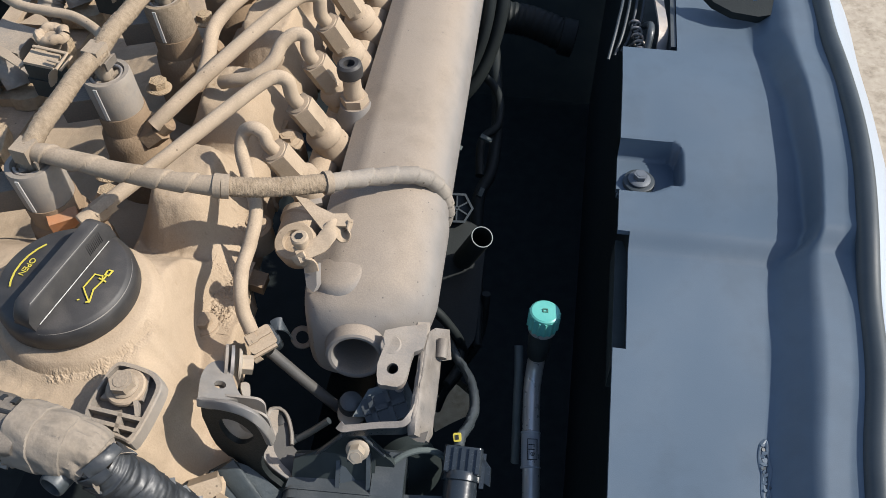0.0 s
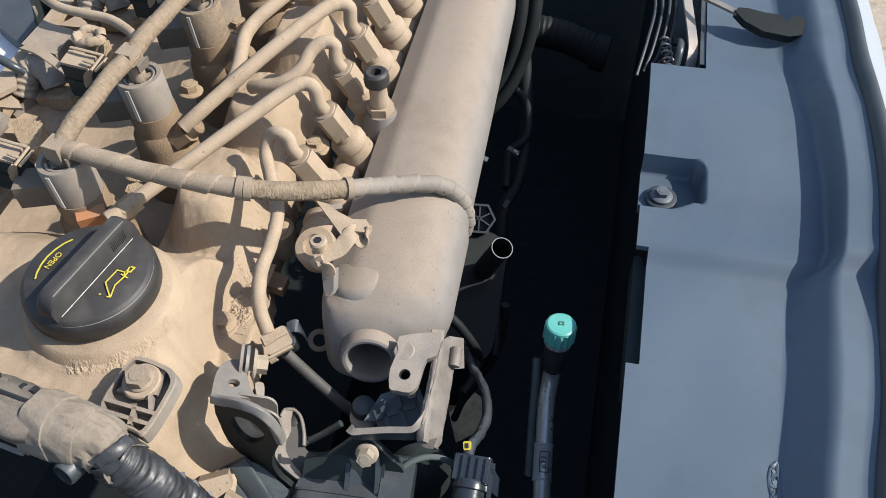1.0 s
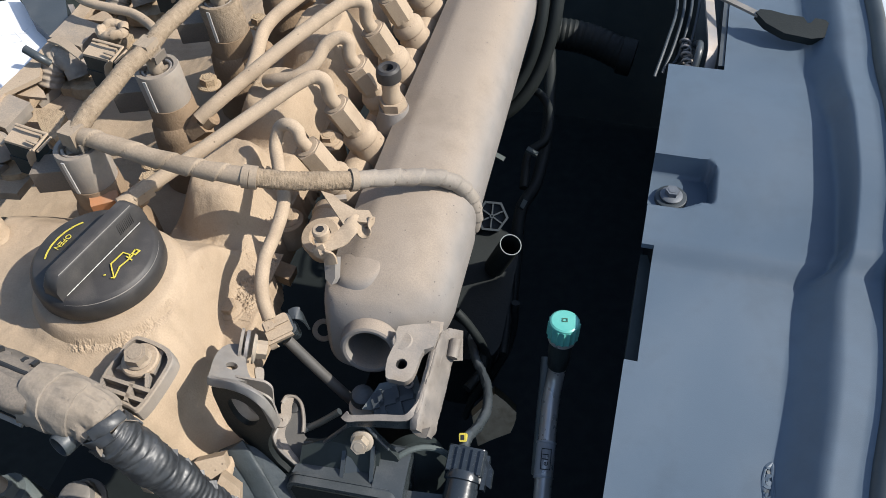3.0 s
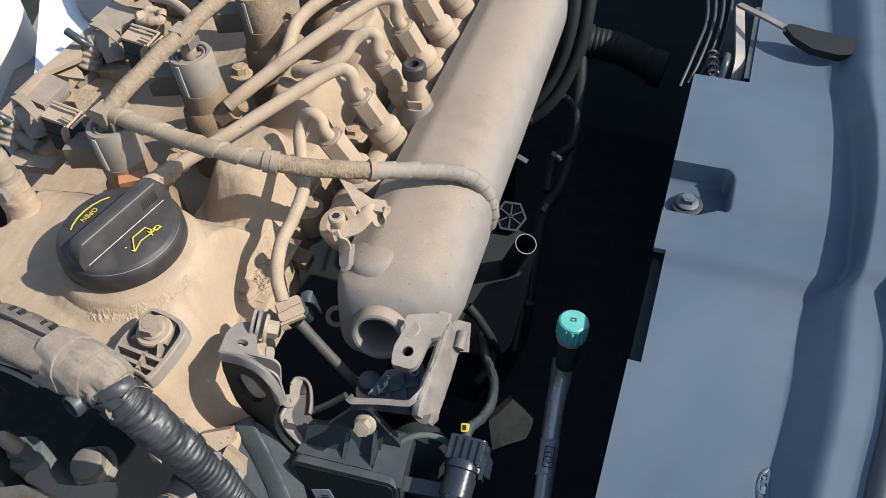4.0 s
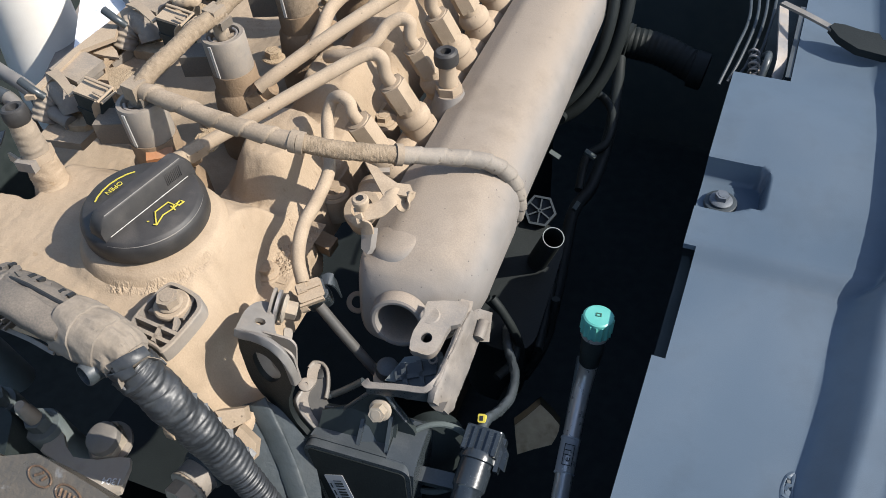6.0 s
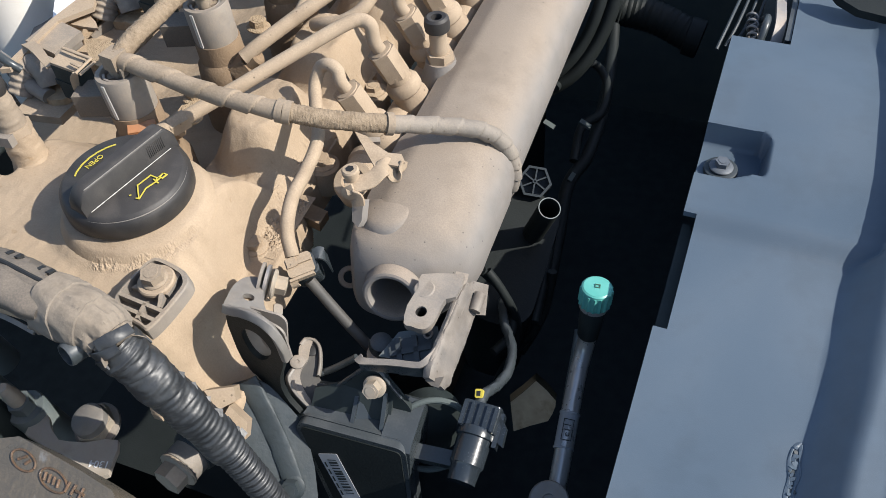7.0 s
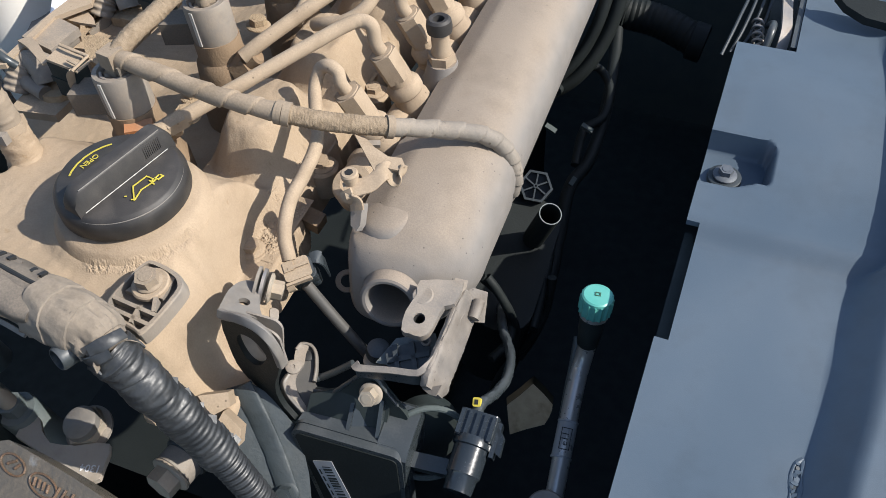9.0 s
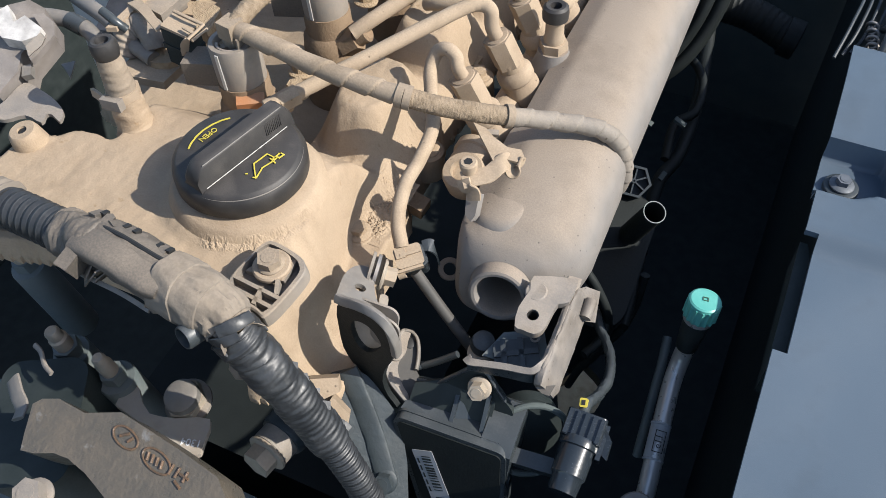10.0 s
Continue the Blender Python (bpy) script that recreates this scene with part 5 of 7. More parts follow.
part("hook_end", tube(bmesh.new(), [(-0.0880, 0.2640, -0.0390), (-0.0910, 0.2625, -0.0400), (-0.0915, 0.2655, -0.0420), (-0.0885, 0.2670, -0.0420)], 0.0018, 10, 6), "black", dip)

# ---- actuator box with its label ----
act = thing("actuator_box", (-0.058, 0.225, -0.08), "black plastic actuator box with a barcode label", "actuator")
ax = frame_on((-0.0600, 0.2225, -0.0340), (-0.09, -0.97, 0.20), (1, -0.095, 0))  # z out of the front face, y up


def face_outline(g):
    """The front face's outline, grown by g, with round upper corners."""
    a, r = [], 0.0065
    for cx_, cy_, t0 in ((0.0345 - r, -r, 0), (-0.0335 + r, -r, 90)):
        a += [(cx_ + (r + g) * math.cos(radians(t0 + 15 * k)), cy_ + (r + g) * math.sin(radians(t0 + 15 * k))) for k in range(7)]
    return a + [(-0.0140 - g, -0.0780 - g), (0.0400 + g, -0.0780 - g)]


part("housing", prism(bmesh.new(), face_outline(0), -0.0140, 0.0, ax, 0.0030, segments=4), "black", act)
# thin added plate; its deeper black is the front's shade put into colour
part("front_cover", prism(bmesh.new(), face_outline(-0.0030), -0.0010, 0.0006, ax, 0.0004), "shadeblack", act, "front face, blackened for its shade")
part("rim", prism(bmesh.new(), face_outline(0.0008), -0.0075, -0.0055, ax, 0.0006), "black", act)
part("shoulder", prism(bmesh.new(), [(0.0010, -0.0300), (0.0010, -0.0035), (0.0060, 0.0010), (0.0200, 0.0070), (0.0300, 0.0100), (0.0330, 0.0080), (0.0330, -0.0300)], 0.0175, 0.0362, ax @ Matrix(((0, 0, 1, 0), (0, 1, 0, 0), (-1, 0, 0, 0), (0, 0, 0, 1))), 0.0026, segments=4), "black", act, "rounded shoulder with a little dust, paled on top for sky light")
part("inner_wall", sheet(bmesh.new(), [ax @ Vector(q) for q in ((-0.0300, -0.0030, -0.0105), (0.0190, -0.0030, -0.0165), (0.0190, 0.0185, -0.0240), (-0.0060, 0.0200, -0.0240), (-0.0285, 0.0095, -0.0215))], 0.0030, 0.0008), "jet", act)
part("ledge", sheet(bmesh.new(), [ax @ Vector(q) for q in ((-0.0320, -0.0016, -0.0070), (0.0190, -0.0016, -0.0070), (0.0190, 0.0006, -0.0200), (-0.0020, 0.0003, -0.0175), (-0.0310, -0.0008, -0.0130))], 0.0030, 0.0010), "black", act)
for x, tall in ((-0.0020, 0.0125), (0.0160, 0.0200)):
    part("rib", sheet(bmesh.new(), [ax @ Vector((x, 0.000, -0.0085)), ax @ Vector((x - 0.0006, tall, -0.0200)), ax @ Vector((x - 0.0006, tall, -0.0235)), ax @ Vector((x, 0.000, -0.0220))], 0.0024, 0.0006), "black", act)
part("gusset", sheet(bmesh.new(), [ax @ Vector(q) for q in ((-0.0012, 0.0095, -0.0185), (-0.0010, 0.0003, -0.0120), (0.0150, 0.0006, -0.0170))], 0.0012, 0.0003), "black", act)
lug_rim = [(-0.0282, 0.0101, -0.0230), (-0.0166, 0.0132, -0.0230), (-0.0064, 0.0242, -0.0230), (0.0027, 0.0342, -0.0230), (0.0115, 0.0348, -0.0230), (0.0177, 0.0266, -0.0230), (0.0239, 0.0182, -0.0230)]
part("lug", sheet(bmesh.new(), curl([ax @ Vector(q) for q in lug_rim + [(0.0290, 0.0060, -0.0230), (0.0000, -0.0020, -0.0230), (-0.0260, 0.0010, -0.0230)]], 4), 0.0035, 0.0010), "jet", act)
part("lug_edge", strip(bmesh.new(), [ax @ Vector((x, y, z + 0.0014)) for x, y, z in lug_rim], lambda f: 0.0012 + 0.0016 * f, 0.0012, tuple(ax.to_3x3() @ Vector((0, 0.7, 0.7))), 12, 6, 0.1), "black", act, "raised dusty edge of the lug")
part("gasket", tube(bmesh.new(), [Vector((-0.0165, 0.2400, -0.0500)) + frame_on((0, 0, 0), (0.35, -0.80, 0.45)) @ Vector((0.0235 * math.cos(k * 0.3491), 0.0235 * math.sin(k * 0.3491), 0)) for k in range(19)], 0.0019, 10, 4, caps=False), "deep", act, "olive-grey ring gasket")
# black disc stands in for the shade of the void behind the gasket
part("throat", lathe(bmesh.new(), [(0.0205, -0.020), (0.0205, -0.010), (0, -0.010)], frame_on((-0.0165, 0.2410, -0.0510), (0.35, -0.80, 0.45)), 36), "jet", act)
part("side_arm", box(bmesh.new(), (0.034, 0.009, 0.012), frame_on((-0.0080, 0.2300, -0.0560), (0, -0.3, 1), (1, -0.05, 0.05)), 0.002), "black", act)
lm_ = ax @ Matrix.Translation((-0.0070, -0.0428, 0.0006)) @ Matrix.Rotation(radians(20), 4, "Z")
lab = part("barcode_label", prism(bmesh.new(), rounded(0.0130, 0.0460, 0.0008), 0.0001, 0.0004, lm_, 0), "shadelabel", act, "white label, greyed for shade, with black bars")
rb = random.Random(3)
bm = bmesh.new()
y = 0.018
while y > -0.012:
    h = rb.choice((0.0006, 0.0010, 0.0015))
    box(bm, (0.0058, h, 0.0002), lm_ @ Matrix.Translation((0.0010, y, 0.00052)), 0)
    y -= h + rb.choice((0.0007, 0.0012, 0.0017))
for k in range(5):
    box(bm, (0.0010, 0.004, 0.0002), lm_ @ Matrix.Translation((-0.0046, 0.014 - 0.0062 * k, 0.00052)), 0)
box(bm, (0.0070, 0.0014, 0.0002), lm_ @ Matrix.Translation((0.0005, -0.0185, 0.00052)), 0)
part("bars", bm, "jet", lab)
hex_bolt("bolt", (-0.0480, 0.2440, -0.0120), (-0.05, -0.80, 0.55), 0.0050, 0.0080, 0.0068, act, "zinc", "zinc", spin=(1, 0, 0.3))
sens = thing("pressure_sensor", (-0.033, 0.268, -0.02), "dark grey sensor plug tucked under the bracket", "sensor")
sm = frame_on((-0.0340, 0.2720, -0.0150), (0.0, -0.45, 1), (1, 0.35, 0.1))
part("plug_body", prism(bmesh.new(), rounded(0.026, 0.018, 0.003), -0.020, 0.0, sm, 0.0020, segments=3), "black", sens)
part("back_plate", sheet(bmesh.new(), [sm @ Vector(q) for q in ((-0.020, 0.002, -0.004), (-0.006, 0.014, -0.004), (0.017, 0.013, -0.004), (0.018, -0.004, -0.004), (0.010, -0.010, -0.004))], 0.003, 0.0008), "castdark", sens, "grey mounting plate")
for pts in (((-0.011, 0.001), (0.011, 0.001)), ((0.003, -0.008), (0.003, 0.008)), ((-0.007, -0.008), (-0.007, 0.008))):
    part("plug_cross", stroke(bmesh.new(), pts, 0.0030, sm @ Matrix.Translation((0, 0, 0.0008)), 0.003), "black", sens)
part("eyelet", lathe(bmesh.new(), [(0.0018, -0.001), (0.0030, -0.001), (0.0030, 0.001), (0.0018, 0.001), (0.0018, -0.001)], sm @ Matrix.Translation((0.0115, 0.0085, 0.0015)), 20, False), "steel", sens)
# ---- connector with yellow lock and its taped cable ----
con = thing("wire_connector", (0.010, 0.244, -0.05), "black ribbed wire connector with a yellow lock", "connector")
kx = frame_on((0.0115, 0.2450, -0.0330), (-0.12, -0.95, -0.28), (1, -0.12, 0))
lk = frame_on((0.0085, 0.2600, -0.0285), (-0.1, -0.45, 0.9), (1, 0.1, 0))
part("plug", prism(bmesh.new(), rounded(0.0225, 0.0165, 0.003), -0.0090, 0.0064, kx, 0.0012), "gloss", con)
for k in range(5):
    part("plug_rib", box(bmesh.new(), (0.0022, 0.0022, 0.0140), kx @ Matrix.Translation((0.009 - 0.0045 * k, 0.0086, -0.001)), 0.0004), "gloss", con)
part("socket", lathe(bmesh.new(), [(0.0108, 0.005), (0.0113, 0.006), (0.0113, 0.010), (0.0100, 0.0106), (0.0098, 0.026), (0.0086, 0.0275), (0.0080, 0.036), (0, 0.036)], kx, 28), "gloss", con)
part("latch", box(bmesh.new(), (0.0026, 0.009, 0.020), kx @ Matrix.Translation((0.0120, -0.001, 0.003)), 0.0008), "gloss", con)
part("wing", sheet(bmesh.new(), [kx @ Vector(q) for q in ((0.0110, 0.0020, -0.0060), (0.0165, 0.0030, 0.0010), (0.0170, 0.0010, 0.0110), (0.0110, 0.0010, 0.0080))], 0.0030, 0.0008), "gloss", con)
part("lock", prism(bmesh.new(), rounded(0.0044, 0.0052, 0.001), -0.0025, 0.0025, lk, 0.0005), "yellow", con, "bright yellow locking tab")
# black bar in place of the slot's shade
part("lock_slot", box(bmesh.new(), (0.0020, 0.0028, 0.0006), lk @ Matrix.Translation((0, 0, 0.0026)), 0), "inkshade", con)
single("sensor_cable", tube(bmesh.new(), [(0.0090, 0.2540, -0.0310), (0.0110, 0.2640, -0.0340), (0.0160, 0.2760, -0.0420), (0.0195, 0.2950, -0.0520), (0.0170, 0.3200, -0.0640), (0.0070, 0.3480, -0.0780), (0.0000, 0.3800, -0.0960)],
                            lambda s, a: 0.0032 * (1 + 0.22 * noise.noise((s * 70, 2 * math.cos(a), 2 * math.sin(a)))), 14, 10), "black", "black cloth-taped cable rising from the connector", "cable")

# ---- service port with teal cap ----
port = thing("service_port", (0.060, 0.28, -0.20), "aluminium coolant line with a teal screw cap", "service port")
tube_line = [(0.0652, 0.3480, -0.0560), (0.0645, 0.3470, -0.0720), (0.0628, 0.3420, -0.0860), (0.0608, 0.3300, -0.0960), (0.0598, 0.3140, -0.1015), (0.0590, 0.2950, -0.1075), (0.0580, 0.2640, -0.1190), (0.0560, 0.2200, -0.1420), (0.0540, 0.1700, -0.1900)]
part("line", tube(bmesh.new(), tube_line, 0.0060, 24, 10), "alu", port)
cx = frame_on((0.0658, 0.3500, -0.0362), (0.05, 0.10, 1), (1, 0, 0))
part("sleeve", lathe(bmesh.new(), [(0.0062, -0.0400), (0.0072, -0.0385), (0.0074, -0.0300), (0.0080, -0.0260), (0.0082, -0.012), (0.0078, -0.010), (0, -0.010)], cx, 28), "jet", port)
part("collar", lathe(bmesh.new(), [(0.0085, -0.0115), (0.0094, -0.0110), (0.0094, -0.0075), (0.0085, -0.007), (0, -0.007)], cx, 30), "alu", port)
bm = bmesh.new()
outline = [((0.0099 if k % 3 else 0.0108) * math.cos(2 * math.pi * k / 48), (0.0099 if k % 3 else 0.0108) * math.sin(2 * math.pi * k / 48)) for k in range(48)]
prism(bm, outline, -0.007, 0.0052, cx, 0)
lathe(bm, [(0.0102, 0.0050), (0.0099, 0.0066), (0.0088, 0.0074), (0, 0.0076)], cx, 48)
scap = part("screw_cap", bm, "teal", port, "ribbed teal plastic cap", sharp=25)
part("cap_mark", stroke(bmesh.new(), [(-0.0015, -0.0012), (0.0015, -0.0012), (0.0015, 0.0012), (-0.0015, 0.0012)], 0.0006, cx @ Matrix.Translation((0, 0, 0.0079)), 0.0003, True), "green", scap)
# printed band with approval mark
band_a, band_b = Vector((0.0592, 0.3030, -0.1052)), Vector((0.0581, 0.2790, -0.1136))
bandway = (band_b - band_a).normalized()
band = part("label_band", lathe(bmesh.new(), [(0.0060, 0), (0.0069, 0.0004), (0.0069, 0.0014), (0.0065, 0.0018), (0.0065, 0.0236), (0.0069, 0.0240), (0.0069, 0.0250), (0.0060, 0.0254)], frame_on(band_a, bandway), 30), "shadelabel", port, "printed grey band")
face = frame_on((band_a + band_b) / 2 + Vector((0.0006, -0.0024, 0.0064)), (0.05, -0.36, 0.93), (0.04, 0.93, 0.36))
part("frame_line", stroke(bmesh.new(), [(-0.0068, -0.0032), (0.0068, -0.0032), (0.0068, 0.0032), (-0.0068, 0.0032)], 0.0005, face @ Matrix.Translation((0, 0, 0.0002)), 0.0003, True), "inkshade", band)
words("approval_mark", "e11", 0.0062, face @ Matrix.Translation((0, 0.0003, 0.0002)), "inkshade", band, 0.0001)
single("inner_line", tube(bmesh.new(), [(0.0562, 0.3883, -0.1300), (0.0559, 0.3701, -0.1400), (0.0550, 0.3561, -0.1500), (0.0542, 0.3391, -0.1650), (0.0535, 0.3200, -0.1900)], 0.0034, 16, 8), "castdark", "dull thin line behind the coolant line", "line")
single("round_fitting", lathe(bmesh.new(), [(0.0125, -0.010), (0.0130, -0.008), (0.0130, 0.0), (0.0120, 0.0012), (0.0045, 0.0012), (0.0040, 0.0004), (0, 0.0004)], frame_on((0.0540, 0.2445, -0.1180), (0.0, -0.3, 1)), 30), "steel", "round grey metal fitting on the coolant line", "fitting")

# ---- cup, tube and hoses in the dark gap beside the pipe ----
hexcup = thing("hex_cup", (0.0095, 0.4720, -0.12), "black plastic hexagonal cup with six spokes", "cup")
hx = frame_on((0.0086, 0.4709, -0.0630), (0.08, -0.58, 0.72), (0.5, 0.7, 0.4)) @ Matrix.Scale(0.87, 4)
bm = bmesh.new()
for r0, r1, z0, z1 in ((0.0150, 0.0128, -0.03, 0.0),):
    o = [bm.verts.new(hx @ Vector((x, y, z1))) for x, y in hexagon(r0)]
    i_ = [bm.verts.new(hx @ Vector((x, y, z1))) for x, y in hexagon(r1)]
    ob_ = [bm.verts.new(hx @ Vector((x, y, z0))) for x, y in hexagon(r0)]
    ib = [bm.verts.new(hx @ Vector((x, y, -0.010))) for x, y in hexagon(r1)]
    for k in range(6):
        j = (k + 1) % 6
        bm.faces.new((o[k], o[j], i_[j], i_[k]))
        bm.faces.new((o[j], o[k], ob_[k], ob_[j]))
        bm.faces.new((i_[k], i_[j], ib[j], ib[k]))
    bm.faces.new(ib)
part("cup_shell", bm, "rubber", hexcup)
for k in range(6):
    a = math.pi / 6 + k * math.pi / 3
    part("spoke", box(bmesh.new(), (0.0115, 0.0013, 0.009), hx @ Matrix.Rotation(a, 4, "Z") @ Matrix.Translation((0.0060, 0, -0.0050)), 0.0002), "rubber", hexcup)
part("hub", lathe(bmesh.new(), [(0.0020, -0.009), (0.0020, 0.0004), (0.0009, 0.0004), (0.0009, -0.002), (0, -0.002)], hx, 16), "rubber", hexcup)
tubeend = thing("open_tube", (0.0250, 0.4180, -0.12), "dark plastic tube with a pale open rim", "tube")
tx = frame_on((0.0262, 0.4184, -0.0350), (0.25, -0.32, 0.9), (1, 0, 0))
part("tube_wall", lathe(bmesh.new(), [(0.0080, -0.050), (0.0078, 0.0), (0.0074, 0.0), (0.0072, -0.045), (0, -0.045)], tx, 30), "shadeblack", tubeend)
part("tube_rim", lathe(bmesh.new(), [(0.0073, -0.0005), (0.0079, -0.0005), (0.0079, 0.0007), (0.0073, 0.0007), (0.0073, -0.0005)], tx, 34, False), "castdark", tubeend)
hou = thing("plastic_housing", E(-0.05, 0.415, -0.22), "dark plastic housing below the charge pipe", "housing")
hm = frame_on((0.0020, 0.4180, -0.0900), (0.12, -0.30, 1), (1, -0.12, 0))
part("housing_body", prism(bmesh.new(), rounded(0.050, 0.110, 0.020), -0.14, 0.0, hm, 0.014, segments=5), "shadeblack", hou)
part("housing_rib", strip(bmesh.new(), [(0.0240, 0.3800, -0.1180), (0.0260, 0.4200, -0.1080), (0.0250, 0.4600, -0.1060)], 0.0030, 0.0050, (1, 0, 0.2), 14, 6), "shadeblack", hou)
for pts, r in (([(0.0000, 0.8000, 0.075), (0.0300, 0.7400, 0.066), (0.0460, 0.7000, 0.045), (0.0500, 0.6700, 0.000), (0.0400, 0.6480, -0.050), (0.0180, 0.6300, -0.085), (-0.0200, 0.6200, -0.110)], 0.0062),
               ([(-0.0120, 0.7750, 0.072), (0.0180, 0.7220, 0.062), (0.0340, 0.6880, 0.040), (0.0380, 0.6600, -0.005), (0.0270, 0.6400, -0.050), (0.0050, 0.6250, -0.080), (-0.0300, 0.6150, -0.100)], 0.0052),
               ([(-0.0080, 0.3680, -0.0500), (0.0000, 0.3650, -0.0600), (0.0100, 0.3620, -0.0800), (0.0130, 0.3680, -0.1100), (0.0100, 0.3750, -0.1500), (-0.0010, 0.3820, -0.1900), (-0.0080, 0.3820, -0.2200)], 0.0032),
               ([(0.0456, 0.7447, -0.1100), (0.0475, 0.7129, -0.1200), (0.0477, 0.6427, -0.1250), (0.0406, 0.5799, -0.1320), (0.0281, 0.5467, -0.1370), (0.0262, 0.5025, -0.1550), (0.0245, 0.4572, -0.1690), (0.0189, 0.4229, -0.1800), (0.0094, 0.3988, -0.1850)], 0.0058),
               ([(0.0046, 0.6155, -0.0900), (0.0147, 0.6585, -0.1000), (0.0340, 0.6747, -0.1050), (0.0484, 0.6530, -0.1100), (0.0467, 0.6188, -0.1150), (0.0316, 0.6023, -0.1200), (0.0295, 0.5682, -0.1300)], 0.0040),
               ([(-0.0118, 0.3675, -0.0500), (-0.0003, 0.3710, -0.0700), (0.0093, 0.3658, -0.0900), (0.0099, 0.3534, -0.1000), (0.0010, 0.3369, -0.1000)], 0.0032),
               ([(0.0310, 0.4160, -0.1000), (0.0290, 0.4080, -0.1300), (0.0220, 0.3970, -0.1500), (0.0080, 0.3950, -0.1800), (-0.0050, 0.3970, -0.2200)], 0.0034)):
    single("bay_hose", tube(bmesh.new(), pts, r, 14, 8), "shadeblack", "black rubber hose in the gap beside the pipe", "hose", "hoses in the gap")
neck = thing("coolant_hose", (0.085, 0.715, -0.10), "thick black ribbed coolant hose across the gap", "hose")
neck_line = [(0.0450, 0.7900, -0.120), (0.0850, 0.7860, -0.125), (0.1250, 0.7720, -0.135)]
part("hose_wall", tube(bmesh.new(), neck_line, lambda s, a: 0.0165 * (1 + 0.03 * math.sin(s * 90)), 26, 24), "shadeblack", neck)
for p in (neck_line[0], neck_line[2]):
    part("collar", lathe(bmesh.new(), [(0.0165, -0.008), (0.0195, -0.007), (0.0195, 0.007), (0.0165, 0.008)], frame_on(p, (1, -0.2, -0.15)), 30), "shadeblack", neck)
for p, w, s in (((0.0250, 0.4590, -0.1620), (0.3, -0.4, 0.8), (0.0030, 0.007, 0.005)), ((0.0350, 0.5931, -0.1080), (0.3, -0.2, 0.9), (0.0045, 0.0110, 0.003)), ((0.0300, 0.5480, -0.1300), (0.2, -0.4, 0.8), (0.008, 0.004, 0.004)), ((0.0083, 0.5501, -0.0750), (0.2, -0.4, 0.8), (0.004, 0.010, 0.003))):
    single("cable_clip", box(bmesh.new(), s, frame_on(p, w, (0.3, 1, 0)), 0.0008), "deep", "small pale cable clip on a dark hose", "clip", "cable clips")


# ---- bonnet latch on the front cover ----
latch = thing("bonnet_latch", (0.175, 0.63, -0.02), "bright metal bonnet latch in a dark opening", "latch")
part("latch_plate", ribbon(bmesh.new(), [(0.1720, 0.5880, -0.006), (0.1740, 0.6000, 0.004), (0.1745, 0.6250, 0.008), (0.1760, 0.6700, 0.008)], 0.008, 0.002, (1, -0.1, -0.3)), "steel", latch)
part("latch_hook", tube(bmesh.new(), [(0.1600, 0.5850, -0.004), (0.1630, 0.5950, 0.006), (0.1650, 0.6080, 0.004), (0.1640, 0.6200, -0.006)], 0.0030, 12, 8), "black", latch)
part("latch_spring", tube(bmesh.new(), [Vector((0.1560 + 0.004 * math.cos(k * 0.8), 0.5850 + 0.0011 * k, -0.006 + 0.004 * math.sin(k * 0.8))) for k in range(40)], 0.0011, 8, 2), "steel", latch)
part("latch_frame", box(bmesh.new(), (0.004, 0.10, 0.030), frame_on((0.1850, 0.6260, -0.008), (0, 0, 1), (1, -0.14, 0)), 0.001), "black", latch)
for k in range(4):
    part("latch_cable", tube(bmesh.new(), [(0.1300 + 0.007 * k, 0.5820 + 0.01 * k, -0.010 - 0.004 * k), (0.1400 + 0.006 * k, 0.6150, 0.000 - 0.004 * k), (0.1500 + 0.006 * k, 0.6600, 0.004), (0.1500 + 0.008 * k, 0.7200, 0.004)], 0.0013, 8, 6), "rubber", latch)
lever = thing("release_lever", (0.22, 0.615, 0.01), "black plastic bonnet release lever with a steel arm", "lever")
part("arm", ribbon(bmesh.new(), [(0.1720, 0.6540, 0.022), (0.1900, 0.6360, 0.024), (0.2080, 0.6200, 0.024)], 0.0055, 0.0022, (0.6, 0.75, 0)), "bracket", lever)
part("handle", prism(bmesh.new(), [(-0.029, 0.006), (-0.022, -0.004), (-0.008, -0.013), (0.012, -0.016), (0.027, -0.012), (0.029, -0.002), (0.024, 0.005), (0.016, 0.006), (0.013, 0.001), (0.010, 0.000), (0.007, 0.006), (-0.006, 0.007), (-0.018, 0.010), (-0.026, 0.010)], -0.003, 0.004,
                     frame_on((0.2335, 0.6135, 0.0200), (0.05, -0.2, 1), (1, -0.05, 0)), 0.0018), "shadeblack", lever)

# ---- wiring duct, clip plate and ribbed conduit at the cover's edge ----
cp = thing("clip_plate", (-0.162, 0.237, 0.048), "grey plastic mounting plate with slots and a bolt", "mounting plate")
pm = frame_on((-0.1580, 0.2420, 0.0640), (-0.06, -0.06, 1), (1, 0, 0))
rim_line = [(q.x, q.y) for q in (pm.inverted() @ Vector(p) for p in [(-0.1751, 0.2245, 0.0620), (-0.1710, 0.2454, 0.0620), (-0.1666, 0.2546, 0.0620), (-0.1614, 0.2561, 0.0620), (-0.1468, 0.2510, 0.0620), (-0.1409, 0.2462, 0.0620), (-0.1393, 0.2382, 0.0620), (-0.1473, 0.2137, 0.0620), (-0.1542, 0.2139, 0.0620)])]
soft_rim = [(q.x, q.y) for q in curl([(*q, 0) for q in rim_line], 4)]
inner = [(x * 0.87 - 0.0004, (y + 0.007) * 0.88 - 0.007) for x, y in soft_rim]
part("plate_body", prism(bmesh.new(), inner, -0.012, -0.0075, pm, 0.0004), "blackdust", cp)
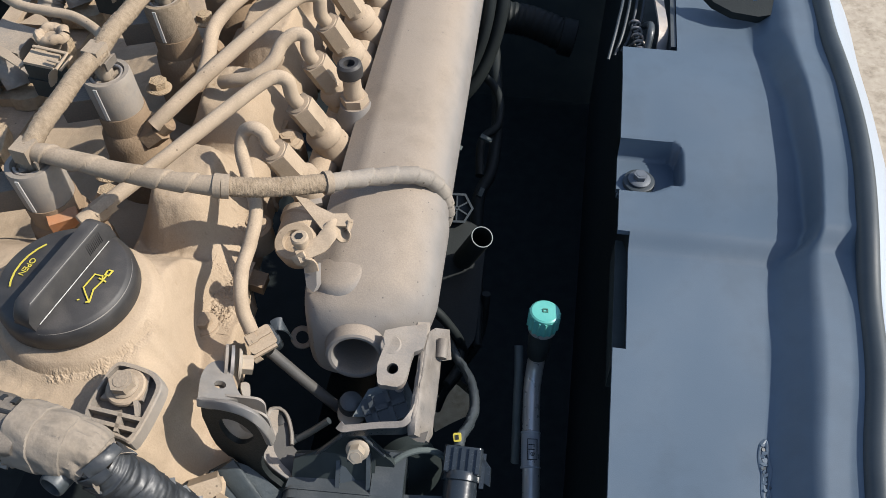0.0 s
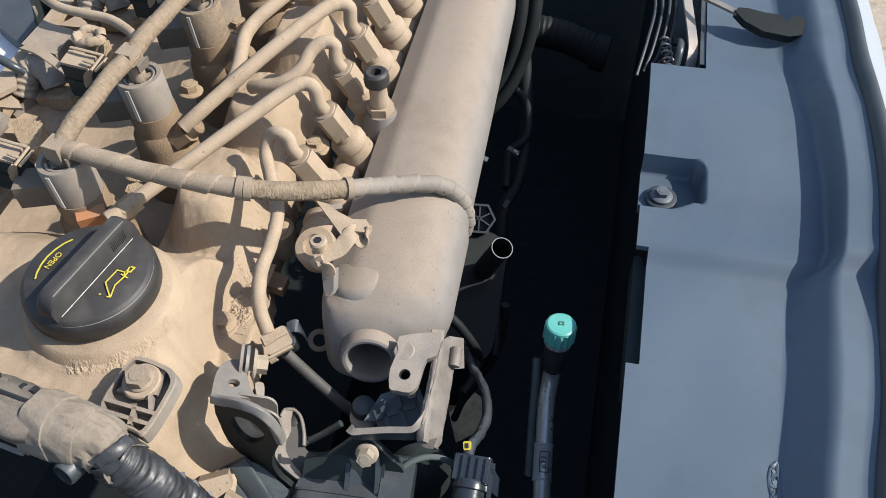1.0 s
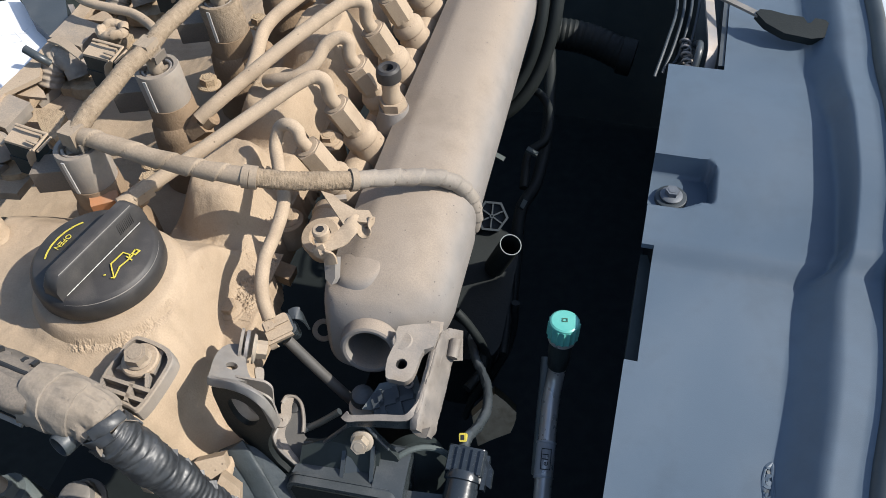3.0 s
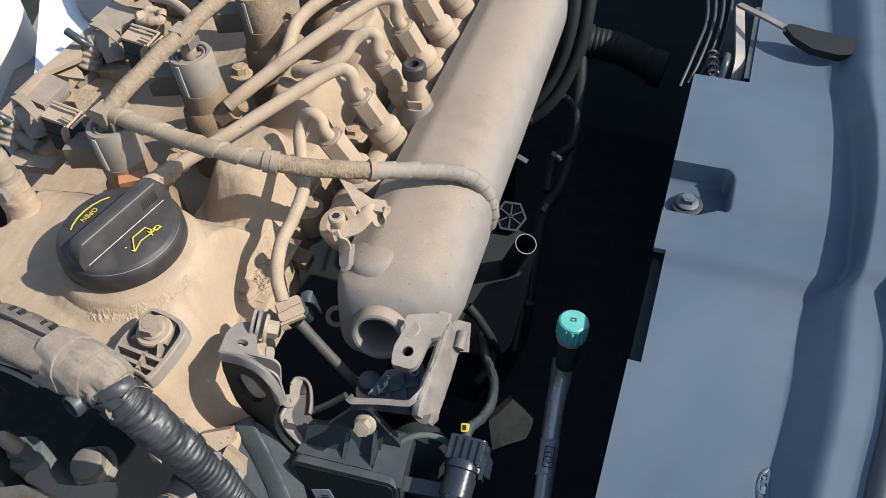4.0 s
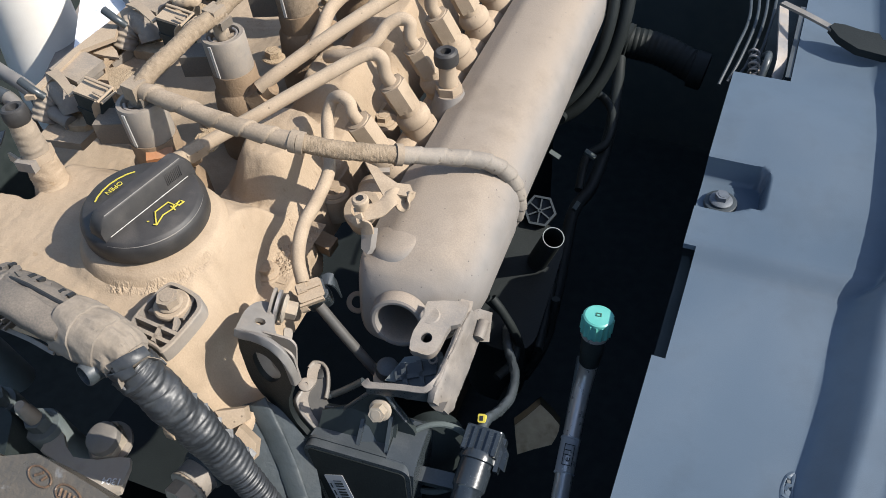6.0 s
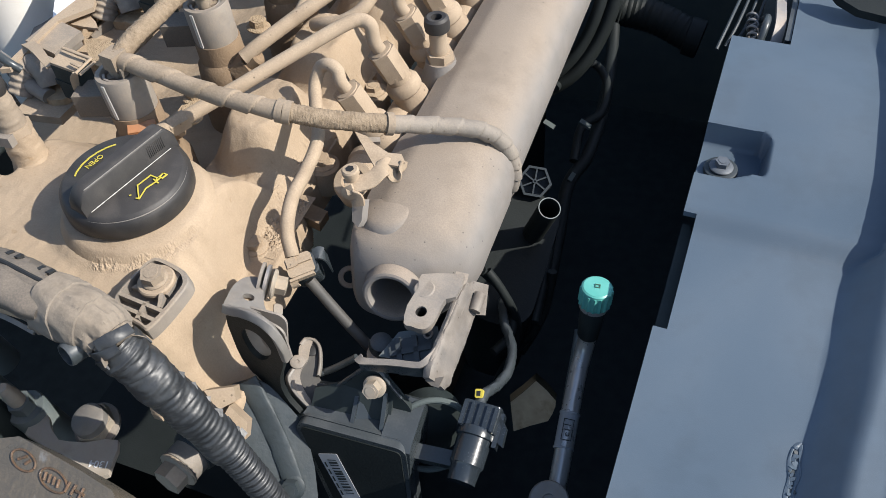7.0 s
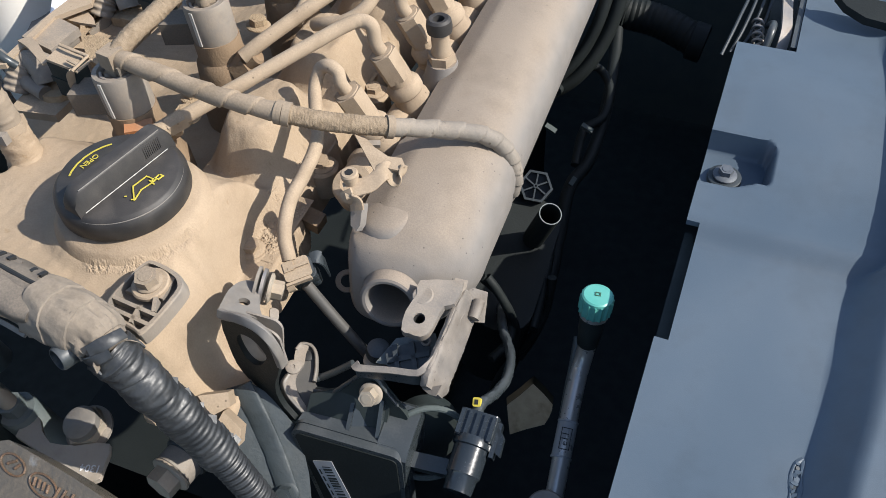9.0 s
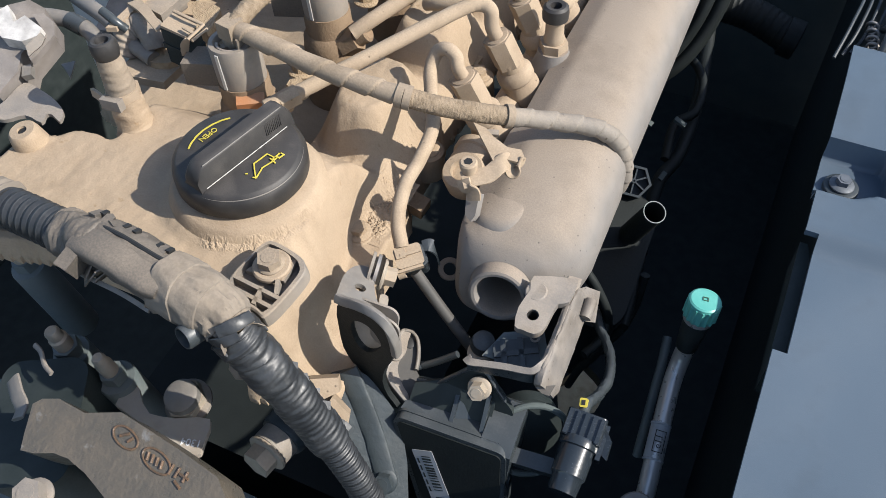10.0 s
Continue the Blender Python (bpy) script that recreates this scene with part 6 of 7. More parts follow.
bm = bmesh.new()
rings_ = [[bm.verts.new(pm @ Vector((x, y, z))) for x, y in line_] for line_, z in (([(x * 1.01 + 0.0004, y * 1.01) for x, y in soft_rim], -0.0100), (soft_rim, -0.0026), ([(x * 0.965, y * 0.965) for x, y in soft_rim], -0.0018), (inner, -0.0018), (inner, -0.0120))]
for a, b in zip(rings_, rings_[1:]):
    for k in range(len(a)):
        j = (k + 1) % len(a)
        bm.faces.new((a[k], a[j], b[j], b[k]))
part("rim", bm, "clipgrey", cp, "grey plastic rim")
part("bolt_pad", prism(bmesh.new(), [(-0.0128, -0.0052), (-0.0040, 0.0075), (0.0005, 0.0100), (0.0080, 0.0092), (0.0108, 0.0060), (0.0095, -0.0070)], -0.0095, -0.0042, pm, 0.0008), "clipgrey", cp)
for a, b in (((-0.1734, 0.2312, 0.0600), (-0.1466, 0.2242, 0.0600)), ((-0.1741, 0.2255, 0.0600), (-0.1483, 0.2184, 0.0600)), ((-0.1570, 0.2263, 0.0600), (-0.1573, 0.2190, 0.0600)), ((-0.1505, 0.2332, 0.0600), (-0.1484, 0.2267, 0.0600))):
    part("slot_bar", stroke(bmesh.new(), [((pm.inverted() @ Vector(q)).x, (pm.inverted() @ Vector(q)).y) for q in (a, b)], 0.0021, pm @ Matrix.Translation((0, 0, -0.0042)), 0.0050), "clipgrey", cp)
part("bolt_washer", lathe(bmesh.new(), [(0.0102, -0.0044), (0.0102, -0.0026), (0.0094, -0.0018), (0, -0.0018)], pm, 32), "rail", cp)
hex_bolt("bolt", pm @ Vector((0, 0, -0.0019)), (-0.06, -0.06, 1), 0.0064, 0.0064, 0.0072, cp, "hose", "hose", spin=(0.6, 0.8, 0))

duct = thing("wiring_duct", (-0.20, 0.213, 0.055), "dusty black wiring duct bound with cloth tape", "wiring duct")
line = [(-0.2520, 0.2230, 0.0700), (-0.2380, 0.2240, 0.0720), (-0.2200, 0.2195, 0.0730), (-0.2000, 0.2130, 0.0730), (-0.1830, 0.2075, 0.0730), (-0.1700, 0.2032, 0.0728)]
part("duct_body", tube(bmesh.new(), line, lambda s, a: 0.0150 * (1 - 0.10 * abs(math.cos(2 * a)) + 0.05 * noise.noise((s * 16, 2 * math.cos(a), 2 * math.sin(a)))), 28, 12), "blackdust", duct)
lid_line = [(-0.2460, 0.2180, 0.0860), (-0.2270, 0.2130, 0.0888), (-0.2060, 0.2065, 0.0890), (-0.1920, 0.2025, 0.0878)]
part("duct_lid", strip(bmesh.new(), [Vector(p) - Vector((0, 0, 0.0052 + 0.003 * i / 3)) for i, p in enumerate(lid_line)], lambda s: 0.0092 * (1 - 0.6 * max(0.0, s - 0.75) ** 1.2 * 2.2), 0.0056, (0.28, 1, 0.05), 22, 8, 0.05, 3.0), "blackdust", duct)
# black line laid along the lid as the groove's shade
part("lid_groove", tube(bmesh.new(), [Vector(p) + Vector((0.0028, 0.0088, -0.0016)) for p in lid_line] + [Vector((-0.1860, 0.2060, 0.0842)), Vector((-0.1850, 0.2010, 0.0838))], 0.0013, 8, 6), "inkshade", duct)
for k in range(9):
    q = Vector((-0.2440 + 0.0072 * k, 0.2335 - 0.0022 * k, 0.0835 + 0.0008 * math.sin(2.3 * k)))
    part("side_tooth", prism(bmesh.new(), [(-0.0026, -0.0040), (0.0024, -0.0044), (0.0030, 0.0016), (0.0004, 0.0034), (-0.0022, 0.0022)], -0.0045, 0.0012, frame_on(q, (0.1 * math.sin(k * 1.9), 0.35 + 0.2 * math.cos(k * 2.6), 1), (1, -0.3 + 0.3 * math.sin(k * 1.3), 0)), 0.0007), "blackdust", duct)
    if k % 3 != 1:
        # black block as the shade of a slot between the teeth
        part("side_slot", box(bmesh.new(), (0.0026, 0.0040, 0.0030), frame_on(q + Vector((0.0036, 0.0005, 0.0002)), (0, 0.4, 1), (1, -0.3, 0)), 0), "inkshade", duct)
# thin pale ribbon added as the light along the duct's edge
part("duct_lit_edge", ribbon(bmesh.new(), [(-0.2430, 0.2085, 0.0630), (-0.2200, 0.2030, 0.0650), (-0.2010, 0.1970, 0.0660)], 0.0024, 0.0014, (0.2, 1, 0.5)), "bracket", duct)
part("end_wrap", tube(bmesh.new(), [(-0.2640, 0.2265, 0.0700), (-0.2560, 0.2245, 0.0715), (-0.2470, 0.2225, 0.0725), (-0.2380, 0.2205, 0.0725)], lambda s, a: (0.0125 + 0.0025 * s) * (1 + 0.16 * noise.noise((s * 5 + 0.5 * math.sin(2 * a), 1.6 * math.cos(a), 1.6 * math.sin(a))) + 0.06 * noise.noise((s * 20, 4 * math.cos(a), 4 * math.sin(a)))), 36, 14), "blackdust", duct, "crumpled tape end")
part("end_lug", box(bmesh.new(), (0.008, 0.010, 0.012), frame_on((-0.2450, 0.2060, 0.0770), (0, -0.3, 1), (1, -0.3, 0)), 0.0012), "blackdust", duct)
bm = bmesh.new()
rq = random.Random(4)
for k in range(16):
    x = -0.244 + 0.0042 * k
    q = (x, 0.2335 - 0.30 * (x + 0.244), 0.0815 + rq.uniform(-0.003, 0.003))
    prism(bm, [(-0.0028, -0.003), (0.0026, -0.004), (0.0034, 0.001), (0.001, rq.uniform(0.001, 0.0045)), (-0.0022, 0.002)], -0.0004, 0.0006, frame_on(q, (rq.uniform(-.5, .5), rq.uniform(0.1, 0.7), 0.8), (1, rq.uniform(-.6, .2), 0)), 0.0003)
part("ragged_edge", bm, "blackdust", duct, "ragged plastic and tape edge")
rt = random.Random(11)


def tape_fold(f, a):
    """A tape winding: laps that run aslant, long soft folds and a narrowing end."""
    lap = (f * 3.2 + 0.22 * math.sin(a + 0.7)) % 1.0
    fold = abs(noise.noise((f * 2.0 + 1.1 * math.sin(a + 0.6), 1.5 * math.cos(a), 1.5 * math.sin(a))))
    crease = abs(noise.noise((f * 5 + 1.8 * math.cos(a + 0.4), 3.2 * math.cos(a), 3.2 * math.sin(a))))
    return along([(0.0, 0.0172), (0.4, 0.0162), (0.75, 0.0144), (0.92, 0.0132), (1.0, 0.0122)], f) * (0.97 + 0.05 * lap - (0.12 + 0.22 * step(0.5, 0.95, f)) * fold - (0.05 + 0.12 * step(0.5, 0.9, f)) * crease + 0.04 * step(0.5, 0.9, f))


part("tape_wrap", tube(bmesh.new(), [(-0.1960, 0.2118, 0.0726), (-0.1830, 0.2075, 0.0730), (-0.1730, 0.2048, 0.0728), (-0.1650, 0.2025, 0.0705), (-0.1585, 0.1995, 0.0655)], tape_fold, 72, 40), "tape", duct, "crumpled dusty tape")
bm = bmesh.new()
for k in range(16):
    a = rt.uniform(0, 6.28)
    p = Vector((-0.1550 + rt.uniform(-0.006, 0.003), 0.1955 + rt.uniform(-0.006, 0.006), 0.0620 + rt.uniform(-0.012, 0.01)))
    prism(bm, [(0, 0), (0.003, 0.001), (0.0045, 0.006), (0.002, rt.uniform(0.006, 0.011)), (-0.001, 0.005)], -0.0002, 0.0002, frame_on(p, (math.cos(a), math.sin(a), 0.3), (0.2, 0.1, 1)), 0)
part("torn_tape", bm, "tape", duct, "frayed ends of torn tape")
for k in range(5):
    a0 = 0.9 * k
    mid = Vector((-0.1555, 0.1985, 0.0655))
    axis = frame_on(mid, (0.62, -0.30, -0.70))
    part("tape_strip", strip(bmesh.new(), [axis @ Vector((0.0128 * math.cos(a0 + b), 0.0128 * math.sin(a0 + b), -0.004 + 0.0035 * k - 0.002 * b)) for b in (0.0, 0.5, 1.0, 1.5)], 0.0030, 0.0006, tuple(axis.to_3x3() @ Vector((0.2, 0, 1))), 8, 4, 0.25), "flex", duct, "loose strip of torn tape")
part("stub_pipe", lathe(bmesh.new(), [(0.0060, -0.014), (0.0064, 0.006), (0.0058, 0.0075), (0.0052, 0.0075), (0.0050, -0.004), (0, -0.004)], frame_on((-0.1745, 0.1930, 0.0660), (-0.35, -0.75, 0.15)), 24), "black", duct)
bm = bmesh.new()
for k in range(7):
    p = Vector((-0.2530 + 0.004 * k, 0.2160 - 0.001 * k, 0.072 - 0.003 * (k % 3)))
    prism(bm, [(-0.007, -0.009), (0.006, -0.010), (0.008, 0.006), (0.001, 0.012), (-0.006, 0.008)], -0.0004, 0.0004, frame_on(p, (-0.5, -0.8 + 0.2 * k, 0.4), (1, 0.3 * k, 0)), 0)
part("tape_flap", bm, "blackdust", duct, "loose flaps of tape")

flex = thing("ribbed_conduit", (-0.12, 0.19, 0.0), "glossy black corrugated conduit wound with tape", "conduit")


def corrugated(s, a, n, r, depth):
    return r * (1 + depth * (math.sin(s * n * 2 * math.pi) ** 3))


fl = [(-0.1585, 0.1990, 0.0640), (-0.1515, 0.1970, 0.0560), (-0.1425, 0.1945, 0.0440), (-0.1335, 0.1930, 0.0300), (-0.1240, 0.1915, 0.0120), (-0.1140, 0.1895, -0.0080), (-0.1040, 0.1870, -0.0320), (-0.0940, 0.1840, -0.0600)]
part("conduit_wall", tube(bmesh.new(), fl, lambda s, a: corrugated(s, a, 43, 0.0110 - 0.0030 * s, 0.055 * step(0.45, 0.62, s)) * (1 + 0.03 * noise.noise((s * 14, math.cos(a), math.sin(a)))), 28, 66), "flex", flex)
part("tape_turn", tube(bmesh.new(), fl[:6], lambda f, a: (0.0124 - 0.0018 * f) * (1 + 0.03 * math.sin(f * 22 + 2.2 * math.sin(a)) + 0.06 * noise.noise((f * 9 + math.sin(a), 1.6 * math.cos(a), 1.6 * math.sin(a))) + 0.03 * (((f * 7 + 0.8 * noise.noise((f * 5, 1, 1)) + a / 6.283) % 1.0) - 0.5) + 0.05 * noise.noise((f * 30 + 2 * math.sin(a), 2 * math.cos(a), 2 * math.sin(a))) + (0.003 + 0.013 * step(0.45, 0.85, f)) * math.sin(f * 193 + 2 * math.sin(a))), 40, 60), "flex", flex, "shiny tape wound over the ribs")
bm = bmesh.new()
for k in range(9):
    s = k / 8
    p = Vector((-0.134 + 0.026 * s, 0.1985 - 0.004 * s, 0.048 - 0.050 * s))
    prism(bm, [(-0.003, 0), (0.002, -0.001), (0.004, 0.003), (0.0, 0.005)], -0.0002, 0.0003, frame_on(p, (0.6, rt.uniform(-.2, .4), 0.7), (0.5, rt.uniform(-1, 1), -0.5)), 0)
part("tape_scrap", bm, "flex", flex)
flex2 = thing("ribbed_conduit", (-0.28, 0.228, 0.055), "dusty ribbed conduit joining the wiring duct", "conduit")
part("conduit_wall", tube(bmesh.new(), [(-0.3300, 0.2400, 0.066), (-0.3000, 0.2340, 0.069), (-0.2750, 0.2290, 0.070), (-0.2500, 0.2235, 0.070)], lambda s, a: corrugated(s, a, 16, 0.0112, 0.05), 26, 44), "flex", flex2)
part("tape_wrap", tube(bmesh.new(), [(-0.3320, 0.2405, 0.066), (-0.3150, 0.2370, 0.068), (-0.3040, 0.2350, 0.069)], lambda s, a: 0.0136 * (1 + 0.10 * noise.noise((s * 6, 2 * math.cos(a), 2 * math.sin(a)))), 26, 10), "tape", flex2)

# ---- mounting with rusty cast plate, low in the corner ----
mount = thing("engine_mount", (-0.22, 0.15, -0.06), "rusty brown cast engine mount with raised lettering", "engine mount")
part("cast_arm", sheet(bmesh.new(), [(-0.2687, 0.1648, -0.0114), (-0.2645, 0.1684, -0.0100), (-0.2548, 0.1703, -0.0084), (-0.2370, 0.1664, -0.0077), (-0.2169, 0.1708, -0.0045), (-0.1957, 0.1650, -0.0040), (-0.1732, 0.1585, -0.0036), (-0.1530, 0.1519, -0.0034), (-0.1422, 0.1410, -0.0054), (-0.2022, 0.1277, -0.0151), (-0.2137, 0.1341, -0.0145), (-0.2227, 0.1388, -0.0141), (-0.2353, 0.1434, -0.0140), (-0.2444, 0.1443, -0.0147), (-0.2552, 0.1418, -0.0165), (-0.2636, 0.1417, -0.0173), (-0.2656, 0.1491, -0.0155)], 0.030, 0.0035, segments=3), "iron", mount)
bm = tube(bmesh.new(), [(-0.2023, 0.1520, 0.0076), (-0.2043, 0.1506, 0.0070), (-0.2078, 0.1504, 0.0066), (-0.2121, 0.1516, 0.0065), (-0.2158, 0.1538, 0.0068), (-0.2181, 0.1564, 0.0073), (-0.2183, 0.1587, 0.0079), (-0.2163, 0.1601, 0.0085), (-0.2127, 0.1603, 0.0089), (-0.2084, 0.1590, 0.0090), (-0.2046, 0.1568, 0.0087), (-0.2024, 0.1542, 0.0082), (-0.2023, 0.1520, 0.0076)], 0.00060, 8, 3, caps=False)
part("oval_mark", bm, "rust", mount, "raised oval cast mark")
bm = tube(bmesh.new(), [(-0.1799, 0.1443, 0.0077), (-0.1820, 0.1429, 0.0071), (-0.1859, 0.1429, 0.0067), (-0.1906, 0.1442, 0.0066), (-0.1948, 0.1466, 0.0069), (-0.1974, 0.1494, 0.0074), (-0.1976, 0.1519, 0.0081), (-0.1954, 0.1533, 0.0087), (-0.1914, 0.1533, 0.0091), (-0.1867, 0.1519, 0.0092), (-0.1826, 0.1495, 0.0089), (-0.1801, 0.1467, 0.0084), (-0.1799, 0.1443, 0.0077)], 0.00060, 8, 3, caps=False)
part("oval_mark", bm, "rust", mount, "raised oval cast mark")
bm = bmesh.new()
tube(bm, [(-0.1945, 0.1515, 0.0083), (-0.1942, 0.1474, 0.0072)], 0.00080, 8, 1)
tube(bm, [(-0.1916, 0.1508, 0.0084), (-0.1913, 0.1467, 0.0072)], 0.00080, 8, 1)
tube(bm, [(-0.1886, 0.1500, 0.0084), (-0.1883, 0.1459, 0.0073)], 0.00080, 8, 1)
tube(bm, [(-0.1855, 0.1490, 0.0085), (-0.1853, 0.1449, 0.0074)], 0.00080, 8, 1)
tube(bm, [(-0.1790, 0.1487, 0.0091), (-0.1801, 0.1436, 0.0075)], 0.00080, 8, 1)
tube(bm, [(-0.1751, 0.1479, 0.0092), (-0.1763, 0.1428, 0.0077)], 0.00080, 8, 1)
tube(bm, [(-0.1702, 0.1468, 0.0094), (-0.1713, 0.1417, 0.0078)], 0.00080, 8, 1)
tube(bm, [(-0.2136, 0.1555, 0.0075), (-0.2087, 0.1576, 0.0086)], 0.00080, 8, 1)
tube(bm, [(-0.2084, 0.1537, 0.0075), (-0.2059, 0.1559, 0.0084)], 0.00080, 8, 1)
tube(bm, [(-0.1756, 0.1413, 0.0073), (-0.1712, 0.1385, 0.0070)], 0.00080, 8, 1)
tube(bm, [(-0.1741, 0.1449, 0.0085), (-0.1686, 0.1434, 0.0086)], 0.00080, 8, 1)
part("raised_bars", bm, "rust", mount)
pl = thing("mount_plate", (-0.215, 0.19, -0.06), "light steel plate stamped with numerals", "plate")
lm = frame_on((-0.2013, 0.1824, -0.0449), (0, 0, 1), (1, -0.05, 0.0))
part("plate_sheet", sheet(bmesh.new(), [(-0.2554, 0.1917, -0.0470), (-0.2559, 0.1978, -0.0470), (-0.2516, 0.2078, -0.0470), (-0.2475, 0.2058, -0.0470), (-0.2413, 0.1981, -0.0470), (-0.2333, 0.1923, -0.0470), (-0.2263, 0.1924, -0.0470), (-0.2170, 0.1936, -0.0470), (-0.2054, 0.1981, -0.0470), (-0.1975, 0.1989, -0.0470), (-0.1950, 0.1932, -0.0470), (-0.1943, 0.1860, -0.0470), (-0.1930, 0.1776, -0.0470), (-0.1976, 0.1741, -0.0470), (-0.2150, 0.1780, -0.0470), (-0.2319, 0.1844, -0.0470), (-0.2436, 0.1882, -0.0470)], 0.004, 0.0008), "palesteel", pl)
words("stamp", "1304", 0.0062, lm @ Matrix.Rotation(radians(190), 4, "Z"), "label", pl, 0.0003)
mb = thing("mount_bolt", (-0.2172, 0.2046, -0.0372), "large bolt with a dark domed head and lower facets paled for sun", "bolt")
mbm = frame_on((-0.2172, 0.2046, -0.0372), (-0.10, -0.20, 1), (1, 0.3, 0))
part("bolt_head", lathe(bmesh.new(), [(0.0106, -0.010), (0.0108, -0.003), (0.0102, 0.0006), (0.0084, 0.0018), (0, 0.0022)], mbm, 40), "bracket", mb)
# paler than the head, with the sun on the lower facets in its colour
part("hexagon", prism(bmesh.new(), hexagon(0.0124), -0.0105, -0.0040, mbm, 0.0008), "zinc", mb, "worn hexagon, paled for the sun on it")
part("washer", lathe(bmesh.new(), [(0.0146, -0.0125), (0.0146, -0.0105), (0.011, -0.0095)], mbm, 32), "strap", mb)
for p, s in (((-0.2614, 0.2064, -0.0400), 0.85), ((-0.2974, 0.2149, -0.0400), 0.95), ((-0.3609, 0.2656, -0.0400), 0.9)):
    st = thing("stud_bolt", p, "dusty stud with a hexagon nut below the wiring", "stud", "studs on the housing")
    m = frame_on(p, (-0.05, -0.12, 1), (1, 0.2, 0))
    part("nut", prism(bmesh.new(), hexagon(0.0088 * s), 0, 0.009, m, 0.0007), "castdark", st)
    part("stud", lathe(bmesh.new(), [(0.0060 * s, 0.008), (0.0060 * s, 0.018), (0.0048 * s, 0.0195), (0.0048 * s, 0.0250), (0.0036 * s, 0.0268), (0, 0.0268)], m, 22), "zinc", st)
    part("nut_foot", lathe(bmesh.new(), [(0.0125, -0.08), (0.0120, -0.002), (0.0112, 0.0), (0, 0)], m, 26), "castdark", st)
sl = thing("sleeve_bolt", (-0.1615, 0.2080, -0.0680), "pale hexagon bolt with a thick sleeve washer", "bolt")
slm = frame_on((-0.1615, 0.2080, -0.0680), (-0.30, -0.93, 0.05), (1, 0, 0.3))
part("sleeve", lathe(bmesh.new(), [(0.0125, -0.001), (0.0125, 0.009), (0.0116, 0.0098), (0, 0.0098)], slm, 32), "strap", sl)
part("sleeve_rim", lathe(bmesh.new(), [(0.0124, 0.0096), (0.0132, 0.0102), (0.0132, 0.0118), (0.0122, 0.0124), (0, 0.0124)], slm, 32), "zinc", sl)
part("bolt_head", prism(bmesh.new(), hexagon(0.0098), 0.0122, 0.0215, slm, 0.0008), "zinc", sl)
single("round_boss", lathe(bmesh.new(), [(0.0150, -0.050), (0.0150, -0.003), (0.0140, 0.0), (0, 0)], frame_on((-0.1612, 0.2090, -0.0680), (-0.30, -0.93, 0.05)), 32), "frontcast", "round dark cast boss behind the bolt", "boss")
hex_bolt("side_bolt", (-0.1815, 0.2300, -0.0240), (-0.25, -0.80, 0.45), 0.0072, 0.0110, 0.0088, None, "rail", "rail", "dusty hexagon bolt under the conduit", spin=(0, 0, 1))
fr = thing("front_casting", (-0.15, 0.19, -0.12), "blue-grey engine front casting darkened for shade, with dusty pads", "casting")
part("casting_wall", sheet(bmesh.new(), curl([(-0.1370, 0.2220, -0.0220), (-0.1240, 0.2440, -0.0230), (-0.1080, 0.2420, -0.0420), (-0.0930, 0.2300, -0.0560), (-0.0800, 0.2010, -0.0800), (-0.0800, 0.1750, -0.1000), (-0.1060, 0.1850, -0.0850), (-0.1240, 0.2020, -0.0560)], 2), 0.016, 0.004, segments=3), "frontcast", fr)
part("casting_rib", strip(bmesh.new(), [(-0.1230, 0.2360, -0.0150), (-0.1120, 0.2260, -0.0310), (-0.1010, 0.2140, -0.0470), (-0.0900, 0.1990, -0.0640)], 0.0060, 0.0016, (0.9, 0.4, 0.1), 16, 6, 0.05), "frontcast", fr)
part("casting_mark", tube(bmesh.new(), [Vector((-0.1010, 0.2080, -0.0585)) + Vector((0.0042 * math.cos(k * 0.5236), 0.0052 * math.sin(k * 0.5236), 0.0042 * math.sin(k * 0.5236) - 0.0020 * math.cos(k * 0.5236))) for k in range(13)], 0.0009, 8, 3, caps=False), "frontcast", fr, "raised cast ring")
hex_bolt("bolt", (-0.0920, 0.1990, -0.0640), (0.1, -0.7, 0.7), 0.0062, 0.0080, 0.0080, fr, "frontcast", "frontcast")
part("pad", sheet(bmesh.new(), [(-0.1382, 0.2203, -0.0047), (-0.1231, 0.2262, -0.0053), (-0.1205, 0.2206, -0.0100), (-0.1290, 0.2138, -0.0120)], 0.020, 0.002), "rail", fr, "dusty pad")
part("pad", sheet(bmesh.new(), [(-0.1237, 0.2174, -0.0112), (-0.1128, 0.2128, -0.0178), (-0.1122, 0.2052, -0.0232), (-0.1264, 0.2103, -0.0152)], 0.020, 0.002), "rail", fr, "sunlit dusty pad")
hexb = thing("bracket_bolt", (-0.245, 0.125, -0.01), "pale bolt head beside the mount", "bolt")
hex_bolt("bolt", (-0.2480, 0.1200, -0.0120), (-0.1, -0.2, 1), 0.0080, 0.010, 0.0100, hexb, "strap", "strap")
mr = thing("rubber_mount", (-0.288, 0.155, -0.08), "dark rubber mount body beside the cast arm", "rubber mount")
mrx = frame_on((-0.2880, 0.1650, -0.0330), (-0.1, -0.2, 1), (1, 0.3, 0))
part("rubber_block", prism(bmesh.new(), rounded(0.055, 0.075, 0.012), -0.07, 0.0, mrx, 0.004), "jet", mr)
part("side_plate", strip(bmesh.new(), [(-0.3000, 0.1770, -0.0120), (-0.2920, 0.1690, -0.0120), (-0.2850, 0.1630, -0.0120), (-0.2830, 0.1560, -0.0120)], 0.0052, 0.0014, (0.7, 0.3, 0.5)), "bracket", mount)
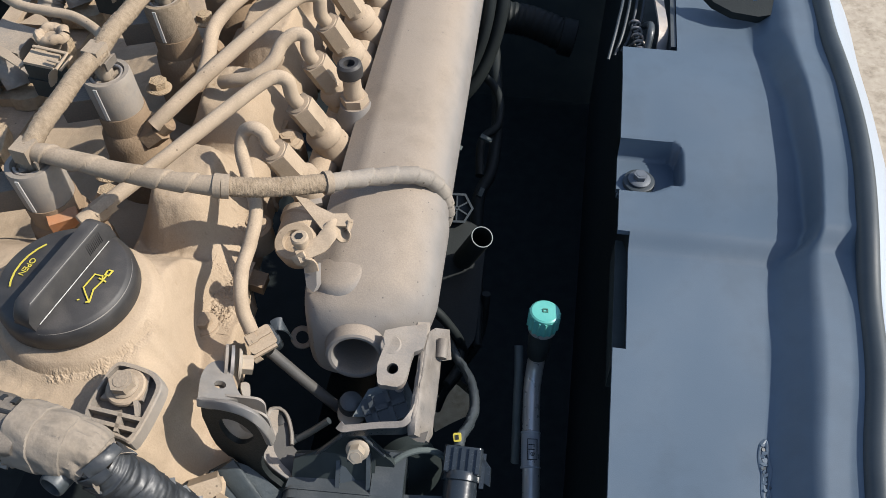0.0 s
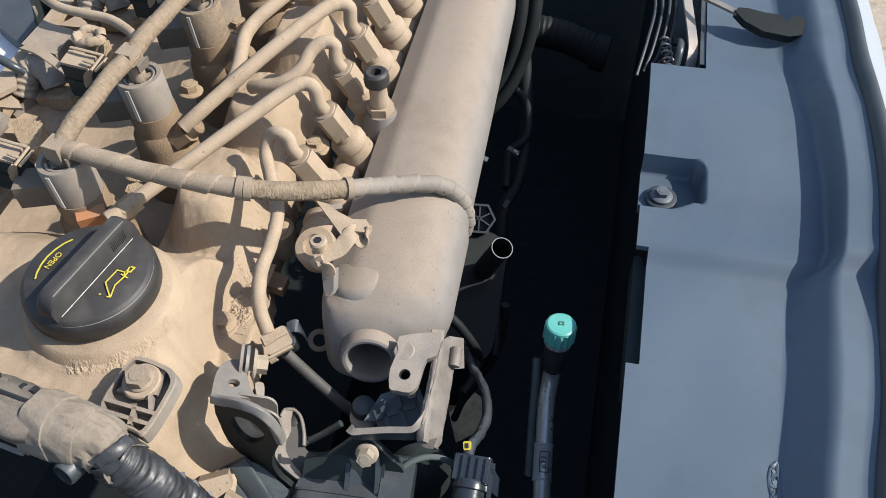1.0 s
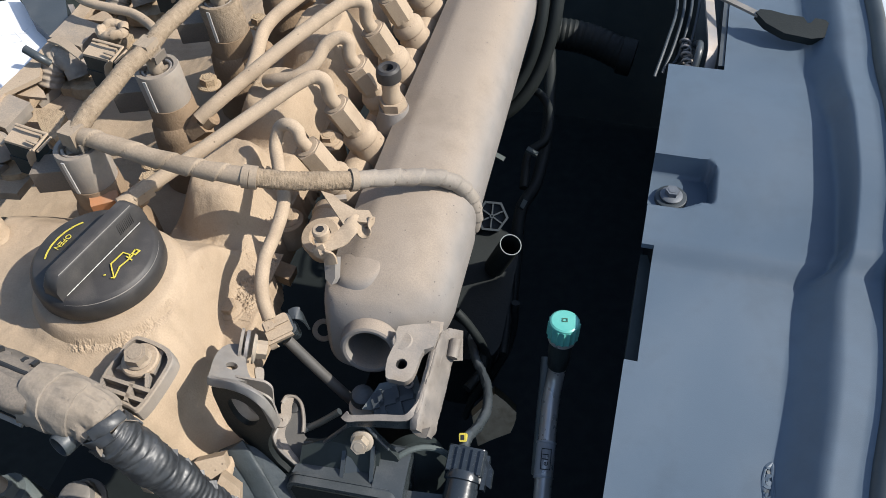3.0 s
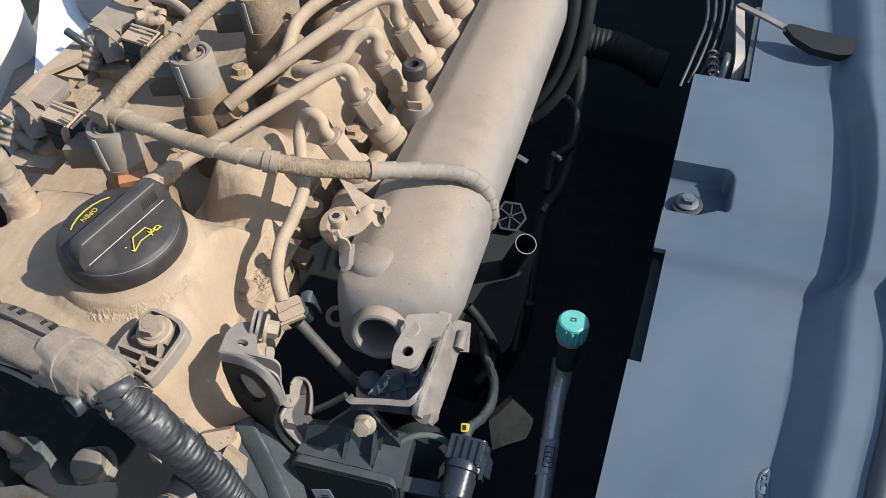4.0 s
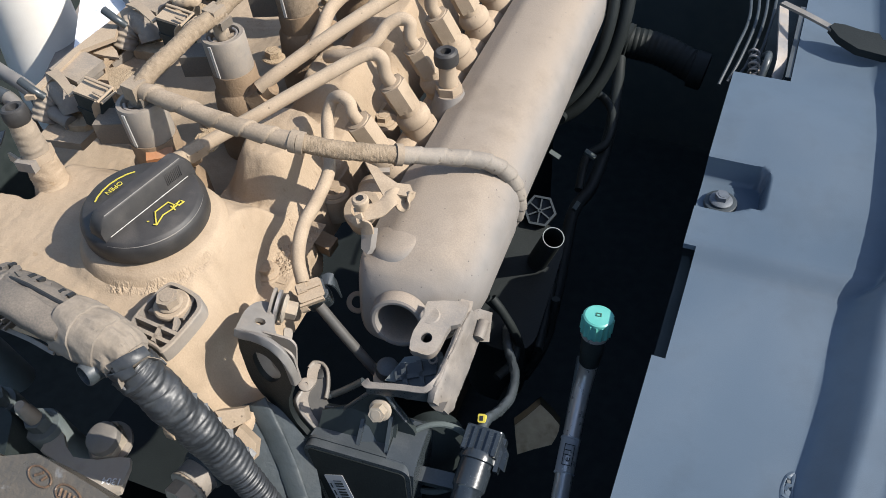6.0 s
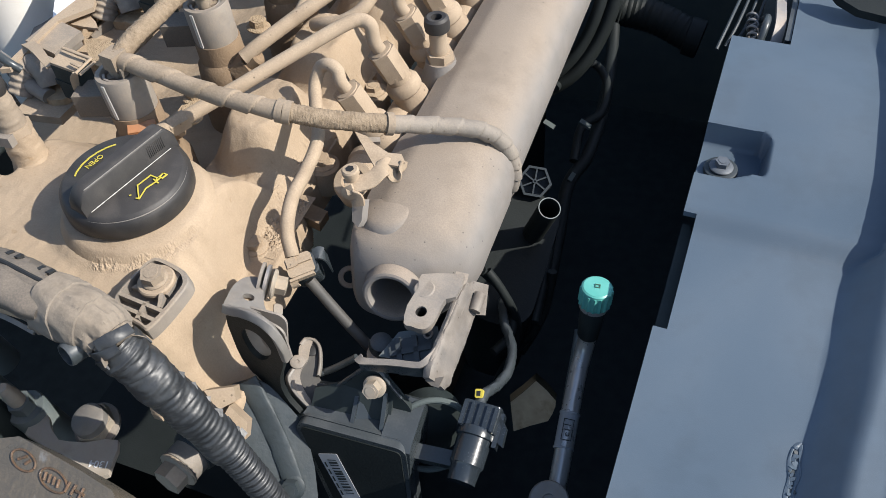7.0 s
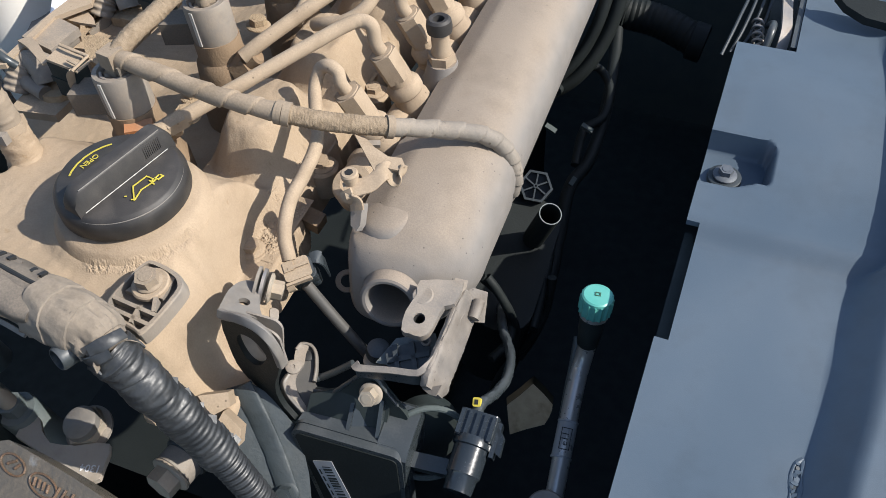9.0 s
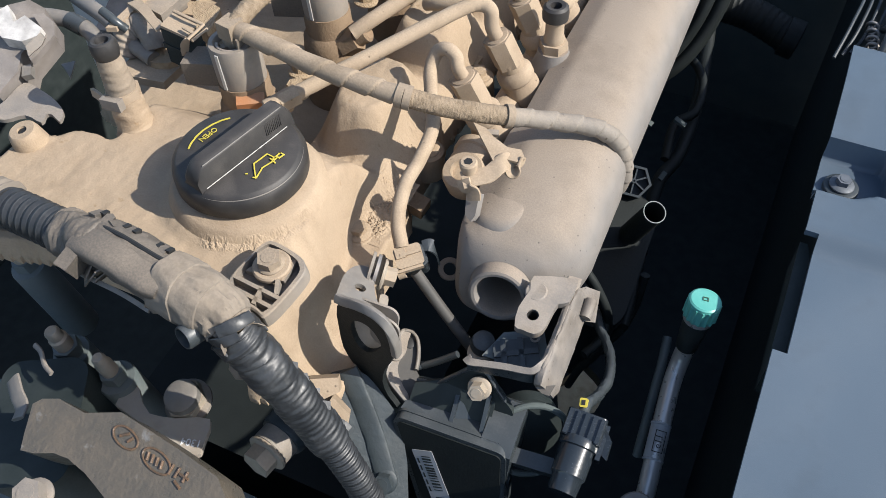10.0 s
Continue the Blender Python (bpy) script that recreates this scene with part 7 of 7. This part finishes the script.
part("pale_lip", strip(bmesh.new(), [(-0.3010, 0.2000, -0.0120), (-0.2950, 0.1970, -0.0120), (-0.2880, 0.1900, -0.0120), (-0.2810, 0.1860, -0.0120)], 0.0016, 0.0010, (0.7, 0.3, 0.5)), "strap", mr, "lit pale lip of the rubber mount")

# ---- second nipple, posts and plugs beyond the cap ----
n2 = frame_on((-0.2855, 0.3275, 0.0), (-0.08, 0.06, 1))
part("nipple_boss", tube(bmesh.new(), [n2 @ Vector((0, 0, h)) for h in (0.036, 0.044, 0.050, 0.058, 0.0670)], lambda f, a: along([(0.0, 0.0150), (0.22, 0.0122), (0.5, 0.0108), (1.0, 0.0100)], f) * (1 + 0.07 * noise.noise((f * 7, 2 * math.cos(a), 2 * math.sin(a))) + 0.05 * noise.noise((f * 22, 5 * math.cos(a), 5 * math.sin(a)))), 36, 12), "cover", cover)
stub2 = thing("hose_nipple", (-0.2855, 0.3275, 0.07), "short dusty nipple with a black rubber cap", "nipple")
part("hex_base", prism(bmesh.new(), hexagon(0.0108), 0.0664, 0.0725, n2, 0.0008), "rail", stub2)
part("stem", tube(bmesh.new(), [n2 @ Vector((0, 0, h)) for h in (0.0715, 0.0780, 0.0850, 0.0920, 0.0985)], lambda f, a: along([(0.0, 0.0088), (0.2, 0.0086), (0.45, 0.0080), (0.62, 0.0079), (0.8, 0.0072), (1.0, 0.0068)], f) * (1 + 0.06 * noise.noise((f * 12, 2 * math.cos(a), 2 * math.sin(a)))), 28, 8), "hose", stub2, "wrinkled dusty sleeve")
part("rubber_cap", lathe(bmesh.new(), [(0.0062, 0.0940), (0.0072, 0.0952), (0.0081, 0.0990), (0.0080, 0.1030), (0.0072, 0.1052), (0.0060, 0.1060), (0.0042, 0.1055), (0.0034, 0.1025), (0, 0.1005)], n2, 36), "cap", stub2)
part("side_block", box(bmesh.new(), (0.0135, 0.0050, 0.0070), frame_on(n2 @ Vector((-0.0010, -0.0104, 0.0690)), (-0.08, 0.06, 1), (1, -0.1, 0)), 0.0007), "strap", stub2)
part("side_arm", ribbon(bmesh.new(), [n2 @ Vector(q) for q in ((-0.0080, -0.0080, 0.0690), (-0.0150, -0.0040, 0.0680), (-0.0230, 0.0010, 0.0660))], 0.0050, 0.0020, (0, 0.2, 1)), "rail", stub2)

tray = thing("harness_tray", (-0.30, 0.48, 0.03), "dusty beige wiring tray along the injectors", "wiring tray")
part("tray_floor", sheet(bmesh.new(), [(-0.3260, 0.3700, 0.042), (-0.2920, 0.3700, 0.042), (-0.2620, 0.5400, 0.042), (-0.2400, 0.6400, 0.042), (-0.2950, 0.6400, 0.042), (-0.3200, 0.4700, 0.042)], 0.006, 0.001), "rail", tray)
wall_line = [(-0.3335, 0.384), (-0.3300, 0.412), (-0.3270, 0.445), (-0.3190, 0.476), (-0.3150, 0.502), (-0.3080, 0.560), (-0.3000, 0.620), (-0.2900, 0.620), (-0.2985, 0.540), (-0.3040, 0.500), (-0.3105, 0.476), (-0.3045, 0.459), (-0.3110, 0.452), (-0.3220, 0.440), (-0.3245, 0.410), (-0.3270, 0.386)]
part("tray_wall", prism(bmesh.new(), wall_line, 0.0655, 0.0690, Matrix.Identity(4), 0.0008), "rail", tray, "flat dusty top of the tray wall")
part("tray_skirt", ribbon(bmesh.new(), [(-0.3300, 0.392, 0.054), (-0.3240, 0.445, 0.054), (-0.3140, 0.500, 0.054), (-0.2990, 0.610, 0.054)], 0.026, 0.003, (0, 0, 1)), "rail", tray)
PITCH = Vector((0.0220, 0.0810, 0.0060))  # from one injector to the next


def plug_set(k):
    """An injector plug with a dusty top, dark sides, a wire bail and a pale tongue, and the ribbed boot beside it."""
    o = PITCH * k

    def at(pts):
        return [Vector(q) + o for q in pts]

    top = at([(-0.2897, 0.3815, 0.0805), (-0.2881, 0.3947, 0.0805), (-0.2674, 0.3881, 0.0805), (-0.2686, 0.3753, 0.0805)])
    mid = sum(top, Vector()) / 4
    root = thing("injector_plug", mid - Vector((0, 0, 0.03)), "black injector plug with dusty top and pale wire bail", "plug", "injector plugs")
    part("plug_body", prism(bmesh.new(), [(mid.x + (q.x - mid.x) * 1.04, mid.y + (q.y - mid.y) * 1.04) for q in top], mid.z - 0.027, mid.z - 0.0012, Matrix.Identity(4), 0.0012), "jet", root)
    part("plug_skirt", prism(bmesh.new(), [(mid.x + (q.x - mid.x) * 1.14, mid.y + (q.y - mid.y) * 1.14) for q in top], mid.z - 0.016, mid.z - 0.012, Matrix.Identity(4), 0.0008), "jet", root)
    part("plug_top", sheet(bmesh.new(), top, 0.0020, 0.0006), "rail", root, "dust-covered top")
    for pts in ([(-0.2850, 0.3924, 0.0850), (-0.2728, 0.3882, 0.0855), (-0.2607, 0.3847, 0.0850)], [(-0.2610, 0.3852, 0.0850), (-0.2622, 0.3781, 0.0850), (-0.2642, 0.3699, 0.0845)], [(-0.2585, 0.3839, 0.0835), (-0.2600, 0.3774, 0.0835), (-0.2621, 0.3709, 0.0830)], [(-0.2720, 0.3796, 0.0845), (-0.2673, 0.3776, 0.0848), (-0.2631, 0.3763, 0.0845)]):
        part("plug_bail", strip(bmesh.new(), at(pts), 0.0011, 0.0008, (0.4, 0.6, 0.1), 10, 4, 0.1), "rail", root)
    part("plug_tongue", strip(bmesh.new(), at([(-0.2650, 0.3710, 0.0840), (-0.2692, 0.3731, 0.0780), (-0.2723, 0.3753, 0.0710), (-0.2753, 0.3756, 0.0660)]), lambda f: 0.0016 + 0.0012 * math.sin(3.1 * f) - 0.0010 * step(0.8, 1.0, f), 0.0007, (1, 0.2, 0), 10, 5, 0.1), "rail", root)
    part("plug_boot", tube(bmesh.new(), at([(-0.3301, 0.3880, 0.0460), (-0.3271, 0.3954, 0.0560), (-0.3200, 0.4007, 0.0610), (-0.3098, 0.3972, 0.0600), (-0.3065, 0.3928, 0.0520)]), lambda f, a: 0.0086 * (1 + 0.10 * noise.noise((f * 3 + 3 * k, 1.3 * math.cos(a), 1.3 * math.sin(a))) + 0.16 * abs(noise.noise((f * 6 + k, 2.4 * math.cos(a), 2.4 * math.sin(a)))) + 0.055 * math.sin(70 * f) * step(0.62, 0.35, f)), 44, 24), "clipgrey", root, "crumpled dusty ribbed boot")
    part("boot_wire", tube(bmesh.new(), at([(-0.3393, 0.3928, 0.0750), (-0.3294, 0.3901, 0.0700), (-0.3243, 0.3915, 0.0640)]), 0.0030, 12, 6), "black", root)
    part("boot_strap", ribbon(bmesh.new(), at([(-0.3305, 0.4142, 0.0680), (-0.3113, 0.3991, 0.0750), (-0.2918, 0.3826, 0.0770)]), lambda f: 0.0085 - 0.0035 * f, 0.0016, (0.9, 0.35, 0.1)), "rail", root, "dusty flat strap")
    return root


for k in range(3):
    o = PITCH * k
    plug_set(k)
    lid = part("tray_lid", sheet(bmesh.new(), [Vector(q) + o for q in [(-0.3353, 0.4180, 0.0640), (-0.3324, 0.4321, 0.0640), (-0.3299, 0.4459, 0.0640), (-0.3012, 0.4338, 0.0640), (-0.3043, 0.4210, 0.0640), (-0.3071, 0.4074, 0.0640), (-0.3210, 0.4130, 0.0640)]], 0.006, 0.0012), "clipgrey", tray, "flat dusty box lid")
    part("lid_rib", strip(bmesh.new(), [Vector(q) + o for q in [(-0.3106, 0.4107, 0.0600), (-0.3047, 0.4333, 0.0600)]], 0.0012, 0.0050, (0.8, 0.5, 0), 10, 4), "clipgrey", lid)
    part("side_wall", sheet(bmesh.new(), [Vector(q) + o for q in [(-0.3115, 0.4535, 0.0480), (-0.2990, 0.4749, 0.0580), (-0.3013, 0.4714, 0.0470), (-0.3109, 0.4545, 0.0400)]], 0.0016, 0.0004), "clipgrey", tray, "thin grey upright of the tray")
    part("folded_tab", sheet(bmesh.new(), [Vector(q) + o for q in [(-0.3211, 0.4484, 0.0600), (-0.3119, 0.4606, 0.0600), (-0.3029, 0.4536, 0.0600), (-0.2974, 0.4462, 0.0600), (-0.3093, 0.4466, 0.0600)]], 0.0020, 0.0006), "rail", tray, "bent dusty sheet tab")
    part("arch_tab", ribbon(bmesh.new(), [Vector(q) + o for q in [(-0.3132, 0.4756, 0.0480), (-0.3101, 0.4764, 0.0600), (-0.3045, 0.4800, 0.0660), (-0.2956, 0.4840, 0.0670), (-0.2931, 0.4916, 0.0620)]], lambda f: 0.0130 - 0.004 * f, 0.0016, (0.25, 1, 0.1)), "rail", tray, "arched dusty sheet tab")
    # caked earth; the last outline is a sunlit patch of floor made a sheet
    for pts in ([(-0.3108, 0.3824, 0.0450), (-0.3117, 0.4003, 0.0450), (-0.3068, 0.4059, 0.0450), (-0.2910, 0.3924, 0.0450), (-0.2945, 0.3825, 0.0450)], [(-0.3022, 0.4362, 0.0530), (-0.2936, 0.4387, 0.0530), (-0.2811, 0.4358, 0.0530), (-0.2785, 0.4240, 0.0530), (-0.2774, 0.4091, 0.0530), (-0.2911, 0.4184, 0.0530)], [(-0.3003, 0.4674, 0.0470), (-0.2977, 0.4804, 0.0470), (-0.2928, 0.4941, 0.0470), (-0.2743, 0.4864, 0.0470), (-0.2741, 0.4695, 0.0470)]):
        part("earth_and_sun_pad", sheet(bmesh.new(), curl([Vector(q) + o for q in pts], 2), 0.010, 0.0020), "crust", tray, "ochre pad on the tray, caked earth or a sunlit patch as a sheet")
cl = thing("hose_clamp", (-0.2610, 0.4970, 0.0820), "small dusty round hose clamp beside the plugs", "clamp")
part("clamp_ring", tube(bmesh.new(), [Vector((-0.2610, 0.4970, 0.0820)) + Vector((0.0085 * math.cos(k * 0.5236), 0.0075 * math.sin(k * 0.5236), 0.001 * math.sin(k * 2.1))) for k in range(13)], lambda s, a: 0.0034 * (1 + 0.25 * noise.noise((s * 20, math.cos(a), math.sin(a)))), 14, 5, caps=False), "rail", cl)
part("clamp_core", lathe(bmesh.new(), [(0.0070, -0.020), (0.0068, 0.0), (0.005, 0.002), (0, 0.002)], frame_on((-0.2630, 0.5000, 0.0800), (0.1, -0.2, 1)), 24), "hose", cl)
line_of("side_hose", [(-0.3100, 0.5380, 0.0880), (-0.2890, 0.5220, 0.0880), (-0.2690, 0.5150, 0.0880), (-0.2490, 0.5090, 0.0880), (-0.2310, 0.4960, 0.0880), (-0.2190, 0.4810, 0.0880)], 0.0034, "dusty rubber hose crossing to the injectors")
# ---- things beyond the cover, towards the windscreen ----
res = thing("fluid_reservoir", (-0.47, 0.62, -0.15), "sunlit white plastic fluid reservoir", "reservoir")
part("tank", tube(bmesh.new(), [(-0.5180, 0.6150, -0.220), (-0.5180, 0.6150, -0.120), (-0.5200, 0.6200, -0.050), (-0.5220, 0.6250, 0.010), (-0.5270, 0.6350, 0.050)], lambda s, a: 0.040 * (1 + 0.04 * math.sin(7 * s)), 40, 8), "resv", res)
lp = part("label_panel", prism(bmesh.new(), [(-0.4600, 0.6420), (-0.4380, 0.6510), (-0.3300, 0.5440), (-0.3950, 0.5050)], -0.004, 0.0, Matrix.Identity(4), 0.001), "paper", res, "white panel with a faint line drawing")
bm = bmesh.new()
for a, b in (((-0.4280, 0.5950), (-0.4050, 0.6000)), ((-0.4180, 0.5880), (-0.4080, 0.6060)), ((-0.4250, 0.5820), (-0.3980, 0.5900)), ((-0.4100, 0.5760), (-0.4020, 0.5930)), ((-0.4200, 0.6020), (-0.3960, 0.5800))):
    stroke(bm, [a, b], 0.0005, Matrix.Translation((0, 0, 0.0003)), 0.0003)
part("drawing", bm, "label", lp)
single("torn_scrap", sheet(bmesh.new(), [(-0.0012, 0.4319, -0.1500), (0.0012, 0.4418, -0.1500), (0.0049, 0.4415, -0.1500), (0.0070, 0.4349, -0.1500), (0.0044, 0.4314, -0.1500)], 0.0014, 0.0003), "strap", "torn tan scrap caught in the gap", "scrap")
single("dark_canister", prism(bmesh.new(), [(-0.4310, 0.6450), (-0.3990, 0.6040), (-0.3680, 0.5770), (-0.3640, 0.6010), (-0.3800, 0.6330), (-0.3920, 0.6470)], -0.03, 0.012, Matrix.Identity(4), 0.006, segments=3), "black", "black plastic canister beside the reservoir", "canister")
# grey in place of the tank's white puts the web's shade into colour
part("side_web", prism(bmesh.new(), [(-0.5200, 0.7200), (-0.4400, 0.7300), (-0.3900, 0.5400), (-0.4700, 0.5200)], -0.068, -0.060, Matrix.Identity(4), 0.002), "dustgrey", res, "web of the tank, greyed for its shade")
box2 = thing("relay_box", (-0.375, 0.32, 0.03), "grey plastic relay box with a dusty lid", "relay box")
part("box_body", sheet(bmesh.new(), [(-0.4065, 0.3673, 0.0551), (-0.4035, 0.3857, 0.0604), (-0.3911, 0.3937, 0.0615), (-0.3785, 0.3907, 0.0594), (-0.3729, 0.3801, 0.0556), (-0.3782, 0.3572, 0.0493), (-0.3748, 0.3448, 0.0452), (-0.3797, 0.3270, 0.0404), (-0.3918, 0.3235, 0.0405), (-0.4084, 0.3476, 0.0494)], 0.030, 0.0025), "dustgrey", box2)
part("box_rim", sheet(bmesh.new(), [(-0.3801, 0.3779, 0.0727), (-0.3736, 0.3807, 0.0729), (-0.3639, 0.3762, 0.0706), (-0.3601, 0.3685, 0.0678), (-0.3640, 0.3532, 0.0637), (-0.3659, 0.3477, 0.0622), (-0.3711, 0.3519, 0.0640), (-0.3667, 0.3682, 0.0684)], 0.005, 0.0012), "dustgrey", box2, "grey flange")
part("box_lid", sheet(bmesh.new(), [(-0.4026, 0.3632, 0.0745), (-0.3930, 0.3753, 0.0772), (-0.3839, 0.3652, 0.0733), (-0.3793, 0.3716, 0.0747), (-0.3650, 0.3665, 0.0718), (-0.3652, 0.3607, 0.0700), (-0.3726, 0.3544, 0.0689), (-0.3858, 0.3534, 0.0699)], 0.010, 0.0015), "scuffwhite", box2, "pale scuffed lid")
part("lid_front", sheet(bmesh.new(), [(-0.3685, 0.3511, 0.0722), (-0.3618, 0.3601, 0.0771), (-0.3593, 0.3592, 0.0740), (-0.3605, 0.3559, 0.0711), (-0.3665, 0.3481, 0.0671)], 0.004, 0.0008), "strap", box2)
part("side_tab", box(bmesh.new(), (0.006, 0.008, 0.005), frame_on((-0.3700, 0.3450, 0.0560), (0, -0.3, 1), (1, 0.5, 0)), 0.0012), "bracket", box2)
bp = thing("hooked_plate", (-0.345, 0.31, 0.03), "grey sheet-metal plate ending in a hook", "bracket")
part("plate_sheet", sheet(bmesh.new(), curl([(-0.3720, 0.3400, 0.0500), (-0.3580, 0.3370, 0.0500), (-0.3440, 0.3310, 0.0500), (-0.3340, 0.3240, 0.0500), (-0.3310, 0.3180, 0.0500), (-0.3310, 0.3150, 0.0500), (-0.3350, 0.3170, 0.0500), (-0.3390, 0.3190, 0.0500), (-0.3420, 0.3180, 0.0500), (-0.3410, 0.3110, 0.0500), (-0.3540, 0.3140, 0.0500), (-0.3640, 0.3070, 0.0500), (-0.3750, 0.3090, 0.0500), (-0.3740, 0.3230, 0.0500)], 3), 0.0026, 0.0007), "strap", bp)
post = thing("hollow_post", (-0.341, 0.300, 0.03), "dusty hollow post of the cover edge", "post")
part("post_wall", lathe(bmesh.new(), [(0.0125, -0.03), (0.0112, -0.002), (0.0096, 0.008), (0.0086, 0.0115), (0.0074, 0.0125), (0.0030, 0.0125), (0.0026, 0.004), (0, 0.004)], frame_on((-0.3410, 0.2980, 0.0455), (-0.1, -0.1, 1)), 26), "cover", post)
# black plug just below the rim, painted as the hole's shade
part("hole_dark", lathe(bmesh.new(), [(0.0028, 0.0), (0.0028, 0.0110), (0, 0.0110)], frame_on((-0.3410, 0.2980, 0.0458), (-0.1, -0.1, 1)), 16), "inkshade", post)
for pts, r, mat_ in (([(-0.4600, 0.3950, 0.045), (-0.4070, 0.4040, 0.050), (-0.3770, 0.4050, 0.050), (-0.3560, 0.3960, 0.048), (-0.3350, 0.3800, 0.040)], 0.0055, "bracket"),
                     ([(-0.4200, 0.4450, 0.050), (-0.3800, 0.4220, 0.055), (-0.3510, 0.4080, 0.055), (-0.3250, 0.3920, 0.053), (-0.3050, 0.3840, 0.050)], 0.0052, "bracket"),
                     ([(-0.3420, 0.4035, 0.055), (-0.3330, 0.3970, 0.054)], 0.0060, "black"),
                     ([(-0.3800, 0.4055, 0.050), (-0.3660, 0.4015, 0.049)], 0.0062, "black")):
    single("loom_cable", tube(bmesh.new(), pts, r, 16, 8), mat_, "taped wiring loom running to the tray", "cable", "loom cables")
single("small_bracket", sheet(bmesh.new(), [(-0.4110, 0.4120, 0.0000), (-0.4030, 0.4180, 0.0000), (-0.3960, 0.4000, 0.0000), (-0.4030, 0.4060, 0.0000)], 0.0016, 0.0004), "bracket", "small bent steel bracket in the gap", "bracket")
